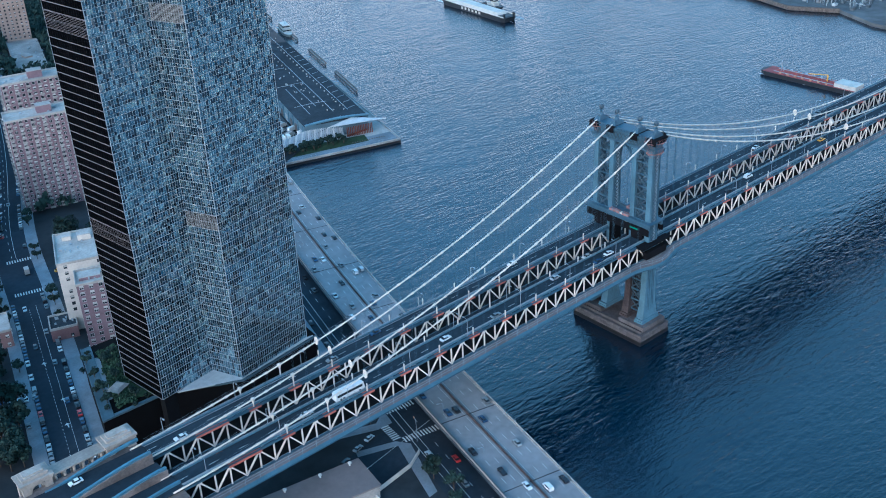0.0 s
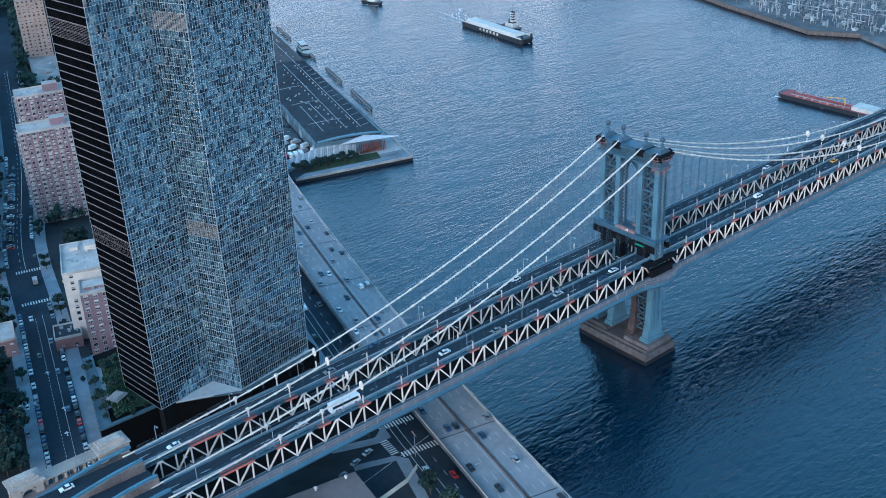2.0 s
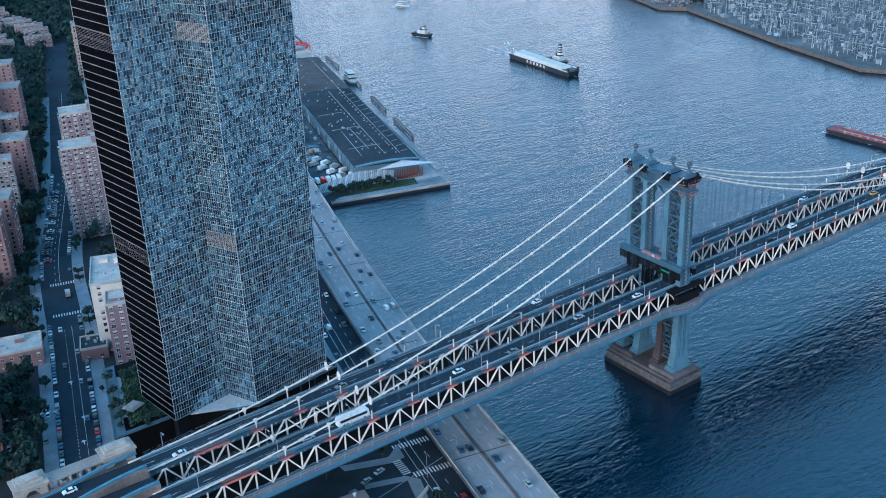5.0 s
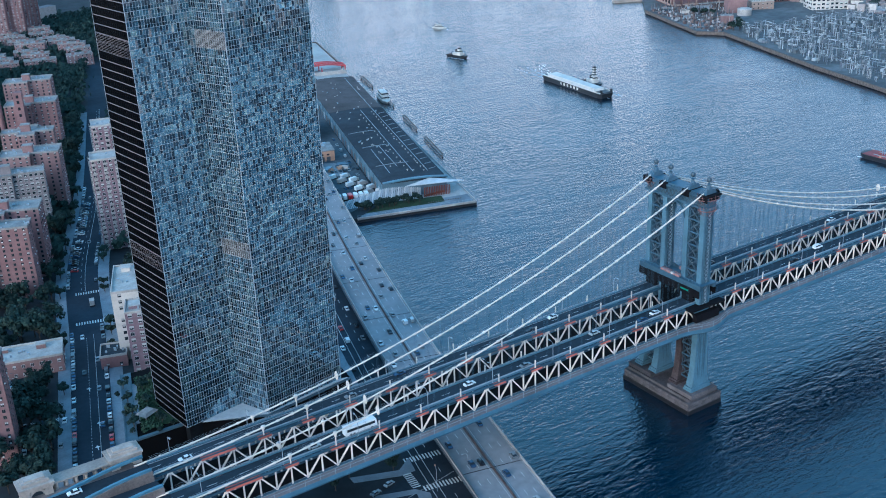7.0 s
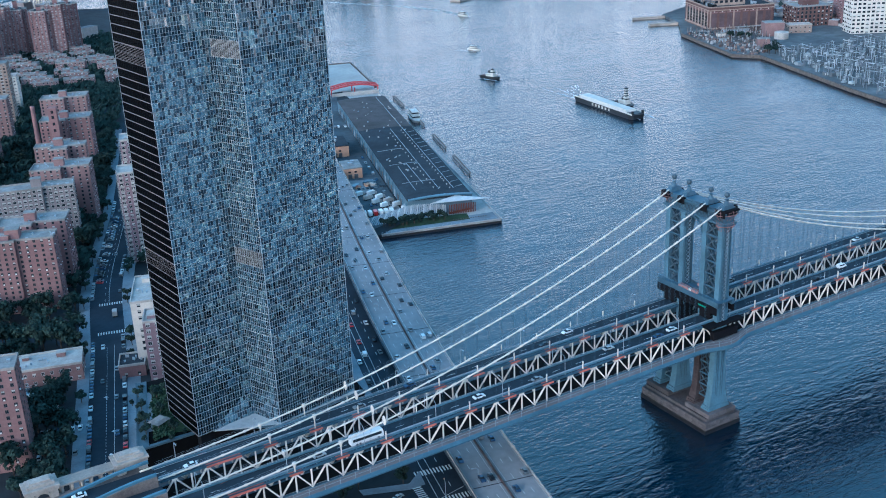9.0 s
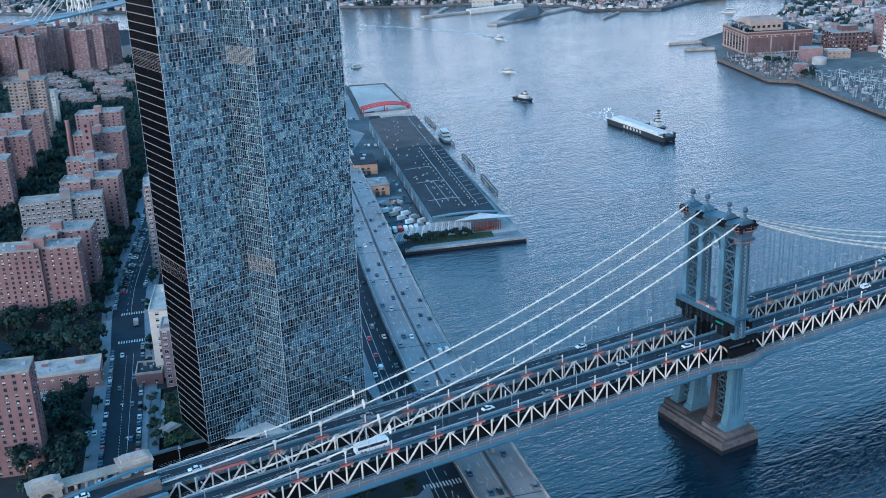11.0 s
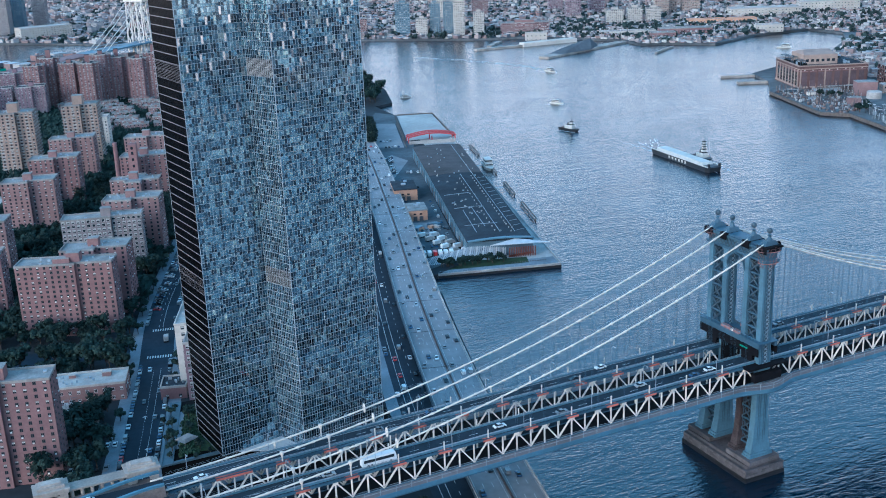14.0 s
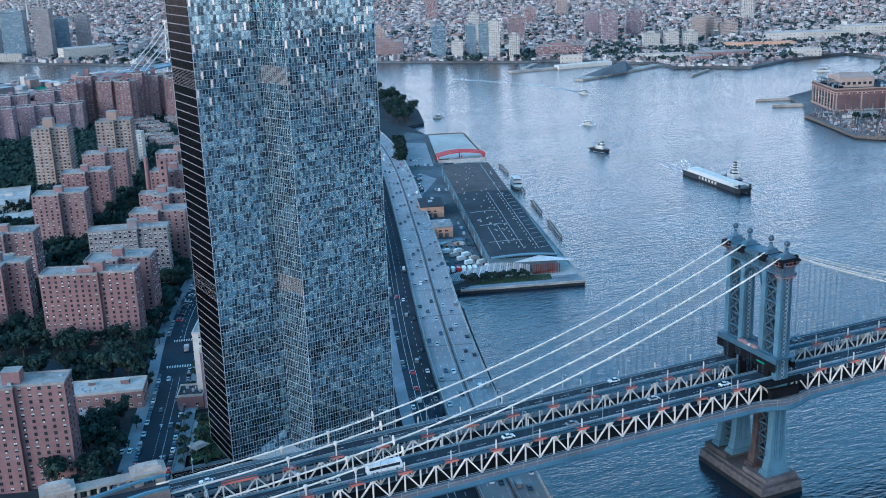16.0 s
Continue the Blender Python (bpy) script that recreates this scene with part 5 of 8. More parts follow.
# building at the foot of the bridge
MAT["depot_roof"] = mat("mauve roof sheet", (0.2, 0.175, 0.175), 0.85, 0, 0.1, 0.1, stain=0.15)
depot = thing("depot", "low depot with a broad brown flat roof", "depot", spot(-182.5, -6.5, Z0, radians(-9.5)))
part("wall", Geo().box(-26, -9, 0, 30, 8, 5.4), "concrete", depot)
part("roof", Geo().box(-26.5, -9.5, 5.4, 30.5, 8.5, 6.0), "depot_roof", depot, "plain brown roof sheet")
for x in (0, 14, 26):
    part("roof_vent", Geo().turned([(0.35, 0), (0.35, 0.7), (0.7, 0.9), (0.75, 1.3), (0.4, 1.6)], x, 6.5, 6.0, 10), "frame_white", depot)
g = Geo()
for (ax, ay), (bx, by) in (((-156, -18), (-136, -15)), ((-136, -15), (-128.5, -11)), ((-156, -18), (-157, -40))):
    g.beam((ax, ay, Z0 + 0.9), (bx, by, Z0 + 0.9), 0.4, 1.8)
solid("yard_wall", g, "cream", "pale low wall round a small yard", "wall")

# ---- piers on the near bank ----
MAT["red_steel"] = mat("red painted steel", (0.42, 0.05, 0.05), 0.6, 0, 0.15, 0.3)
MAT["orange_wall"] = mat("orange cladding", (0.5, 0.28, 0.18), 0.8, 0, 0.12, 0.3)
MAT["rust_red"] = mat("dark red timber", (0.16, 0.06, 0.045), 0.85, 0, 0.2, 0.4)
MAT["timber"] = mat("weathered timber", (0.12, 0.10, 0.09), 0.9, 0, 0.3, 0.5)
MAT["slat"] = mat("pale screen slat", (0.42, 0.43, 0.44), 0.6, 0.1, 0.12, 0.3, each=0.12)
plat = thing("pier_platform", "concrete pier platform with a timber edge", "pier", kind="structure")
PLAT = [(-9.5, 262.2), (66, 241.5), (171, 611), (216, 757), (177, 771), (128, 620)]
part("platform", Geo().prism(PLAT, 0.6, 2.7), "concrete", plat)
g = Geo()
for (ax, ay), (bx, by) in zip(PLAT[:4], PLAT[1:5]):
    g.beam((ax, ay, 0.7), (bx, by, 0.7), 0.9, 1.8)
# Fender colour blackened to stand in for the shadow gap under the platform.
part("fender", g, "wet_granite", plat, "fender timbers blackened as a shadow gap")
g = Geo()
for (ax, ay), (bx, by) in zip(PLAT[:2], PLAT[1:3]):
    g.beam((ax, ay, 2.85), (bx, by, 2.85), 0.7, 0.7)
part("coping", g, "concrete", plat, "pale stone coping")
g = Geo()
for x, y, h in along([(-8.8, 263.0), (65.4, 242.6), (168, 606)], 3.0):
    g.box(x - 0.06, y - 0.06, 2.7, x + 0.06, y + 0.06, 4.0)
for (ax, ay), (bx, by) in (((-8.8, 263.0), (65.4, 242.6)), ((65.4, 242.6), (168, 606))):
    g.beam((ax, ay, 4.0), (bx, by, 4.0), 0.08, 0.08)
part("railing", g, "steel", plat)
for (ax, ay), (bx, by) in zip(PLAT[:4], PLAT[1:5]):
    for x, y, h in along([(ax, ay), (bx, by)], 6):
        part("pile", Geo().turned([(0.4, -4), (0.4, 0.8)], n=8), "timber", plat, at=spot(x, y))
part("promenade", Geo().add([(-8.5, 263.2, 2.73), (65.2, 243, 2.73), (69, 256, 2.73), (-4, 273, 2.73)], [(0, 1, 2, 3)]), "pavement", plat)
part("lawn", Geo().add([(-2, 267.2, 2.76), (50, 253.5, 2.76), (54, 264, 2.76), (4, 281, 2.76)], [(0, 1, 2, 3)]), "grass", plat)

# long shed with a dark roof
shed = thing("pier_shed", "long pier shed with a dark tar roof and blue-grey walls", "pier shed")
SH = [(21, 283), (61.5, 268.5), (150, 556), (108, 567)]
SZ = 13.0
MAT["shed_blue"] = mat("pale blue corrugated wall", (0.1, 0.16, 0.205), 0.6, 0, 0.15, 0.15, stain=0.25)
def shed_at(u, v):
    """Plan place at u along and v across the shed, 0 to 1."""
    a = np.array(SH[0]) * (1 - u) + np.array(SH[3]) * u
    b = np.array(SH[1]) * (1 - u) + np.array(SH[2]) * u
    p = a * (1 - v) + b * v
    return float(p[0]), float(p[1])
part("wall", Geo().prism(SH, 2.7, SZ - 0.4), "shed_blue", shed, "blue-grey corrugated wall")
lie = math.atan2(SH[3][1] - SH[0][1], SH[3][0] - SH[0][0])
for k in range(26):
    part("roller_door", Geo().box(-2.2, -0.1, 0, 2.2, 0.25, 5.2), "frame_dark" if k % 3 else "steel", shed, at=spot(*shed_at(0.03 + 0.037 * k, 0.0), 2.75, lie))
    part("wall_pier", Geo().box(-0.35, -0.1, 0, 0.35, 0.45, SZ - 3.4), "blue_light", shed, at=spot(*shed_at(0.0115 + 0.037 * k, 0.0), 2.75, lie))
g = Geo()
cols = 12
g.loft([[(*shed_at(u, v), SZ + 1.1 * math.sin(math.pi * v)) for v in np.linspace(0, 1, cols)] + [(*shed_at(u, v), SZ - 0.5) for v in np.linspace(1, 0, cols)] for u in (0.0, 0.62)])
part("roof", g, "roof_dark", shed)
MAT["roof_brown"] = mat("brown roof felt", (0.085, 0.075, 0.075), 0.95, 0, 0.2, 0.12, stain=0.3)
g = Geo()
g.loft([[(*shed_at(u, v), SZ + 1.1 * math.sin(math.pi * v)) for v in np.linspace(0, 1, cols)] + [(*shed_at(u, v), SZ - 0.5) for v in np.linspace(1, 0, cols)] for u in (0.622, 1.0)])
part("roof", g, "roof_brown", shed, "older brown roof felt")
vent = Geo().turned([(0.25, 0), (0.25, 0.4), (0.5, 0.5), (0.5, 0.8), (0.15, 1.0)], n=8).mesh("roof_vent", "roof_white")
rs = random.Random(3)
for v, n, u0, u1 in ((0.5, 16, 0.06, 0.58), (0.74, 20, 0.05, 0.6), (0.3, 7, 0.1, 0.5)):
    for k in range(n):
        u = u0 + (u1 - u0) * k / n
        part("roof_vent", vent, "roof_white", shed, at=Matrix.Translation((*shed_at(u, v), SZ + 1.1 * math.sin(math.pi * v))))
for k in range(46):
    u, v = rs.uniform(0.04, 0.96), rs.uniform(0.1, 0.9)
    s = rs.uniform(0.25, 0.6)
    part("roof_unit", Geo().box(-s, -s * 0.7, 0, s, s * 0.7, rs.uniform(0.5, 1.1)), "roof_white" if k % 3 else "steel", shed, at=spot(*shed_at(u, v), SZ + 1.1 * math.sin(math.pi * v) - 0.05, 0.3))
def seam(u0, v0, u1, v1, key="steel"):
    pts = [(*shed_at(u0 + (u1 - u0) * t, v0 + (v1 - v0) * t), SZ + 0.16 + 1.1 * math.sin(math.pi * (v0 + (v1 - v0) * t))) for t in np.linspace(0, 1, 10)]
    gg = Geo()
    for a, b in zip(pts, pts[1:]):
        gg.beam(a, b, 0.25, 0.25)
    part("roof_pipe", gg, key, shed)
seam(0.05, 0.57, 0.6, 0.57); seam(0.05, 0.8, 0.98, 0.8); seam(0.06, 0.22, 0.25, 0.22); seam(0.12, 0.1, 0.12, 0.62); seam(0.27, 0.1, 0.27, 0.56); seam(0.27, 0.38, 0.1, 0.4); seam(0.4, 0.06, 0.4, 0.5)
for k in range(14):
    u = 0.06 + 0.038 * k
    seam(u, 0.84, u + 0.012, 0.97)
# pleated screen in front of the shed
MAT["slat_dull"] = mat("dull screen slat", (0.26, 0.28, 0.3), 0.6, 0.1, 0.12, 0.3)
screen = thing("folded_screen", "pale slatted folding screen sweeping up beside the lawn", "screen")
for k in range(44):
    t = k / 44
    x0, y0 = -18 + 62 * t, 286 - 10.5 * t
    h0, h1 = 1.3 + 9.6 * t ** 1.1, 2.0 + 9.9 * t ** 1.1
    w = 0.95
    g = Geo()
    g.add([(x0 - 6 * (1 - t), y0 - 4, 2.8), (x0 + w - 6 * (1 - t), y0 - 4.2, 2.8), (x0 + w + 3.4, y0 + 2.6, 2.7 + h1), (x0 + 3.0, y0 + 3.0, 2.7 + h0),
           (x0 - 6 * (1 - t), y0 - 3.6, 2.6), (x0 + w - 6 * (1 - t), y0 - 3.8, 2.6), (x0 + w + 3.4, y0 + 3.0, 2.5 + h1), (x0 + 3.0, y0 + 3.4, 2.5 + h0)],
          [(0, 1, 2, 3), (7, 6, 5, 4), (0, 4, 5, 1), (1, 5, 6, 2), (2, 6, 7, 3), (3, 7, 4, 0)])
    part("slat", g, ("slat", "steel", "slat_dull")[k % 3], screen)
g = Geo()
g.loft([[(x, y, z0), (x, y + 0.3, z0), (x + 2.0, y + 4.4, z1), (x + 2.0, y + 4.0, z1)] for x, y, z0, z1 in ((-18, 283.4, 2.7, 3.6), (6, 279.4, 2.7, 6.0), (44, 273.0, 2.7, 11.6))])
part("backing", g, "blue_dark", screen, "dark wall behind the slats")
g = Geo()
g.add([(33, 274, 11.2), (66, 255, 13.4), (50, 271.5, 14.0), (33, 274, 10.9), (66, 255, 13.0), (50, 271.5, 13.6)], [(0, 1, 2), (5, 4, 3), (0, 3, 4, 1), (1, 4, 5, 2), (2, 5, 3, 0)])
part("prow", g, "slat", screen, "pointed pale screen prow")
g = Geo()
pts = [(*shed_at(0, v), SZ + 0.4 + 1.6 * math.sin(math.pi * min(1, v * 0.9))) for v in np.linspace(0, 1, 10)]
for a, b in zip(pts, pts[1:]):
    g.beam((a[0], a[1] - 1.0, a[2]), (b[0], b[1] - 1.0, b[2]), 2.4, 0.9)
part("edge_band", g, "blue_light", screen, "curved blue roof edge")
g = Geo()
for k in range(16):
    g.box(44 + 1.1 * k, 268.6 - 0.32 * k, 2.7, 44.5 + 1.1 * k, 269 - 0.32 * k, 9.2)
g.box(44, 268.9, 2.7, 62, 269.3, 4.0)
part("red_lattice", g, "rust_red", screen, "dark red timber lattice")
g = Geo()
for k in range(14):
    t = k / 14
    g.box(40 + 1.6 * k, 257.5 - 0.44 * k, 2.75, 40.6 + 1.6 * k, 258.1 - 0.44 * k, 3.2)
part("bench_row", g, "timber", screen, kind="stuff")
# red gantry over the far platform
gan = thing("red_gantry", "red arched steel gantry over the pier platform", "gantry")
def over_pier(t, d):
    """A place on the gantry's vault, t along its span and d across it."""
    return (130 + 46 * t + d * 0.28, 629 - 12 * t + d, 8 + 3.2 * math.sin(math.pi * t))
for d in (0, 6.5, 13):
    g = Geo()
    for k in range(14):
        g.beam(over_pier(k / 14, d), over_pier((k + 1) / 14, d), 0.9, 1.1)
    part("arch", g, "red_steel", gan)
for k in range(15):
    part("rib", Geo().beam(over_pier(k / 14, 0), over_pier(k / 14, 13), 0.9, 0.4), "red_steel", gan)
    if k < 14:
        for d in (0, 6.5):
            part("brace", Geo().beam(over_pier(k / 14, d), over_pier((k + 1) / 14, d + 6.5), 0.45, 0.3), "red_steel", gan)
            part("brace", Geo().beam(over_pier((k + 1) / 14, d), over_pier(k / 14, d + 6.5), 0.45, 0.3), "red_steel", gan)
for t in (0.02, 0.5, 0.98):
    for y in (0, 13):
        part("leg", Geo().box(-0.4, -0.4, 2.7, 0.4, 0.4, 8.6), "red_steel", gan, at=spot(130 + 46 * t + y * 0.25, 629 - 12 * t + y))
part("fence", Geo().beam((128, 622, 4.5), (172, 610, 4.5), 0.3, 3.4), "roof_white", gan)
MAT["pale_slab"] = mat("pale worn slab", (0.42, 0.39, 0.36), 0.9, 0, 0.15, 0.05, stain=0.2)
solid("pier_slab", Geo().prism([(134, 640), (180, 633), (213, 756), (177, 767)], 2.6, 3.25), "pale_slab", "pale worn concrete slab on the upper pier", "slab", kind="structure")
g = Geo()
for (ax, ay), (bx, by) in (((181, 632), (215, 757)), ((215, 757), (178, 770)), ((132, 640), (175, 768)), ((94, 630), (136, 744)), ((121, 612), (160, 728))):
    g.beam((ax, ay, 3.4), (bx, by, 3.4), 0.9, 1.6)
solid("pier_kerb", g, "timber", "dark timber kerb round the pier slabs", "kerb", kind="structure")
# mooring frames in the river
for (ax, ay), (bx, by) in (((174, 595), (162, 553)), ((157, 531), (142, 482)), ((133, 451), (120, 410)), ((114, 388), (99, 341))):
    fr = thing("mooring_frame", "dark steel mooring walkway on piles beside the pier", "mooring", group="mooring frames")
    for s in (-1.3, 1.3):
        part("rail", Geo().beam((ax + 5 + s, ay - 2 + s * 0.3, 1.5), (bx + 5 + s, by - 2 + s * 0.3, 1.5), 0.7, 0.6), "timber", fr)
    for k in range(9):
        t = k / 8
        x, y = ax + (bx - ax) * t + 5, ay + (by - ay) * t - 2
        part("brace", Geo().beam((x - 1.3, y - 0.4, 1.5), (x + 1.3, y + 0.4, 1.5), 0.25, 0.25), "timber", fr)
        if k % 4 == 0:
            part("pile", Geo().turned([(0.4, -4), (0.4, 1.9)], n=8), "timber", fr, at=spot(x, y))
    part("gangway", Geo().beam(((ax + bx) / 2, (ay + by) / 2, 2.1), ((ax + bx) / 2 - 9, (ay + by) / 2 + 2, 2.9), 1.2, 0.3), "steel", fr)
# yard between highway and shed
YARD = [(-12, 272), (20, 286), (108, 566), (133, 622), (178, 772), (165, 800), (112, 720), (60, 540), (0, 350)]
yard = Geo().prism(YARD, GROUND - 0.3, GROUND + 0.04)
MAT["yard"] = mat("worn yard asphalt", (0.085, 0.095, 0.105), 0.9, 0, 0.3, 0.05, stain=0.45)
solid("yard", yard, "yard", "dark asphalt service yard beside the pier shed", "yard", kind="structure")
for x, y, w, d, h, key in ((47.5, 447.5, 18, 29, 8.5, "orange_wall"), (31.5, 387, 13.5, 21, 7.5, "orange_wall"), (20.8, 391, 7, 17, 5, "brick_tan")):
    b = thing("yard_building", "low orange-clad yard building with a flat grey roof", "service building", spot(x, y, GROUND, radians(-17)))
    part("wall", Geo().box(-w / 2, -d / 2, 0, w / 2, d / 2, h), key, b)
    part("roof", Geo().box(-w / 2 - 0.3, -d / 2 - 0.3, h, w / 2 + 0.3, d / 2 + 0.3, h + 0.6), "roof_dark" if h > 8 else "roof_pale", b)
    part("roof_unit", Geo().box(-2, -1, h + 0.6, 1.5, 1.5, h + 1.8), "steel", b)
    part("roof_unit", Geo().box(1.0, d / 2 - 6, h + 0.6, 3.4, d / 2 - 3, h + 1.6), "steel", b)
    for k in range(2 if w > 10 else 1):
        part("door", Geo().box(-3.6 + 4.4 * k, -d / 2 - 0.08, 0, -0.8 + 4.4 * k, -d / 2 + 0.02, 3.4), "frame_dark", b)
        part("window", Geo().box(-3.4 + 4.4 * k, -d / 2 - 0.06, 4.4 if h > 6 else 3.6, -1.4 + 4.4 * k, -d / 2 + 0.02, 5.6 if h > 6 else 4.4), "glass", b)
mound = random.Random(4)
for k in range(26):
    x, y = mound.uniform(4, 36), mound.uniform(353, 362)
    s = mound.uniform(1.0, 2.8)
    solid("container" if k % 3 else "crate", Geo().box(-s * 1.3, -s * 0.6, 0, s * 1.3, s * 0.6, s * 0.9), ("red_steel", "roof_white", "orange_wall", "steel", "blue")[k % 5], "stored coloured container in the service yard", "container", spot(x, y, GROUND + 0.04, mound.uniform(0, 3)), group="yard containers")
for pad in ([(100, 560), (60, 500), (78, 545), (96, 590)], [(96, 629), (119, 613), (158, 728), (138, 742)], [(2, 352), (24, 340), (34, 368), (12, 382)]):
    solid("yard_pad", Geo().prism(pad, GROUND + 0.02, GROUND + 0.06), "concrete_road", "pale worn concrete pad in the service yard", "pad", kind="structure")

# ---- opposite bank ----
MAT.update(
    city=palette("far city walls", [(0.27, 0.19, 0.17), (0.36, 0.31, 0.29), (0.2, 0.17, 0.17), (0.3, 0.26, 0.25), (0.26, 0.16, 0.145), (0.38, 0.29, 0.26), (0.24, 0.17, 0.16), (0.5, 0.46, 0.42), (0.4, 0.36, 0.34)], 0.9),
    city_roof=palette("far city roofs", [(0.26, 0.25, 0.25), (0.15, 0.145, 0.15), (0.33, 0.32, 0.32), (0.28, 0.22, 0.2), (0.2, 0.19, 0.19), (0.36, 0.29, 0.26), (0.5, 0.48, 0.47), (0.22, 0.19, 0.18), (0.4, 0.38, 0.37)], 0.9),
    far_leaf=mat("distant foliage", (0.032, 0.045, 0.04), 0.9, 0, 0.3, 0.02, island=0.4),
    plant_brick=mat("power station brick", (0.13, 0.075, 0.07), 0.9, 0, 0.14, 0.05, stain=0.15),
    rock=mat("gravel heap", (0.1, 0.105, 0.115), 0.95, 0, 0.2, 0.05, bump=0.3),
)
def inside(poly, x, y):
    hit = False
    for (ax, ay), (bx, by) in zip(poly, poly[1:] + poly[:1]):
        if (ay > y) != (by > y) and x < (bx - ax) * (y - ay) / (by - ay) + ax:
            hit = not hit
    return hit

def shore_gap(poly, x, y, d):
    return all(inside(poly, x + dx, y + dy) for dx, dy in ((d, 0), (-d, 0), (0, d), (0, -d)))

def sprawl(name, label, poly, x0, x1, y0, y1, step, hmin, hmax, chance=0.75, keep=25, seed=1, avoid=()):
    """A stretch of small far houses with flat roofs, too many to count, and the trees between them."""
    r = random.Random(seed)
    g, t = Geo(), Geo()
    y = y0
    while y < y1:
        x = x0
        while x < x1:
            cx, cy = x + r.uniform(-0.3, 0.3) * step, y + r.uniform(-0.3, 0.3) * step
            if (cy > 2700 or shore_gap(poly, cx, cy, keep)) and not any(ax < cx < bx and ay < cy < by for ax, ay, bx, by in avoid):
                if r.random() < chance:
                    w, d = r.uniform(0.28, 0.5) * step, r.uniform(0.28, 0.5) * step
                    h = hmin + (hmax - hmin) * r.random() ** 2.2
                    a = 0.35 + (0.1 if r.random() < 0.8 else 0.8)
                    c, s = math.cos(a), math.sin(a)
                    q = [(cx + u * c - v * s, cy + u * s + v * c) for u, v in ((-w, -d), (w, -d), (w, d), (-w, d))]
                    g.prism(q, GROUND, GROUND + h, 0, 1, False)
                    if r.random() < 0.3:
                        q = [(cx + u * c - v * s, cy + u * s + v * c) for u, v in ((-w * .3, -d * .3), (w * .3, -d * .3), (w * .3, d * .3), (-w * .3, d * .3))]
                        g.prism(q, GROUND + h, GROUND + h + 3, 0, 1, False)
                else:
                    for _ in range(3):
                        px0, py0, s = cx + r.uniform(-.45, .45) * step, cy + r.uniform(-.45, .45) * step, r.uniform(2.6, 5)
                        for _ in range(5):
                            p = Vector((px0 + r.gauss(0, s * 0.45), py0 + r.gauss(0, s * 0.45), GROUND + s * r.uniform(0.5, 1.7)))
                            u = Vector((r.gauss(0, 1), r.gauss(0, 1), r.gauss(0, 0.6))).normalized() * s * r.uniform(0.5, 0.8)
                            v = u.orthogonal().normalized() * s * r.uniform(0.4, 0.8)
                            t.add([p - u - v, p + u * 0.8 - v, p + u + v * 0.7, p - u * 0.7 + v], [(0, 1, 2, 3)])
            x += step
        y += step
    solid(name, g, ["city", "city_roof"], label, "far houses", kind="stuff")
    solid("far_trees", t, "far_leaf", "distant trees between far houses", "trees", kind="stuff")

sprawl("far_houses", "dense distant low-rise housing across the river", east_land, 300, 2500, 1250, 2600, 11.5, 5, 13, 0.62, 16, 1, ((420, 1300, 1000, 1480), (640, 1000, 1300, 1330)))
sprawl("far_houses", "dense distant low-rise housing toward the horizon", east_land, -1200, 3300, 2000, 4900, 17, 5, 15, 0.66, 40, 2)
sprawl("shore_yards", "low sheds and trees along the upriver shore", east_land, -420, 330, 1560, 2250, 14, 3, 9, 0.7, 8, 12)
sprawl("shore_yards", "low sheds, yards and trees along the far shore", east_land, 300, 1050, 1080, 1500, 12, 2.0, 7, 0.8, 7, 11)
sprawl("shipyard_sheds", "distant mixed yards and sheds round the basin", east_land, 650, 1700, 1000, 1330, 9, 1.5, 7, 0.9, 8, 3, ((690, 1290, 990, 1420),))
sprawl("far_houses", "low buildings inland from the power station", east_land, 760, 1700, 200, 960, 13, 3, 10, 0.78, 12, 4)
sprawl("near_bank_houses", "low city houses beyond the brick towers", west_land, -1100, -280, 700, 1900, 24, 8, 20, 0.5, 12, 5)
sprawl("near_bank_houses", "low city houses behind the tower row", west_land, -270, 20, 1110, 1560, 24, 8, 24, 0.5, 12, 6)

sprawl("far_houses", "dense city blocks on the bank downriver", east_land, 500, 1900, -1500, 170, 36, 9, 46, 0.85, 20, 14)

MAT["far_cream"] = mat("weathered cream wall", (0.44, 0.39, 0.34), 0.85, 0, 0.1, 0.1, stain=0.15)

def far_tower(label, x, y, w, d, h, key, frame="frame_white", turn=-25, bay=3.4, fl=3.0, win=(2.0, 1.6), roof="roof_pale", bulk=True, name="far_tower", states=(0.5, 0.8, 0.9)):
    key = "far_cream" if key == "cream" else key
    frame = "tower_glass" if key == "tower_glass" else frame
    apartments(label, rect(w, d), h, spot(x, y, GROUND, radians(turn)), key, frame, floors=int(h / fl), bay=bay, win=win, roof=roof, bulk=((0, 0, w * 0.4, d * 0.4, 4),) if bulk else (), seed=int(x + y), singles=False, name=name, states=states)
MAT["tower_glass"] = pane_mat("distant tower glass", [(0.12, 0.2, 0.27), (0.16, 0.24, 0.3)], 0.15, 0.2)
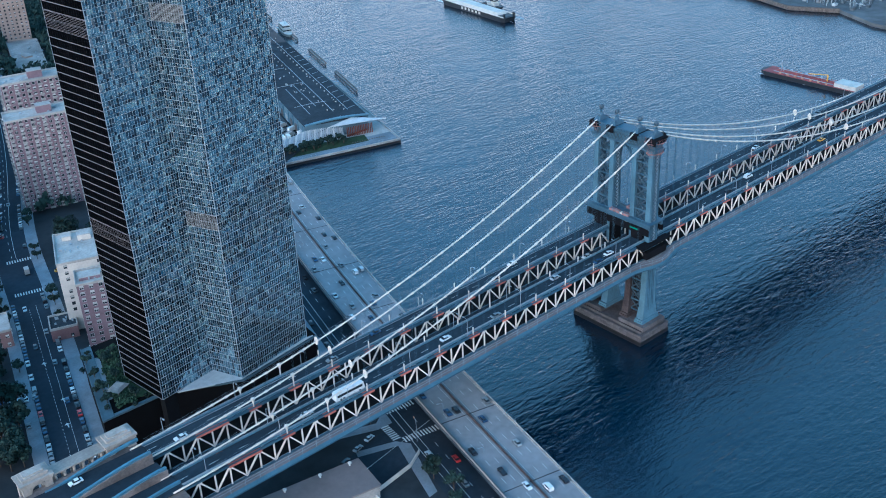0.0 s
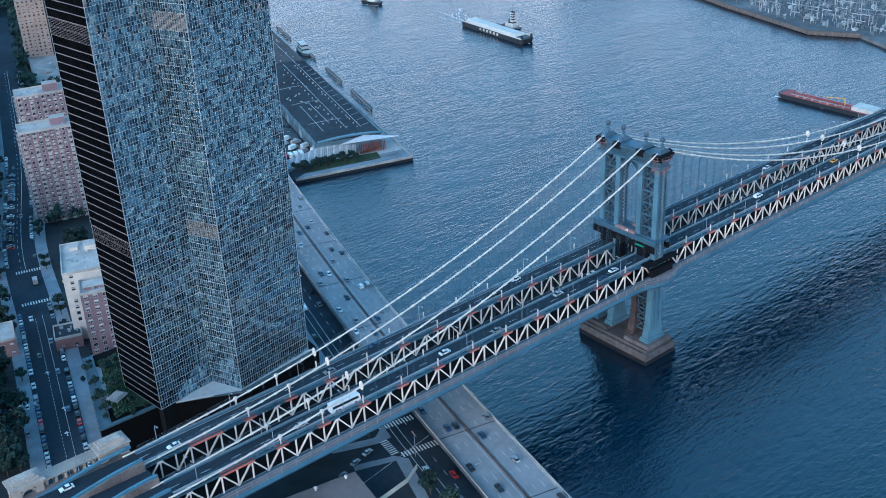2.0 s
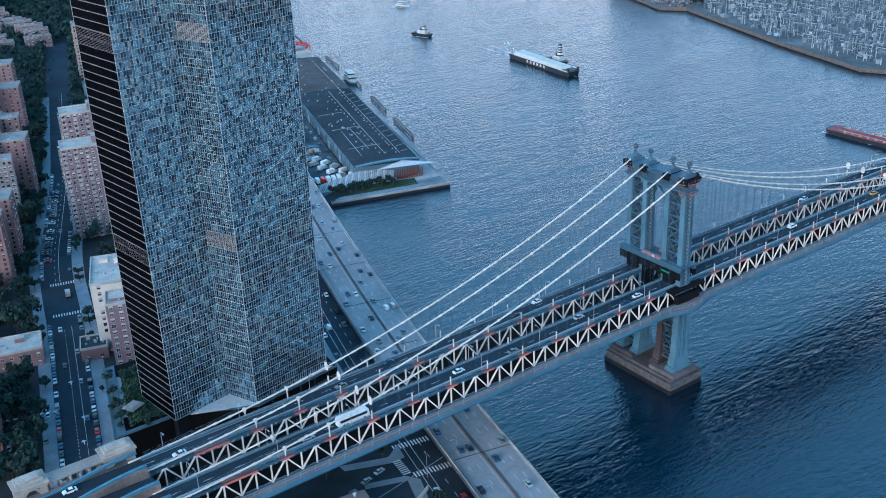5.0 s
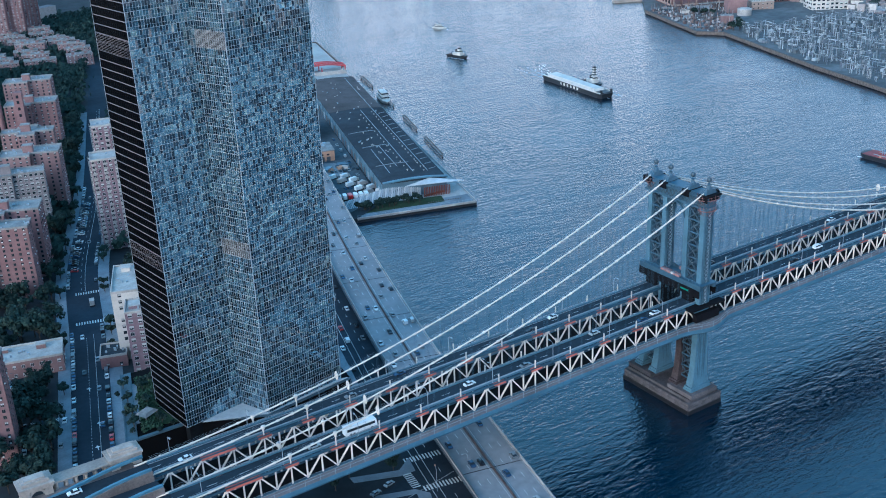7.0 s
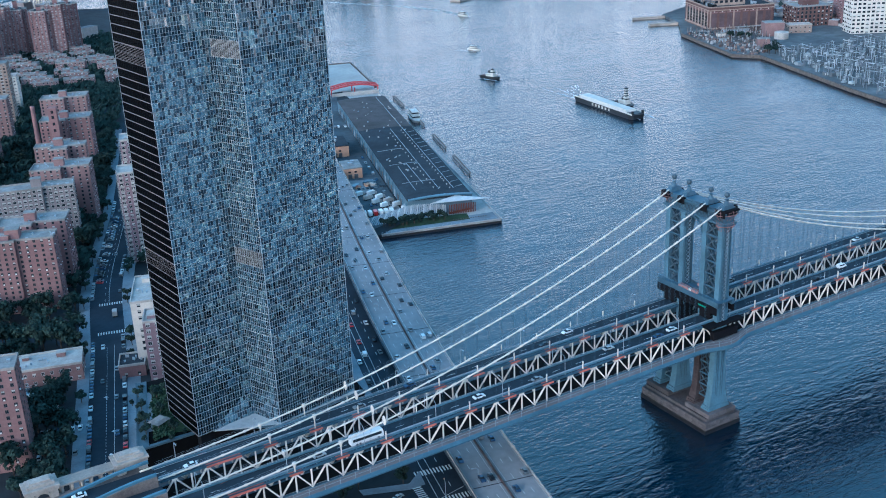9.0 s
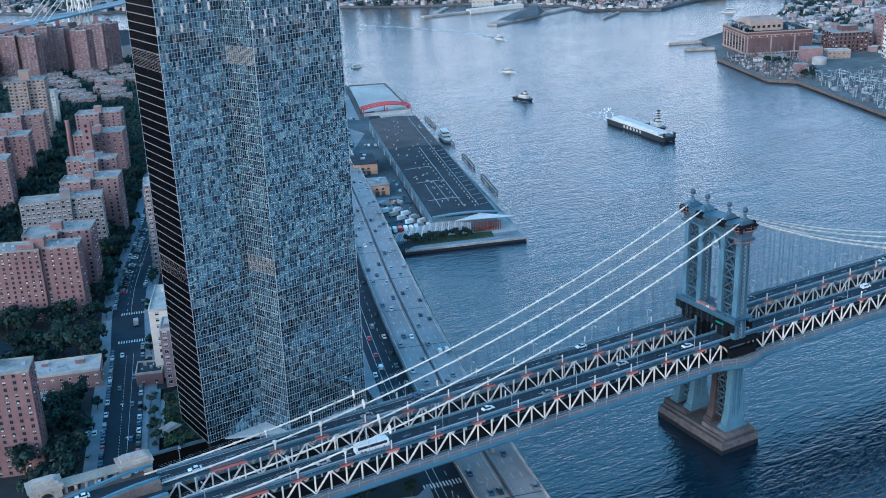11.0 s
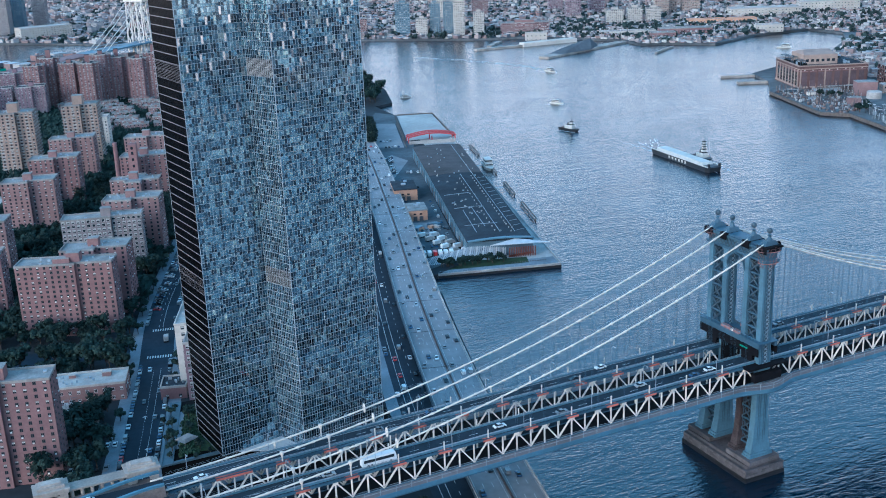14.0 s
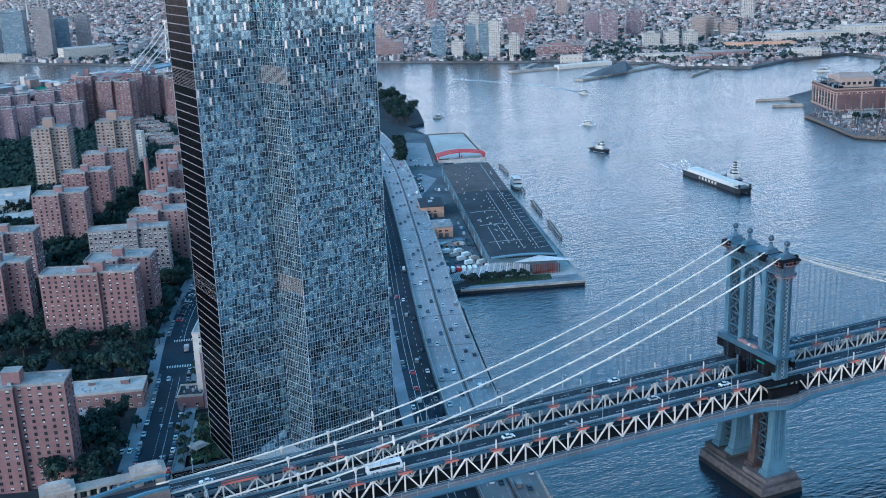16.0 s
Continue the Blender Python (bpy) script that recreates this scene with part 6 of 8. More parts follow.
for lab, x, y, w, d, h, key in (
        ("slim white waterfront tower", 515, 1448, 20, 18, 32, "cream"), ("glassy blue waterfront tower on a white base", 494, 1484, 26, 20, 58, "tower_glass"),
        ("glassy blue waterfront tower on a white base", 541, 1447, 18, 16, 57, "tower_glass"), ("glassy blue waterfront tower", 560, 1432, 18, 16, 60, "tower_glass"),
        ("tall cream waterfront tower", 566, 1402, 19, 18, 66, "cream"), ("white waterfront tower block", 593, 1379, 18, 16, 42, "cream"),
        ("tan brick tower further inland", 640, 1650, 22, 20, 62, "cream"), ("long red brick waterfront factory", 672, 1358, 84, 24, 20, "brick"),
        ("dark red brick tower block", 868, 1512, 30, 26, 57, "brick_violet"), ("dark red brick tower block", 945, 1547, 30, 26, 55, "brick_violet"), ("dark red brick tower block", 905, 1640, 30, 26, 50, "brick_violet"),
        ("red brick block inland", 760, 1700, 34, 22, 46, "brick_pink"), ("brown brick mill on the far shore", 412, 1545, 70, 22, 32, "brick_pink"),
        ("yellowish slab block near the basin", 868, 1368, 30, 18, 27, "cream"), ("yellowish slab block near the basin", 905, 1358, 26, 18, 29, "cream"), ("yellowish slab block near the basin", 938, 1346, 26, 18, 27, "cream"),
        ("pale stepped apartment block inland", 1010, 1420, 26, 22, 44, "brick_tan"), ("pale stepped apartment block inland", 1045, 1440, 24, 22, 40, "brick_tan"), ("pale stepped apartment block inland", 1110, 1518, 40, 20, 31, "brick_tan"), ("pale stepped apartment block inland", 1080, 1420, 34, 18, 30, "brick_tan"),
        ("pale tower on the skyline", 1350, 1700, 24, 20, 55, "cream"), ("pale tower on the skyline", 1120, 2150, 28, 24, 70, "brick_tan"), ("brick tower on the skyline", 820, 2300, 30, 26, 66, "brick_pink"), ("brick tower on the skyline", 950, 2000, 26, 24, 40, "brick_pink"), ("tan tower on the skyline", 560, 2050, 26, 22, 52, "brick_tan"), ("tan tower on the skyline", 480, 1760, 24, 20, 40, "brick_tan")):
    far_tower(lab, x, y, w, d, h, key)
# white halls and long sheds round the basin
for lab, x, y, w, d, h, key, roof in (("long cream river shed", 782, 1203, 92, 20, 9, "cream", "roof_white"), ("long white shipyard hall", 1150, 1290, 130, 40, 16, "cream", "roof_white"), ("long white shipyard hall", 1290, 1270, 110, 36, 20, "cream", "roof_white"),
                                  ("brick warehouse by the basin", 860, 1150, 86, 26, 12, "brick", "roof_pale"), ("brick warehouse by the basin", 800, 1130, 40, 24, 11, "brick", "roof_pale"), ("white shed at the basin mouth", 985, 1090, 44, 20, 12, "cream", "roof_white"), ("white pier house with a stepped roof", 640, 1262, 36, 14, 12, "cream", "roof_white"),
                                  ("long orange container store", 1010, 1240, 120, 24, 9, "orange_wall", "orange_wall")):
    far_tower(lab, x, y, w, d, h, key, turn=-28, roof=roof, bay=6, fl=4.5, bulk=False, name="river_shed")
# finger piers and a gravel heap
for x0, y0, x1, y1, w in ((507, 1225, 690, 1225, 12), (545, 1250, 590, 1296, 8), (545, 1075, 735, 1150, 18), (624, 769, 700, 738, 4), (611, 722, 645, 706, 9), (700, 1010, 760, 1050, 4)):
    solid("finger_pier", Geo().beam((x0, y0, 0.6), (x1, y1, 0.6), w, 4.4), "stone", "low concrete finger pier", "pier", group="finger piers")
solid("white_barge", Geo().beam((590, 1222, 3), (690, 1222, 3), 16, 6), "cream", "pale flat barge at the finger pier", "barge")
g = Geo().loft([[(x * s + 40 * (1 - s), y * s, z) for x, y in ((-48, -12), (20, -18), (62, 0), (20, 18), (-48, 12))] for s, z in ((1, 0), (0.55, 7), (0.08, 13))])
solid("gravel_heap", g, "rock", "grey gravel heap on the finger pier", "gravel heap", spot(620, 1110, 2.5, 0.37))

# power station
MAT["dull_panel"] = mat("dull plum brick panel", (0.115, 0.08, 0.086), 0.9, 0, 0.2, 0.1, stain=0.2)
PL, PW, PH = 81.0, 75.0, 26.0
ps = thing("power_station", "large dark red brick power station with pale pilasters", "power station", spot(627, 636, GROUND, radians(-22)))
part("wall", Geo().prism([(0, 0), (PL, 0), (PL, PW), (0, PW)], 0, PH, 0, 1), ["plant_brick", "roof_dark"], ps)
for z, d, h, key in ((1.0, 0.4, 2.0, "brick_tan"), (PH - 6.0, 0.5, 0.7, "brick_pink"), (PH - 3.6, 0.6, 0.9, "brick_tan"), (PH, 0.9, 1.1, "brick_tan")):
    g = Geo()
    for (ax, ay), (bx, by) in zip([(0, 0), (PL, 0), (PL, PW), (0, PW)], [(PL, 0), (PL, PW), (0, PW), (0, 0)]):
        g.beam((ax, ay, z + h / 2), (bx, by, z + h / 2), 2 * d, h)
    part("cornice", g, key, ps)
for k in range(8):
    part("pilaster", Geo().box(-0.7, 3.4 + 9.4 * k - 0.9, 2, 0.1, 3.4 + 9.4 * k + 0.9, PH - 4), "brick_tan", ps)
    if k < 7:
        part("tall_window", Geo().box(-0.25, 5.6 + 9.4 * k, 4, 0.05, 10.6 + 9.4 * k, PH - 7), "glass", ps)
        for j in range(4):
            part("glazing_bar", Geo().box(-0.32, 5.6 + 9.4 * k, 6 + 3.4 * j, -0.2, 10.6 + 9.4 * k, 6.25 + 3.4 * j), "brick_tan", ps)
for k in range(9):
    part("pilaster", Geo().box(1 + 9.6 * k, -0.6, 2, 2.6 + 9.6 * k, 0.1, PH - 4), "plant_brick" if k % 3 else "brick_tan", ps)
    if k < 8:
        part("brick_panel", Geo().box(3.4 + 9.6 * k, -0.25, 3.0, 9.6 + 9.6 * k, 0.05, PH - 7), "dull_panel", ps, "bricked-up dull grey panel")
        part("lamp_niche", Geo().box(6.0 + 9.6 * k, -0.35, PH - 5.1, 7.0 + 9.6 * k, 0.05, PH - 4.1), "cream", ps)
g = Geo().box(10, 14, PH, 50, 52, PH + 11)
g.loft([[(10, 14, PH + 11), (50, 14, PH + 11), (50, 52, PH + 11), (10, 52, PH + 11)], [(15, 32, PH + 15), (45, 32, PH + 15), (45, 33, PH + 15), (15, 33, PH + 15)]])
part("upper_hall", g, "brick_tan", ps, "pale boiler hall on the roof")
for k in range(6):
    part("hall_window", Geo().box(12.5 + 6.2 * k, 13.8, PH + 3, 16 + 6.2 * k, 14.05, PH + 6), "glass", ps)
for x0, x1, y, z in ((3, 9, 6, 6), (3, 9, 30, 7), (3, 9, 54, 6), (54, 78, 20, 4)):
    g = Geo()
    for px0 in (x0, x1):
        g.box(px0 - 0.2, y - 0.2, PH, px0 + 0.2, y + 0.2, PH + z)
        g.box(px0 - 0.2, y + 14, PH, px0 + 0.2, y + 14.4, PH + z)
        g.beam((px0, y, PH + z), (px0, y + 14, PH + z), 0.4, 0.5)
        g.beam((px0, y, PH + 0.3), (px0, y + 14, PH + z), 0.25, 0.3)
    for py0 in (y, y + 7, y + 14):
        g.beam((x0, py0, PH + z), (x1, py0, PH + z), 0.4, 0.5)
    part("roof_frame", g, "blue_dark", ps, "dark steel frame on the roof")
rp = random.Random(8)
for k in range(24):
    x, y, s = rp.choice((rp.uniform(3, 9), rp.uniform(53, 78))), rp.uniform(6, 70), rp.uniform(1, 2.4)
    part("roof_plant", Geo().box(x - s, y - s, PH, x + s, y + s, PH + rp.uniform(1.5, 5)), "dark" if k % 2 else "steel", ps)
apartments("brick switch house beside the power station", rect(46, 34), 23, spot(742, 590, GROUND, radians(-22)), "plant_brick", bay=5, floors=5, win=(2.4, 3), bulk=((0, 0, 20, 12, 6),), seed=91, singles=False, name="switch_house")
apartments("dark red brick block behind the substation", rect(44, 30), 42, spot(790, 560, GROUND, radians(-30)), "brick", bay=4, floors=12, bulk=(), seed=92, singles=False, name="brick_block")
apartments("white block with pale green bands and unreadable lettering bars", rect(42, 26), 40, spot(748, 512, GROUND, radians(-30)), "cream", "frame_white", bay=5, floors=9, win=(3.2, 2.2), roof="roof_white", bulk=((4, 0, 8, 6, 3),), seed=93, singles=False, name="white_block")
apartments("low pale pump house by the shore", rect(26, 14), 9, spot(694, 560, GROUND, radians(-30)), "brick_tan", bay=5, floors=2, bulk=(), seed=94, singles=False, name="pump_house", roof="roof_white")
solid("storage_tank", Geo().turned([(8, 0), (8, 7), (7.6, 7.4), (0.5, 8.4)], n=20), "roof_white", "round white storage tank by the shore", "tank", spot(650, 545, GROUND), smooth=False)
for x, y, w, d, h, key, turn in ((604, 529, 13, 9, 8, "brick_pink", -35), (658, 566, 22, 16, 15, "brick_pink", -30), (668, 600, 50, 5, 5, "rust", -22), (640, 604, 30, 4, 4, "steel", -22), (612, 600, 9, 6, 3.5, "cream", -24), (602, 622, 12, 6, 4, "blue_dark", -24), (590, 575, 7, 5, 3, "steel", -20)):
    hut = thing("plant_shed", "small service shed in the power station forecourt", "shed", spot(x, y, GROUND, radians(turn)), "forecourt sheds")
    part("wall", Geo().box(-w / 2, -d / 2, 0, w / 2, d / 2, h), key, hut)
    part("roof", Geo().box(-w / 2 - 0.3, -d / 2 - 0.3, h, w / 2 + 0.3, d / 2 + 0.3, h + 0.4), "roof_pale", hut)
heap = Geo()
rh = random.Random(33)
for k in range(1100):
    x, y = rh.uniform(556, 668), rh.uniform(500, 640)
    if not shore_gap(east_land, x, y, 5) or (x - 556) > (y - 480) * 0.85 + 22:
        continue
    w, h = rh.uniform(0.3, 1.4), rh.uniform(0.5, 2.6)
    heap.box(x - w, y - w * 0.7, GROUND, x + w, y + w * 0.7, GROUND + h)
    if k % 4 == 0:
        heap.box(x - 0.15, y - 0.15, GROUND, x + 0.15, y + 0.15, GROUND + rh.uniform(5, 10))
solid("forecourt_stores", heap, palette("stored plant", [(0.2, 0.19, 0.19), (0.42, 0.39, 0.37), (0.13, 0.085, 0.08), (0.07, 0.075, 0.08), (0.26, 0.17, 0.14), (0.11, 0.1, 0.1)], 0.8), "jumbled stores and poles in the forecourt", "stores", kind="stuff")
# substation: frames, insulators and bus bars
sub = Geo()
rb = random.Random(17)
for k in range(3000):
    x, y = rb.uniform(500, 740), rb.uniform(175, 560)
    if not shore_gap(east_land, x, y, 9) or (x > 680 and y > 480) or y > 486 - (x - 560) * 0.15:
        continue
    h = rb.uniform(3, 11)
    kind = rb.random()
    if kind < 0.55:
        sub.box(x - 0.22, y - 0.22, GROUND, x + 0.22, y + 0.22, GROUND + h)
        sub.box(x - 1.6, y - 0.15, GROUND + h - 0.6, x + 1.6, y + 0.15, GROUND + h)
    elif kind < 0.8:
        sub.box(x - 0.2, y - 0.2, GROUND, x + 0.2, y + 0.2, GROUND + h)
        sub.box(x - 0.15, y - 5, GROUND + h - 0.5, x + 0.15, y + 5, GROUND + h)
    else:
        w = rb.uniform(0.8, 2.6)
        sub.box(x - w, y - w * 0.7, GROUND, x + w, y + w * 0.7, GROUND + rb.uniform(1.5, 4))
solid("substation_frames", sub, palette("substation steel", [(0.24, 0.26, 0.27), (0.16, 0.17, 0.19), (0.42, 0.43, 0.43), (0.1, 0.11, 0.12)], 0.6), "dense grey steel frames and bus bars of a substation", "substation", kind="stuff")
wallp = Geo()
edge = [(590, 641), (545, 516), (562, 492), (545, 441), (509, 333), (481, 227), (500, 190)]
for (ax, ay), (bx, by) in zip(edge, edge[1:]):
    wallp.beam((ax, ay, 2.2), (bx, by, 2.2), 2.2, 3.4)
solid("sea_wall", wallp, "timber", "dark weathered sea wall on the opposite bank", "sea wall", kind="structure")

# distant second suspension bridge and waterside towers
db = thing("distant_bridge", "pale distant lattice suspension bridge", "bridge")
wx, wy, ux, uy = 16.0, 1392.0, 0.72, 0.69
def over(a, s, z):
    """Place at a along the far bridge from its tower and s across it."""
    return (wx + ux * a - uy * s, wy + uy * a + ux * s, z)
for s in (-15, -6, 6, 15):
    for a in (-12, 12):
        part("tower_leg", Geo().beam(over(a, s, 0), over(a * 0.5, s * 0.9, 102), 1.5, 1.5), "truss", db)
for a in (-1, 1):
    for z in range(8, 100, 23):
        for s0, s1 in ((-15, -6), (6, 15)):
            k = 12 - 0.06 * z
            part("bracing", Geo().beam(over(a * k, s0, z), over(a * (k - 1.4), s1, z + 23), 0.8, 0.8), "truss", db)
            part("bracing", Geo().beam(over(a * k, s1, z), over(a * (k - 1.4), s0, z + 23), 0.8, 0.8), "truss", db)
part("tower_cap", Geo().beam(over(0, -17, 103), over(0, 17, 103), 14, 3), "truss", db)
for s in (-16, -7, 7, 16):
    part("cable", Geo().tube([over(0, s, 103), over(-45, s, 72), over(-105, s, 38)], 0.55, 6), "cable", db)
    part("cable", Geo().tube([over(490 * t, s, 103 - 62 * t * (2 - t)) for t in np.linspace(0, 1, 16)], 0.55, 6), "cable", db)
part("deck", Geo().beam(over(-130, 0, 39), over(620, 0, 43), 32, 2.2), "blue_light", db)
part("approach", Geo().beam(over(-620, 0, 30), over(-130, 0, 38.6), 30, 2.5), "brick_pink", db, "dull pink approach viaduct")
for s in (-15, 15):
    part("side_truss", Geo().beam(over(-130, s, 44), over(620, s, 48), 0.8, 0.9), "steel", db)
for k in range(14):
    part("approach_pier", Geo().beam(over(-140 - 34 * k, 0, 0), over(-140 - 34 * k, 0, 36 - 0.5 * k), 3, 22), "stone", db)
for lab, x, y, w, d, h, key in (("blue glass waterside tower", -196, 2052, 44, 30, 98, "tower_glass"), ("striped glass waterside tower", -142, 2030, 34, 30, 99, "brick_grey"), ("plain grey waterside tower block", -105, 2080, 24, 22, 76, "tower_glass"), ("grey waterside tower with a white edge", -60, 2110, 26, 22, 78, "brick_grey"), ("glass tower on the far shore", -240, 2120, 30, 26, 60, "tower_glass")):
    far_tower(lab, x, y, w, d, h, key, bay=4, turn=-20)
far_tower("broad cream warehouse on the far shore", -72, 1962, 100, 40, 24, "cream", turn=12, bay=5, fl=4, bulk=False, name="warehouse", roof="roof_white")
far_tower("low sheds on the far shore", -215, 2040, 60, 30, 14, "cream", turn=-20, bay=5, bulk=False, name="warehouse", roof="roof_white")
for x, y in ((140, 3300), (175, 3320), (210, 3350)):
    solid("smokestack", Geo().turned([(4, 0), (2.6, 95), (2.6, 97)], n=12), "roof_white", "slim pale smokestack on the horizon", "smokestack", spot(x - 260, y, GROUND), group="smokestacks")

# ---- trees ----
MAT["shrub"] = mat("shrub leaves", (0.035, 0.06, 0.035), 0.85, 0, 0.3, 0.25, island=0.5)
def tree_meshes(seed, h, r, lobes=9, leaves=420, size=0.85):
    """Trunk with limbs, and a crown of many small leaf clumps in uneven lobes."""
    q = random.Random(seed)
    t = Geo()
    t.tube([(0, 0, 0), (0.1, 0.05, h * 0.25), (0.05, -0.1, h * 0.5)], 0.28, 7)
    heads = []
    for k in range(lobes):
        a, d = 2 * math.pi * k / lobes + q.uniform(-0.4, 0.4), r * q.uniform(0.25, 0.75)
        p = (d * math.cos(a), d * math.sin(a), h * q.uniform(0.5, 0.86))
        heads.append((p, r * q.uniform(0.32, 0.52)))
        t.tube([(0.05, 0, h * 0.3), (p[0] * 0.5, p[1] * 0.5, h * 0.5), p], 0.1, 5)
    c = Geo()
    for _ in range(leaves):
        (hx, hy, hz), hr = q.choice(heads)
        d = Vector((q.gauss(0, 1), q.gauss(0, 1), q.gauss(0, 0.8))).normalized() * hr * (q.random() ** 0.4)
        p = Vector((hx, hy, hz)) + d
        n = (d.normalized() + Vector((q.uniform(-.6, .6), q.uniform(-.6, .6), q.uniform(0, .9)))).normalized()
        u = n.orthogonal().normalized()
        u.rotate(Matrix.Rotation(q.uniform(0, 6.3), 3, n))
        v = n.cross(u)
        s = size * q.uniform(0.5, 1.2)
        c.add([p - u * s - v * s * 0.5, p + u * s * 0.3 - v * s, p + u * s + v * s * 0.4 + n * 0.15 * s, p - u * s * 0.3 + v * s], [(0, 1, 2, 3)])
    return t.mesh("trunk", "bark"), c.mesh("crown", "leaf")

KINDS = [tree_meshes(k, h, r, lo, int(n * 1.35), 0.66) for k, (h, r, lo, n) in enumerate(((12, 5.2, 9, 460), (14, 5.6, 11, 520), (9.5, 4.2, 8, 360), (11, 4.6, 8, 400), (16, 6.2, 12, 600)))]
SMALL = tree_meshes(31, 4.2, 2.2, 6, 200, 0.45)
COUNT = [0]
SPARE = Geo()
def plant(x, y, z=GROUND, kind=None, s=1.0, label="full-crowned dark green city tree", group="city trees", r=random.Random(2)):
    t, c = kind or r.choice(KINDS)
    if kind is None and (y > 430 or COUNT[0] > 215):
        m = Matrix.Translation((x, y, z)) @ Matrix.Rotation(r.uniform(0, 6.3), 4, "Z") @ Matrix.Scale(s * r.uniform(0.85, 1.15), 4)
        o = len(SPARE.v)
        SPARE.v += [tuple(m @ v.co) for v in c.vertices]
        SPARE.f += [tuple(i + o for i in p.vertices) for p in c.polygons if p.index % 2 == 0]
        SPARE.m += [0] * ((len(c.polygons) + 1) // 2)
        return
    COUNT[0] += 1
    root = part("tree", t, None, None, at=Matrix.Translation((x, y, z)) @ Matrix.Rotation(r.uniform(0, 6.3), 4, "Z") @ Matrix.Scale(s * r.uniform(0.85, 1.15), 4))
    tagged(root, label, "tree", group)
    part("crown", c, None, root)

def clear(x, y, d=3.5):
    return not any(inside(b, x + dx, y + dy) for b in BLOCKS for dx, dy in ((0, 0), (d, 0), (-d, 0), (0, d), (0, -d)))

def street_gap(path, x, y, d):
    return min(math.hypot(x - px0, y - py0) for px0, py0 in path) > d
FINE = smooth_path(SLIP, 4)
FINE_CROSS = [(x, y) for x, y, _ in along(CROSS, 4)]
rt = random.Random(12)
def grove(poly, step, chance=0.85, limit=999, joined=None):
    xs, ys = [p[0] for p in poly], [p[1] for p in poly]
    n = 0
    y = min(ys)
    while y < max(ys):
        x = min(xs)
        while x < max(xs):
            px0, py0 = x + rt.uniform(-0.4, 0.4) * step, y + rt.uniform(-0.4, 0.4) * step
            if rt.random() < chance and inside(poly, px0, py0) and clear(px0, py0) and street_gap(FINE, px0, py0, 13.5) and street_gap(FINE_CROSS, px0, py0, 11) and n < limit:
                plant(px0, py0)
                n += 1
            x += step
        y += step
grove([(-275, 205), (-200, 205), (-198, 222), (-215, 262), (-290, 285)], 7.5)
grove([(-300, 255), (-195, 240), (-160, 300), (-150, 345), (-110, 440), (-60, 600), (-30, 720), (-70, 740), (-250, 700), (-300, 420)], 10.0, 0.78, 340)
grove([(-258, 88), (-232, 88), (-223, 150), (-232, 152), (-262, 140)], 6.5, 0.8)
for x, y in ((-226, 158), (-229, 166), (-223, 167), (-231, 156)):
    plant(x, y, GROUND, KINDS[1], 0.9)
grove([(-172, 205), (-150, 195), (-128, 250), (-152, 275)], 8, 0.8)
for d, y0, y1, ch in ((-11.5, 120, 500, 0.4), (11.3, 150, 420, 0.45)):
    for x, y, h in along(offset(SLIP, d), 9):
        if y0 < y < y1 and rt.random() < ch and clear(x, y, 2) and street_gap(FINE_CROSS, x, y, 9):
            plant(x, y, GROUND + 0.1, KINDS[2], 0.72, "small street tree beside the kerb", "street trees")
for x, y in ((-133, -36), (-134, -26), (-131, 16), (-139, -44), (-147, 22), (-155, 18)):
    plant(x, y, GROUND, KINDS[3], 0.85)
# roof garden
for x, y in ((-207, 88), (-199, 76), (-205, 100), (-194, 98), (-197, 106), (-189, 82), (-203, 112), (-209, 80), (-192, 112), (-199, 94)):
    plant(x, y, 19.6, KINDS[2] if (int(x) % 2) else SMALL, 0.62 if int(x) % 2 else 1.0, "small tree in the roof garden", "roof garden trees")
for x, y in ((-211, 76), (-206, 94), (-202, 70.5), (-196, 72.5), (-209, 90), (-200, 118), (-207, 107), (-190, 76)):
    plant(x, y, 19.6, SMALL, 0.7, "clipped shrub in the roof garden", "roof garden shrubs")
gz = thing("garden_pavilion", "pale timber-roofed garden pavilion on the podium", "pavilion", spot(-202.5, 84, 19.6, 0.5))
part("roof", Geo().loft([[(-3.6, -3, 2.6), (3.6, -3, 2.6), (3.6, 3, 2.6), (-3.6, 3, 2.6)], [(-2.2, -1.8, 3.5), (2.2, -1.8, 3.5), (2.2, 1.8, 3.5), (-2.2, 1.8, 3.5)]]), "roof_pale", gz)
for x, y in ((-3, -2.5), (3, -2.5), (3, 2.5), (-3, 2.5)):
    part("post", Geo().box(x - 0.12, y - 0.12, 0, x + 0.12, y + 0.12, 2.7), "wood", gz)
# pier shrubs and the shore park
for k in range(24):
    t = (k / 23) ** 1.3
    plant(-1 + 37 * t + rt.uniform(-2, 2), 272.5 - 8 * t + rt.uniform(-2.5, 2.5), 2.75, SMALL if k % 2 else KINDS[2], 1.3 if k % 2 else 0.62, "shrub on the pier lawn", "pier shrubs")
for k in range(44):
    x, y = 214 + rt.uniform(-40, 42), 845 + 280 * rt.random()
    if inside(west_land, x + 8, y) and inside(west_land, x, y):
        plant(x, y, GROUND, KINDS[4] if k % 2 else KINDS[1], 1.15, "large dark tree in the shore park", "shore park trees")
for x, y in ((574, 492), (580, 489), (586, 492), (580, 500), (592, 498), (598, 505), (604, 512), (612, 570), (606, 580), (620, 565)):
    plant(x, y, GROUND, KINDS[2], 1.0, "small tree on the forecourt bank", "forecourt trees")
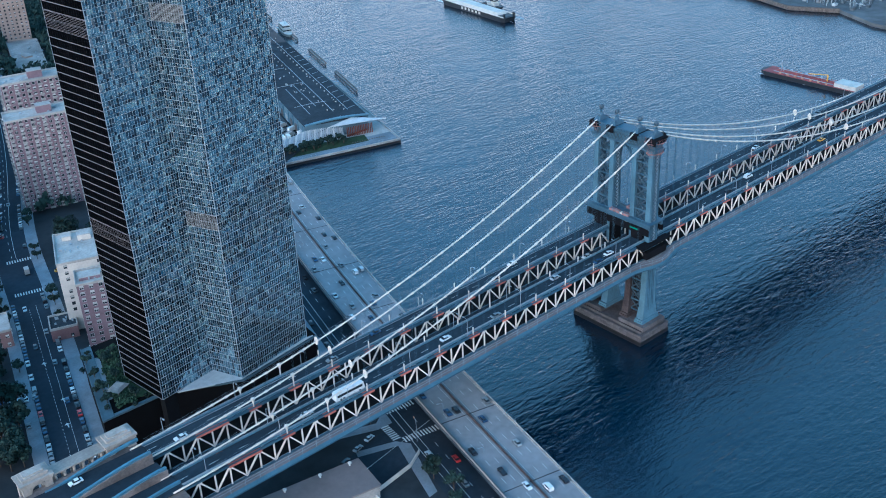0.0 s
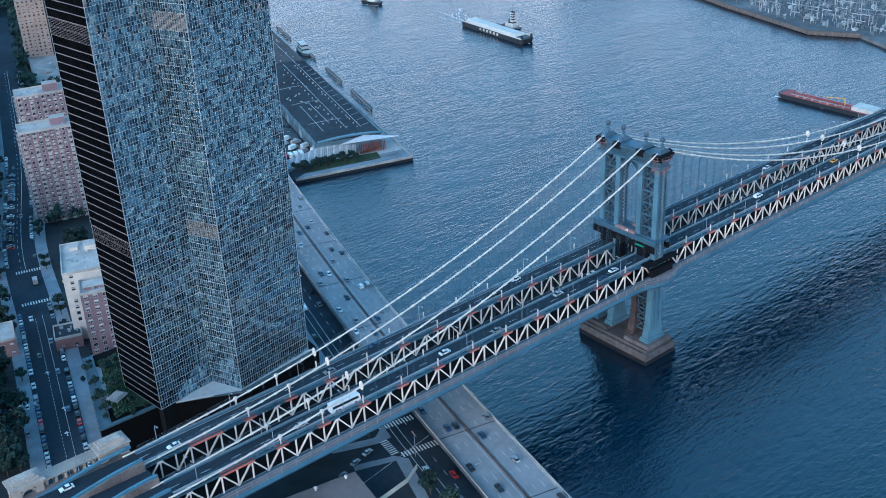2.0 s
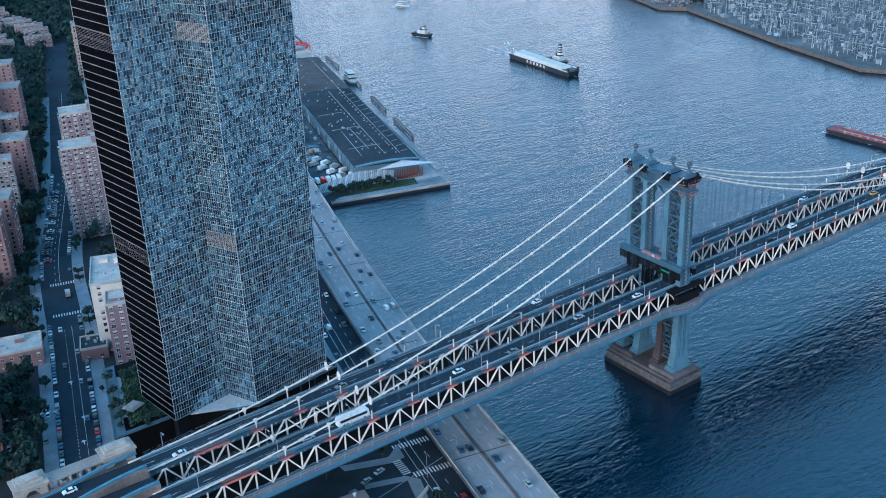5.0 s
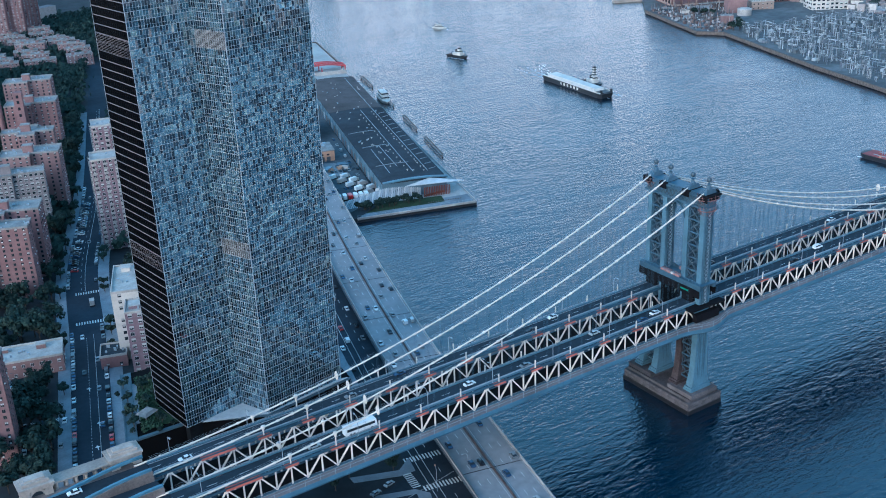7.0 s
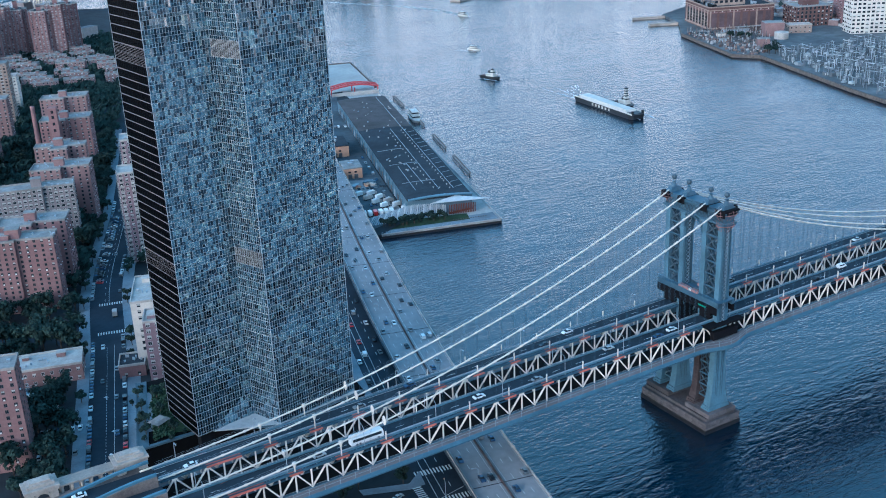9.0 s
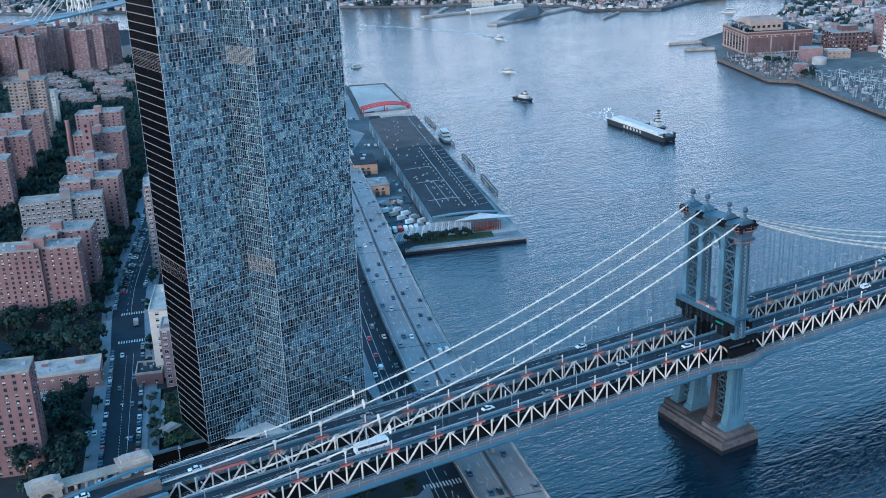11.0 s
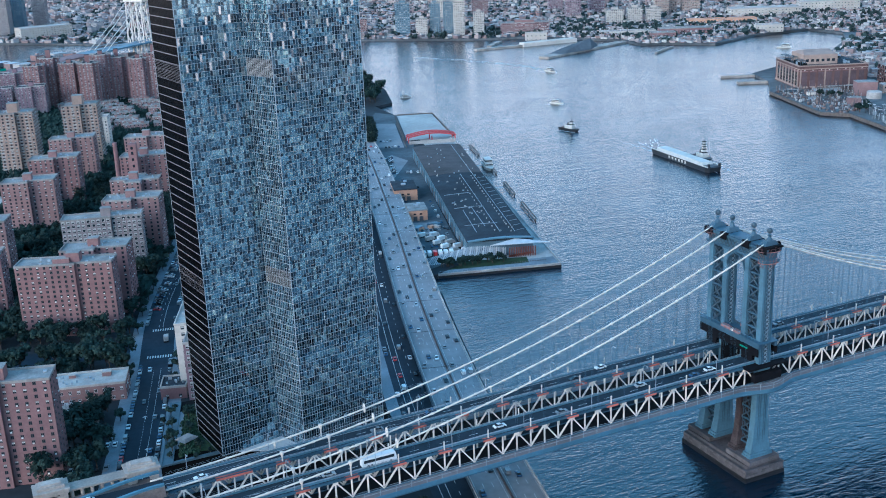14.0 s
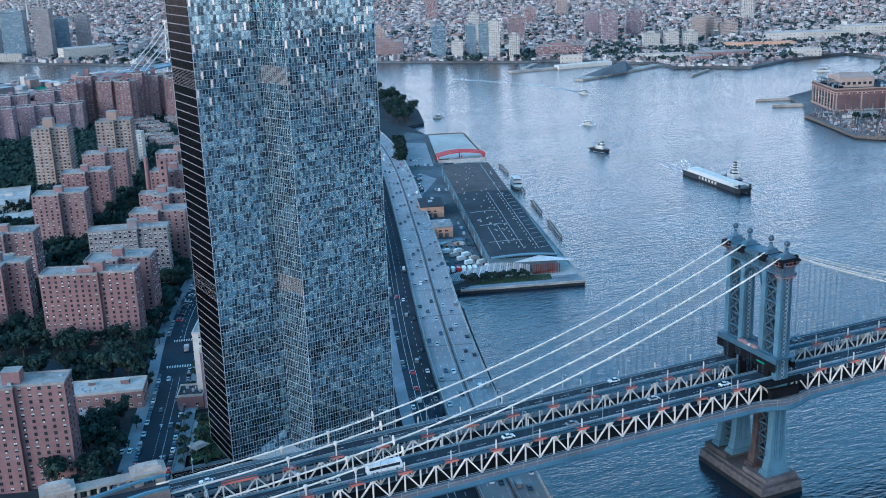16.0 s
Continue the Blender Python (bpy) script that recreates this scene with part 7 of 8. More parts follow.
# woods too far to count
woods = Geo()
for k in range(8200):
    x, y = rt.uniform(-330, 110), rt.uniform(300, 1130)
    if not clear(x, y, 2.5) or not inside(west_land, x, y) or not street_gap(FINE, x, y, 13) or not street_gap(HWY, x, y, 30) or not street_gap(FINE_CROSS, x, y, 11) or x > -71 + (y - 207) * 0.3:
        continue
    s = rt.uniform(2.8, 5.0)
    for _ in range(18):
        p = Vector((x + rt.gauss(0, s * 0.5), y + rt.gauss(0, s * 0.5), GROUND + s * rt.uniform(1.0, 2.2)))
        u = Vector((rt.gauss(0, 1), rt.gauss(0, 1), rt.gauss(0, 0.5))).normalized() * rt.uniform(0.9, 1.8)
        v = u.orthogonal().normalized() * rt.uniform(0.9, 1.8)
        woods.add([p - u - v, p + u - v * 0.6, p + u + v, p - u * 0.7 + v], [(0, 1, 2, 3)])
low = Geo()
for k in range(230):
    y = rt.uniform(74, 117)
    x = -211.7 + 0.27 * (y - 70) + 2.8 + rt.uniform(0, 8)
    s = rt.uniform(0.5, 1.3)
    for _ in range(10):
        p = Vector((x + rt.gauss(0, s * 0.5), y + rt.gauss(0, s * 0.5), 19.7 + s * rt.uniform(0.3, 1.3)))
        u = Vector((rt.gauss(0, 1), rt.gauss(0, 1), rt.gauss(0, 0.5))).normalized() * rt.uniform(0.25, 0.5)
        v = u.orthogonal().normalized() * rt.uniform(0.25, 0.5)
        low.add([p - u - v, p + u - v * 0.6, p + u + v, p - u * 0.7 + v], [(0, 1, 2, 3)])
solid("garden_planting", low, "shrub", "low mixed shrubs in the roof garden bed", "shrubs", kind="stuff")
for x, y in ((182, 850), (190, 862), (196, 872), (178, 868), (186, 884), (200, 890), (205, 905), (192, 905), (180, 895), (212, 925), (200, 930), (188, 925), (215, 950), (205, 960), (195, 950), (172, 850)):
    plant(x, y, GROUND, KINDS[4], 1.0, "large dark tree in the shore park", "shore park trees")
for k in range(26):
    t = k / 25
    plant(92 + 40 * t + rt.uniform(-3, 3), 628 + 110 * t + rt.uniform(-4, 4), GROUND)
solid("grove", SPARE, "leaf", "dark green park trees between the housing blocks", "trees", kind="stuff")
solid("far_woods", woods, "leaf", "distant park trees among low terraces", "trees", kind="stuff")

# ---- vehicles ----
MAT.update(car_white=mat("white car paint", (0.68, 0.68, 0.68), 0.3, 0, 0.04, 1), car_black=mat("black car paint", (0.02, 0.02, 0.024), 0.25, 0, 0.04, 1), car_grey=mat("grey car paint", (0.2, 0.21, 0.22), 0.3, 0.3, 0.04, 1),
           car_blue=mat("dark blue car paint", (0.03, 0.06, 0.12), 0.25, 0, 0.04, 1), car_red=mat("red car paint", (0.42, 0.03, 0.03), 0.3, 0, 0.04, 1), taxi=mat("yellow cab paint", (0.65, 0.32, 0.03), 0.3, 0, 0.04, 1), silver=mat("silver car paint", (0.45, 0.46, 0.47), 0.3, 0.4, 0.04, 1))

def side_loft(g, prof, w, mi=0, taper=0.0):
    """A body from a side outline of (x, z), w wide."""
    n = len(prof)
    left = [(x, -w / 2 + (taper if z > 0.9 else 0), z) for x, z in prof]
    right = [(x, w / 2 - (taper if z > 0.9 else 0), z) for x, z in prof]
    g.add(left + right, [tuple(range(n))[::-1][::-1], tuple(range(2 * n - 1, n - 1, -1))] + [(i, i + n, (i + 1) % n + n, (i + 1) % n) for i in range(n)], mi)

wheel = Geo().loft([[(0.32 * math.cos(a), y, 0.32 + 0.32 * math.sin(a)) for a in np.linspace(0, 2 * math.pi, 10, endpoint=False)] for y in (-0.11, 0.11)]).mesh("wheel", "tyre")
def car_meshes(paint, van=False):
    b, c = Geo(), Geo()
    if van:
        side_loft(b, [(-2.3, 0.3), (2.35, 0.3), (2.4, 0.8), (2.1, 1.05), (1.3, 1.1), (0.9, 1.85), (-2.25, 1.9), (-2.35, 1.0)], 1.9, 0, 0.1)
        c.box(-2.0, -0.96, 1.2, 0.9, 0.96, 1.7)
        c.add([(1.38, -0.75, 1.12), (1.38, 0.75, 1.12), (0.98, 0.7, 1.82), (0.98, -0.7, 1.82)], [(0, 1, 2, 3)])
    else:
        side_loft(b, [(-2.25, 0.3), (2.25, 0.3), (2.3, 0.62), (2.0, 0.82), (1.0, 0.92), (-1.75, 0.95), (-2.25, 0.85)], 1.8)
        b.box(-1.0, -0.66, 1.4, 0.32, 0.66, 1.46)
        side_loft(c, [(-1.7, 0.9), (1.05, 0.9), (0.35, 1.4), (-1.05, 1.42)], 1.62, 0, 0.12)
    return b.mesh("car", paint), c.mesh("cabin_glass", "glass")
CARS = {k: car_meshes(k) for k in ("car_white", "car_black", "car_grey", "car_blue", "car_red", "taxi", "silver")}
VANS = {k: car_meshes(k, True) for k in ("car_white", "car_black", "car_grey", "silver")}
NAMES = dict(car_white="white", car_black="black", car_grey="grey", car_blue="dark blue", car_red="red", taxi="yellow", silver="silver")
built = {}
def car(x, y, z, h, paint, van=False, where="on the road", pitch=0.0):
    far = y > 140
    m = Matrix.Translation((x, y, z - 0.22 * far)) @ Matrix.Rotation(h, 4, "Z") @ Matrix.Rotation(-pitch, 4, "Y")
    paint = paint if not van or paint in VANS else "car_grey"
    key = (paint, van, where, far)
    if key in built:
        return copy_thing(built[key], m)
    b, c = (VANS if van else CARS)[paint]
    root = tagged(part("van" if van else "car", b, None), f"{NAMES[paint]} {'van' if van else 'taxi cab' if paint == 'taxi' else 'saloon car'} {where}", "van" if van else "car", "cars " + where)
    part("cabin_glass", c, None, root)
    for wx in (-1.4, 1.42):
        for wy in (-0.85, 0.85):
            if not far:
                part("wheel", wheel, None, root, at=Matrix.Translation((wx, wy, 0)))
    root.matrix_basis = m
    built[key] = root
    return root
rc = random.Random(77)
def paint_of():
    return rc.choice(("car_white", "car_white", "car_black", "car_black", "car_grey", "silver", "car_blue", "car_black", "car_grey", "car_blue", "car_black", "car_grey", "car_red" if rc.random() < 0.25 else "silver"))
# highway
for d, way in ((-10.1, 0), (-6.6, 0), (-3.0, 0), (3.0, 1), (6.6, 1), (10.1, 1)):
    s = rc.uniform(6, 30)
    lane = along(offset(HWY, d), 1.0)
    k = int(s)
    while k < len(lane):
        x, y, h = lane[k]
        if -110 < y < 700:
            car(x, y, HZ + 0.02, h + (math.pi if way else 0), paint_of(), rc.random() < 0.12, "on the raised highway")
        k += int(rc.uniform(20, 56))
# slip street: parked rows and a few on the move
for d in (-7.3, 7.3):
    for x, y, h in along(offset(SLIP, d), 6.1):
        if 75 < y < 440 and not 212 < y < 264 and rc.random() < 0.8:
            car(x, y, GROUND + 0.03, h + (math.pi if d > 0 else 0), paint_of(), rc.random() < 0.15, "parked beside the street")
for d, y0, w in ((-3.6, 150, 0), (2.5, 205, 1), (-1.5, 330, 0), (3.0, 410, 1), (-4.2, 118, 0), (-3.8, 178, 0), (2.4, 168, 1)):
    q = min(along(offset(SLIP, d), 1.0), key=lambda p: abs(p[1] - y0))
    car(q[0], q[1], GROUND + 0.03, q[2] + math.pi * w, paint_of(), False, "driving on the street")
car(-168, 231, GROUND + 0.06, -0.27, "taxi", False, "at the street corner")
for x, y, h in along(offset(SLIP, 4.3), 3.1):
    if 275 < y < 400 and rc.random() < 0.6:
        car(x, y, GROUND + 0.03, h + 1.2, paint_of(), False, "parked at an angle")
# street below the highway and small lots
for d, p in ((-2, 0.12), (-6, 0.12), (1.6, 0.12), (5.4, 0.4)):
    for x, y, h in along(offset(SOUTH, d), 7):
        if -60 < y < 330 and not -8 < y < 20 and rc.random() < p:
            car(x, y, GROUND + 0.03, h, paint_of(), rc.random() < 0.2, "below the raised highway")
for x, y in ((-137, 9), (-144, 7), (-152, 4)):
    car(x, y, GROUND + 0.06, 0.25, paint_of(), False, "waiting under the bridge")
for k in range(12):
    car(-256 + 3.1 * k, 140 - 0.9 * k, GROUND + 0.03, 1.3, paint_of(), False, "parked in the yard")
for k in range(7):
    car(-252 + 3.4 * k, 118 - 1.0 * k, GROUND + 0.03, 1.3, paint_of(), False, "parked in the yard")
for x0, y0, n in ((36, 420, 9), (30, 452, 8), (58, 470, 9), (70, 520, 9), (84, 560, 8)):
    for k in range(n):
        if rc.random() < 0.85:
            car(x0 + 0.9 * k, y0 + 2.9 * k, GROUND + 0.3, rc.choice((0.3, -2.84)), paint_of(), rc.random() < 0.2, "parked in the pier yard")
# pier yard
for row, (x0, y0, n, p) in enumerate(((20, 352, 9, 0.8), (2, 318, 7, 0.8), (56, 470, 6, 0.6), (72, 520, 7, 0.7), (20, 420, 5, 0.8), (86, 580, 6, 0.7), (104, 622, 6, 0.7), (110, 650, 5, 0.6))):
    for k in range(n):
        if rc.random() < p:
            car(x0 + 2.9 * k, y0 - 0.9 * k, GROUND + 0.06, 1.3, paint_of(), rc.random() < 0.25, "parked in the pier yard")
for k in range(9):
    q = shed_at(0.08 + 0.05 * k, -0.12)
    car(q[0], q[1], GROUND + 0.06, 1.27, paint_of(), rc.random() < 0.3, "parked along the pier shed")
def truck(x, y, z, h, key, where, s=1.0):
    root = tagged(part("box_truck", Geo().box(-3.6 * s, -1.2, 0.9, 1.6 * s, 1.2, 3.5), key, None, at=spot(x, y, z, h)), f"pale box truck {where}", "truck", "trucks " + where)
    c = Geo()
    side_loft(c, [(1.8, 0.5), (3.7, 0.5), (3.75, 1.4), (3.3, 2.5), (1.8, 2.6)], 2.1)
    part("cab", c, "roof_white", root)
    part("windscreen", Geo().add([(3.8, -0.9, 1.45), (3.8, 0.9, 1.45), (3.38, 0.9, 2.4), (3.38, -0.9, 2.4)], [(0, 1, 2, 3)]), "glass", root)
    part("chassis", Geo().box(-3.6 * s, -0.9, 0.5, 3.6, 0.9, 0.9), "tyre", root)
    for wx in (-2.4, 2.7):
        for wy in (-1.0, 1.0):
            part("wheel", wheel, None, root, at=Matrix.Translation((wx, wy, 0)) @ Matrix.Scale(1.5, 4))
for k in range(11):
    truck(14 + 0.5 * k + (k % 2) * 7, 338 - 5.2 * k + (k % 2) * 2, GROUND + 0.05, 0.2, ("unit", "frame_white", "roof_white")[k % 3], "in the pier yard")
for k in range(7):
    truck(-6 + 3.4 * k, 300 - 1.1 * k, GROUND + 0.05, 1.3, ("unit", "car_red")[k % 4 == 3], "in the pier yard")
truck(-181, 240, GROUND + 0.06, SL, "roof_white", "at the crossing", 0.8)
q = min(along(offset(HWY, 3.0), 1.0), key=lambda p: abs(p[1] - 52))
truck(q[0], q[1], HZ + 0.02, q[2], "roof_white", "on the raised highway", 0.8)
# on the bridge
for x, y, p, van, up in ((-212, 8, "car_white", 0, 1), (-175, -11.4, "silver", 0, 1), (-112, -10.2, "car_white", 0, 1), (-52, -8.6, "silver", 0, 1), (79, -8.2, "car_white", 1, 1), (-88, -12, "car_grey", 0, 1), (-128, 11.8, "car_blue", 0, 1), (-56, 12.2, "car_white", 0, 1), (-22, -10.6, "car_white", 0, 1), (30, 10, "car_grey", 0, 1), (60, -11, "car_black", 0, 1), (110, 9, "car_white", 0, 1), (140, -9, "taxi", 0, 1), (-70, 8.6, "car_black", 0, 1), (-163, 1, "taxi", 0, 0), (-20, 3.4, "car_white", 0, 0), (60, 0, "car_grey", 0, 0), (-100, -3, "car_black", 0, 0), (-30, -12, "car_blue", 0, 1), (170, 12, "car_grey", 0, 1), (-150, 9, "car_grey", 0, 1)):
    car(x, y, top_z(x) + (1.02 if up else -DEPTH + 0.62), 0 if y < 0 else math.pi, p, bool(van), "crossing the bridge", 0.013)
car(-247, 11.5, 44.8, math.pi, "car_white", False, "leaving the bridge")
coach = Geo()
side_loft(coach, [(-6, 0.4), (6, 0.4), (6.1, 1.6), (5.7, 3.3), (-5.9, 3.4), (-6, 1.0)], 2.5)
co = tagged(part("coach", coach, "car_white", None, at=Matrix.Translation((-158, -12.0, top_z(-158) + 1.02))), "long white coach crossing the bridge", "coach")
for s in (-1, 1):
    part("side_window", Geo().box(-5.4, s * 1.26 - 0.02, 1.7, 5.2, s * 1.26 + 0.02, 2.7), "glass", co)
part("windscreen", Geo().box(5.9, -1.1, 1.4, 6.12, 1.1, 2.9), "glass", co)
for wx in (-4, -2.8, 4):
    for wy in (-1.1, 1.1):
        part("wheel", wheel, None, co, at=Matrix.Translation((wx, wy, 0)) @ Matrix.Scale(1.5, 4))
# street lamps
def lamp_post(x, y, z, h, tall=8.5, amber=False):
    g = Geo().turned([(0.12, 0), (0.1, tall * 0.8), (0.07, tall)], n=6)
    root = tagged(part("street_lamp", g, "steel", None, at=spot(x, y, z, h)), "slim grey street lamp with a curved arm", "street lamp", "street lamps")
    part("arm", Geo().tube([(0, 0, tall * 0.9), (0.7, 0, tall + 0.4), (2.0, 0, tall + 0.5)], 0.07, 6), "steel", root)
    part("lamp_head", Geo().box(1.8, -0.2, tall + 0.35, 2.7, 0.2, tall + 0.6), "orange_wall" if amber else "steel", root)
for x, y, h in along(offset(SOUTH, -13.4), 32):
    if -40 < y < 260:
        lamp_post(x, y, GROUND, h + 1.57)
lamp_post(-124.5, -5, GROUND, 1.2, 9.5, True)
for x in np.arange(-215, 330, 27.6):
    for y, h in ((-14.2, math.pi / 2), (14.2, -math.pi / 2), (-6.5, -math.pi / 2)):
        lamp_post(x, y, top_z(x) + 0.8, h, 7.0)
for x, y, h in along(offset(HWY, -12.5), 34):
    if -60 < y < 400:
        part("fence_post", Geo().box(-0.15, -0.15, 0.9, 0.15, 0.15, 1.7), "steel", hw, at=spot(x, y, HZ, h))

# ---- boats ----
MAT.update(hull_black=mat("black hull", (0.02, 0.022, 0.026), 0.5, 0, 0.2, 0.2), hull_red=mat("red deck paint", (0.25, 0.055, 0.05), 0.7, 0, 0.25, 0.15), deck_white=mat("white deck paint", (0.52, 0.49, 0.44), 0.6, 0, 0.12, 0.2))
def hull(L, B, H, bow=0.25):
    return [(-L / 2, -B / 2), (L / 2 - L * bow, -B / 2), (L / 2 - L * bow * 0.35, -B * 0.32), (L / 2, 0), (L / 2 - L * bow * 0.35, B * 0.32), (L / 2 - L * bow, B / 2), (-L / 2, B / 2)]
def tug(x, y, h, label, s=1.0, stripes=False):
    root = thing("tugboat", label, "boat", Matrix.Translation((x, y, 0)) @ Matrix.Rotation(h, 4, "Z") @ Matrix.Scale(s, 4))
    part("hull", Geo().loft([[(px0 * k, py0 * k, z) for px0, py0 in hull(26, 8.5, 3)] for k, z in ((0.88, -0.8), (1, 2.4))]), "hull_black", root)
    part("deckhouse", Geo().box(-5, -2.8, 2.4, 5.5, 2.8, 5.2), "deck_white", root)
    part("wheelhouse", Geo().box(0.2, -2.0, 5.2, 4.6, 2.0, 8.0), "deck_white", root)
    part("window_band", Geo().box(0.1, -2.05, 6.3, 4.7, 2.05, 7.3), "glass", root)
    for k in range(4 if stripes else 1):
        part("upper_bridge", Geo().box(1.0, -1.5, 8.0 + 2.2 * k, 3.8, 1.5, 9.0 + 2.2 * k), "deck_white", root)
        part("upper_bridge", Geo().box(1.2, -1.3, 9.0 + 2.2 * k, 3.6, 1.3, 10.2 + 2.2 * k), "hull_black", root)
    part("mast", Geo().turned([(0.15, 0), (0.08, 9)], 2.2, 0, 10 + (6.6 if stripes else 0), 6), "hull_black", root)
    part("mast_spar", Geo().beam((2.2, -1.6, 13 + (6.6 if stripes else 0)), (2.2, 1.6, 13 + (6.6 if stripes else 0)), 0.12, 0.12), "hull_black", root)
    part("after_deck", Geo().box(-11.5, -3.4, 2.4, -5.2, 3.4, 2.7), "rust", root)
    part("winch", Geo().turned([(0.9, 0), (0.9, 1.1), (0.4, 1.3)], -7.5, 0, 2.7, 8), "steel", root)
    part("funnel", Geo().turned([(0.9, 0), (0.8, 3.4)], -2.6, 0, 5.2, 8), "hull_black", root)
    part("fender", Geo().tube([(-13, -4.2, 2.2), (6, -4.3, 2.2), (11, -2.8, 2.3), (13.1, 0, 2.4), (11, 2.8, 2.3), (6, 4.3, 2.2), (-13, 4.2, 2.2)], 0.35, 6), "tyre", root)
    return root
tug(297, 603, radians(-75), "black tugboat with a white wheelhouse under way", 0.95)
tug(324, 428, radians(-93), "striped push tug with a tall wheelhouse beside the barge", 1.0, True)
bx, by, bh = 306, 427, radians(-94.5)
bg = thing("covered_barge", "long dark barge with a pale covered deck", "barge", spot(bx, by, 0, bh))
part("hull", Geo().loft([[(x * k, y * k, z) for x, y in [(-44, -7.5), (40, -7.5), (44, -5.5), (44, 5.5), (40, 7.5), (-44, 7.5)]] for k, z in ((0.96, -1), (1, 4.2))]), "hull_black", bg)
part("deck_cover", Geo().loft([[(-40, -5.2, 4.2), (33, -5.2, 4.2), (33, 5.2, 4.2), (-40, 5.2, 4.2)], [(-39, -4.6, 6.4), (32, -4.6, 6.4), (32, 4.6, 6.4), (-39, 4.6, 6.4)]]), "deck_white", bg)
part("coaming", Geo().box(-43.5, -7.3, 4.2, 43, -6.9, 5.0).box(-43.5, 6.9, 4.2, 43, 7.3, 5.0), "deck_white", bg)
for k in range(6):
    part("side_marking", Geo().box(-16 + 5 * k, -7.62, 1.4, -13.6 + 5 * k, -7.5, 3.6), "deck_white", bg, "pale unreadable hull lettering bar")
    part("side_marking", Geo().box(-16 + 5 * k, 7.5, 1.4, -13.6 + 5 * k, 7.62, 3.6), "deck_white", bg, "pale unreadable hull lettering bar")
part("bow_ramp", Geo().box(34, -5.6, 4.2, 42, 5.6, 4.6).box(41, -6, 4.2, 42.5, -4.5, 7.2).box(41, 4.5, 4.2, 42.5, 6, 7.2), "hull_black", bg)
rbg = thing("deck_barge", "red-decked barge with pipes and a pale stern house", "barge", spot(335, 113, 0, radians(91.5)))
part("hull", Geo().loft([[(x * k, y * k, z) for x, y in [(-38, -7), (34, -7), (38, -4.5), (38, 4.5), (34, 7), (-38, 7)]] for k, z in ((0.96, -1), (1, 3.0))]), "hull_black", rbg)
part("deck", Geo().box(-36, -6.4, 3.0, 35, 6.4, 3.25), "hull_red", rbg)
part("stern_house", Geo().box(-36, -5.5, 3.25, -20, 5.5, 6.0), "deck_white", rbg)
part("stern_marking", Geo().box(-30, -5.6, 3.9, -25, -5.5, 5.2), "hull_black", rbg, "dark unreadable lettering bar")
for y in (-3.5, -1.2, 1.2, 3.5):
    part("pipe", Geo().tube([(-18, y, 3.7), (28, y, 3.7)], 0.28, 6), "hull_red" if abs(y) < 2 else "steel", rbg)
for k in range(14):
    part("hatch", Geo().turned([(0.9, 0), (0.9, 0.9), (0.3, 1.1)], -14 + 3 * k, 5 * (-1) ** k, 3.2, 8), "steel" if k % 2 else "orange_wall", rbg)
part("crane", Geo().beam((-12, 0, 3.2), (-12, 0, 8.5), 0.7, 0.7).beam((-12, 0, 8.3), (2, 1, 6.5), 0.5, 0.5), "taxi", rbg, "yellow hose crane")
part("mast", Geo().beam((24, 0, 3.2), (24, 0, 11), 0.4, 0.4).beam((22, 0, 3.2), (24, 0, 9), 0.25, 0.25), "steel", rbg)
def launch(x, y, h, label, s=1.0, decks=2):
    root = thing("ferry_boat", label, "boat", Matrix.Translation((x, y, 0)) @ Matrix.Rotation(h, 4, "Z") @ Matrix.Scale(s, 4))
    part("hull", Geo().loft([[(px0 * k, py0 * k, z) for px0, py0 in hull(24, 7, 3, 0.35)] for k, z in ((0.85, -0.6), (1, 2.0))]), "deck_white", root)
    for k in range(decks):
        part("cabin", Geo().box(-9 + k, -2.8 + 0.3 * k, 2.0 + 2.4 * k, 5 - 2 * k, 2.8 - 0.3 * k, 4.2 + 2.4 * k), "deck_white", root)
        part("window_band", Geo().box(-8.6 + k, -2.86 + 0.3 * k, 2.8 + 2.4 * k, 5.06 - 2 * k, 2.86 - 0.3 * k, 3.7 + 2.4 * k), "glass", root)
    part("mast", Geo().turned([(0.1, 0), (0.05, 4)], 0, 0, 2 + 2.4 * decks, 6), "steel", root)
launch(365, 740, radians(-60), "white cabin cruiser under way", 0.72)
launch(485, 955, radians(-80), "small white ferry under way", 0.85)
launch(153, 506, radians(-108), "white excursion boat moored at the pier", 1.2)
launch(880, 938, radians(150), "white ferry crossing the basin", 0.95)
launch(240, 887, radians(0), "small white floating cabin by the shore park", 0.6)
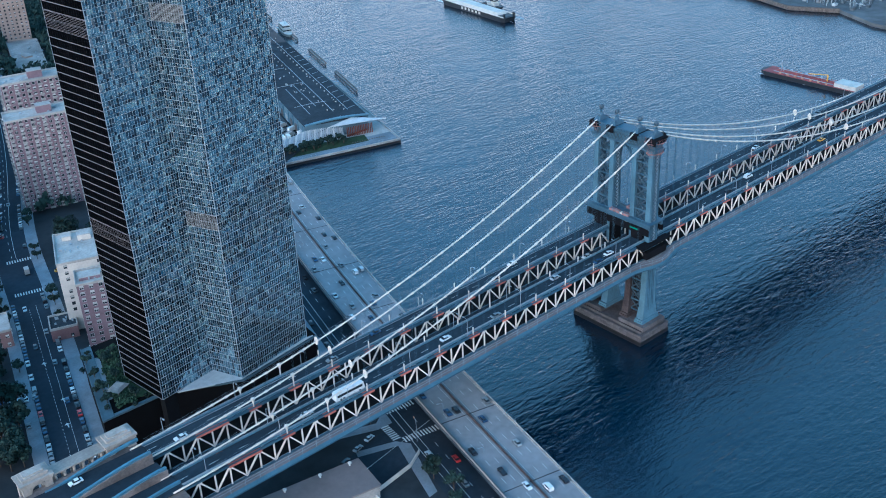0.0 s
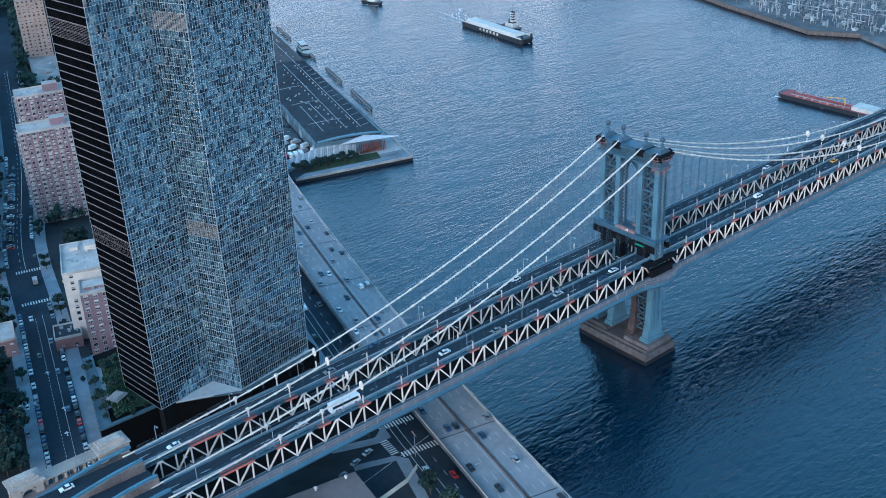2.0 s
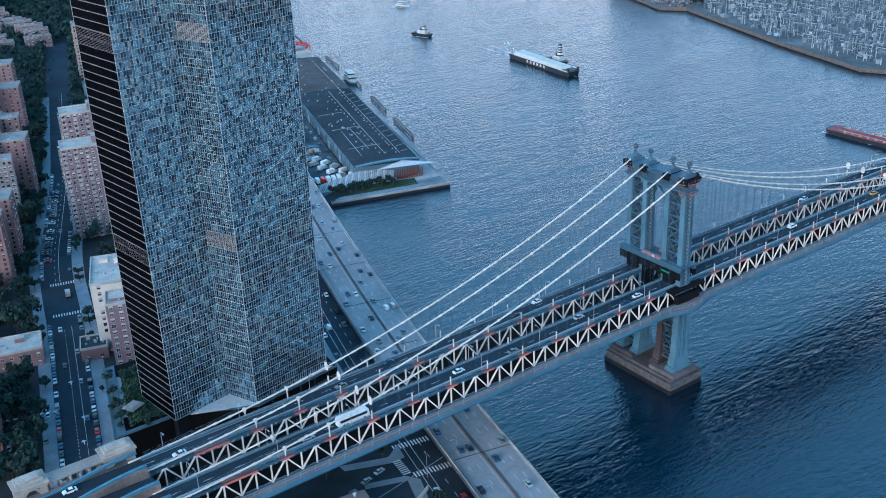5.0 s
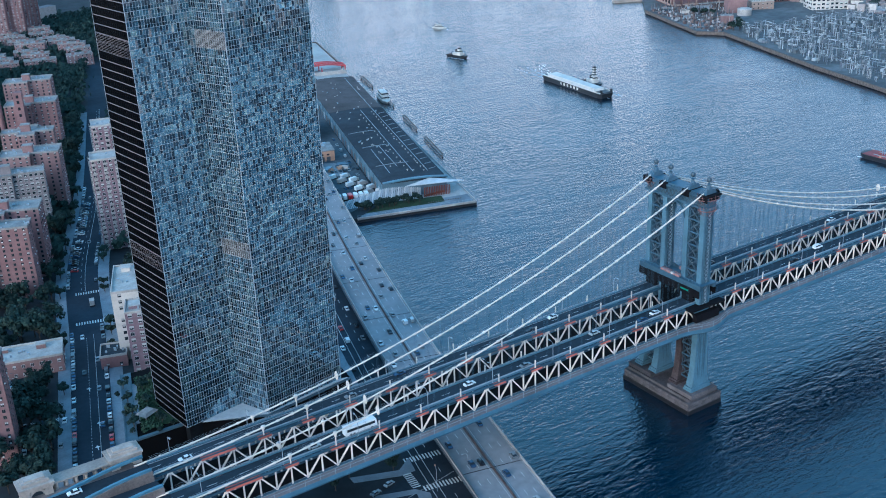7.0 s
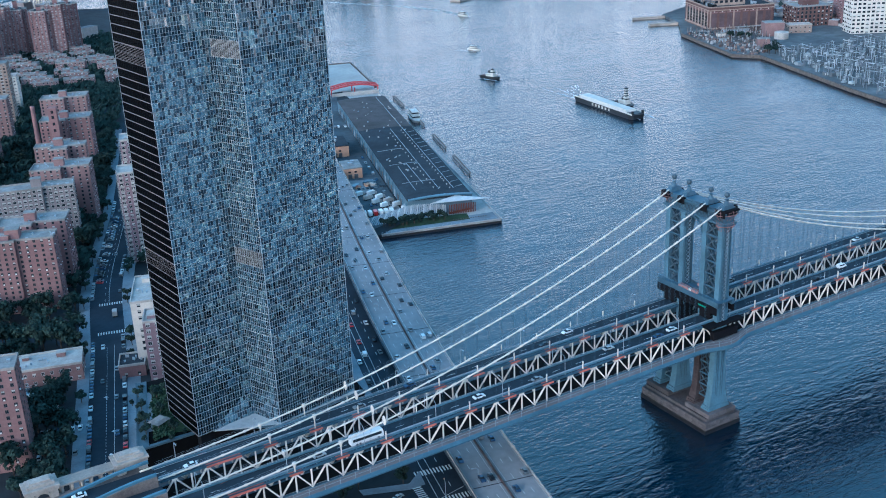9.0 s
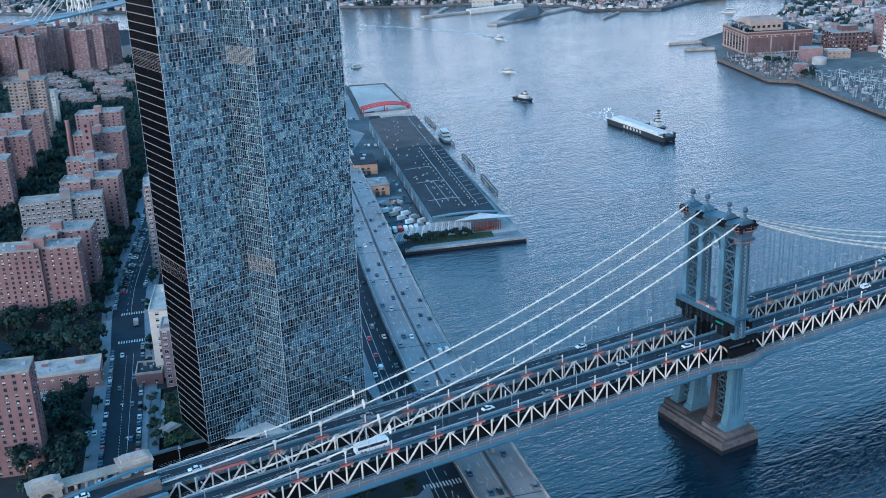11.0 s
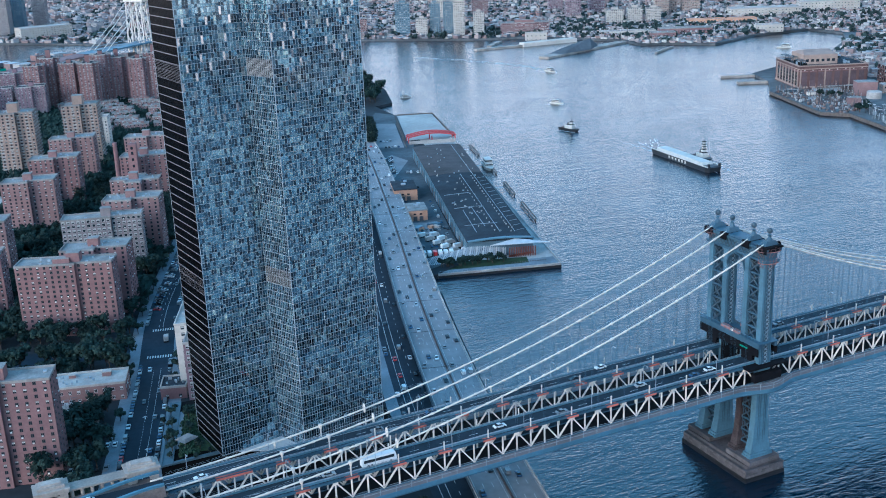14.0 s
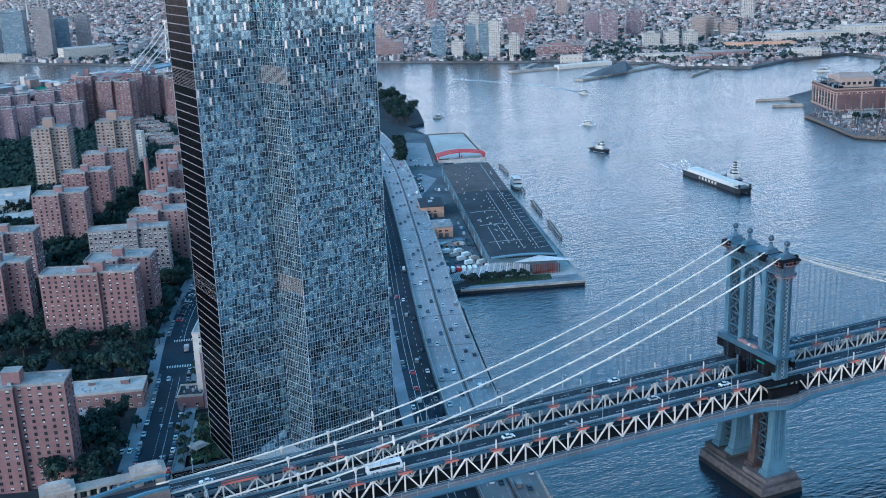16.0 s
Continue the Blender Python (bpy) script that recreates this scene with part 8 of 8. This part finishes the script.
# wakes
wk = Geo()
def wake(x, y, h, length, w0, w1, n=26, seed=1, thick=1.0):
    r = random.Random(seed)
    for k in range(n):
        t = k / n
        d = length * t
        for s in (-1, 1):
            w = w0 + (w1 - w0) * t
            cx, cy = x - math.cos(h) * d - math.sin(h) * s * w * r.uniform(0.7, 1.1), y - math.sin(h) * d + math.cos(h) * s * w * r.uniform(0.7, 1.1)
            a, b = r.uniform(1.0, 3.0) * (1.3 - t), thick * r.uniform(0.15, 0.5) * (1.2 - t)
            c, q = math.cos(h + s * 0.08), math.sin(h + s * 0.08)
            wk.add([(cx + u * c - v * q, cy + u * q + v * c, 0.05) for u, v in ((-a, -b), (a, -b * 0.6), (a * 0.9, b), (-a * 0.8, b * 0.7))], [(0, 1, 2, 3)])
wake(306 + 3, 427 - 44, bh, 86, 7.9, 8.6, 44, 1)
wake(310, 470, bh, 60, 2.5, 7, 30, 2)
wake(297, 592, radians(-75), 24, 3.6, 4.4, 14, 3)
wake(485, 944, radians(-80), 40, 1.0, 2.5, 26, 4, 1.2)
wake(335.5, 151, radians(91.5), 76, 7.2, 7.8, 30, 5)
wake(365, 730, radians(-60), 30, 2.5, 4, 16, 6, 1.0)
def streaks(path, w0, w1, count, seed, long=9.0):
    """Long thin streaks of broken water strewn about a curved track, thinning out with age."""
    r = random.Random(seed)
    pts = smooth_path(path, 10)
    for _ in range(count):
        t = r.random() ** 1.4 * 0.98
        k = t * (len(pts) - 1)
        i, q = int(k), k - int(k)
        (ax, ay), (bx, by) = pts[i], pts[i + 1]
        h = math.atan2(by - ay, bx - ax)
        d = r.gauss(0, 0.5) * (w0 + (w1 - w0) * t)
        x, y = ax + (bx - ax) * q - math.sin(h) * d, ay + (by - ay) * q + math.cos(h) * d
        a, b = long * r.uniform(0.3, 1.0), r.uniform(0.12, 0.4) * (1.15 - 0.6 * t)
        h += r.gauss(0, 0.05)
        c, n = math.cos(h), math.sin(h)
        old.add([(x + u * c - v * n, y + u * n + v * c, 0.06) for u, v in ((-a, 0), (0, -b), (a, 0), (0, b))], [(0, 1, 2, 3)])
old = Geo()
streaks([(486, 962), (482, 1036), (452, 1121), (403, 1218)], 2.0, 9, 420, 21, 8)
streaks([(311, 474), (322, 492), (340, 520)], 4, 9, 46, 22, 6)
MAT["stale_foam"] = mat("stale foam", (0.82, 0.82, 0.8), 0.8, 0, 0.3, 0.3, island=0.4)
solid("wake_streaks", old, "stale_foam", "pale streaks of broken water behind moving boats", "wake", kind="stuff")
solid("wake_foam", wk, "foam", "thin white wake foam beside moving boats", "wake", kind="stuff")
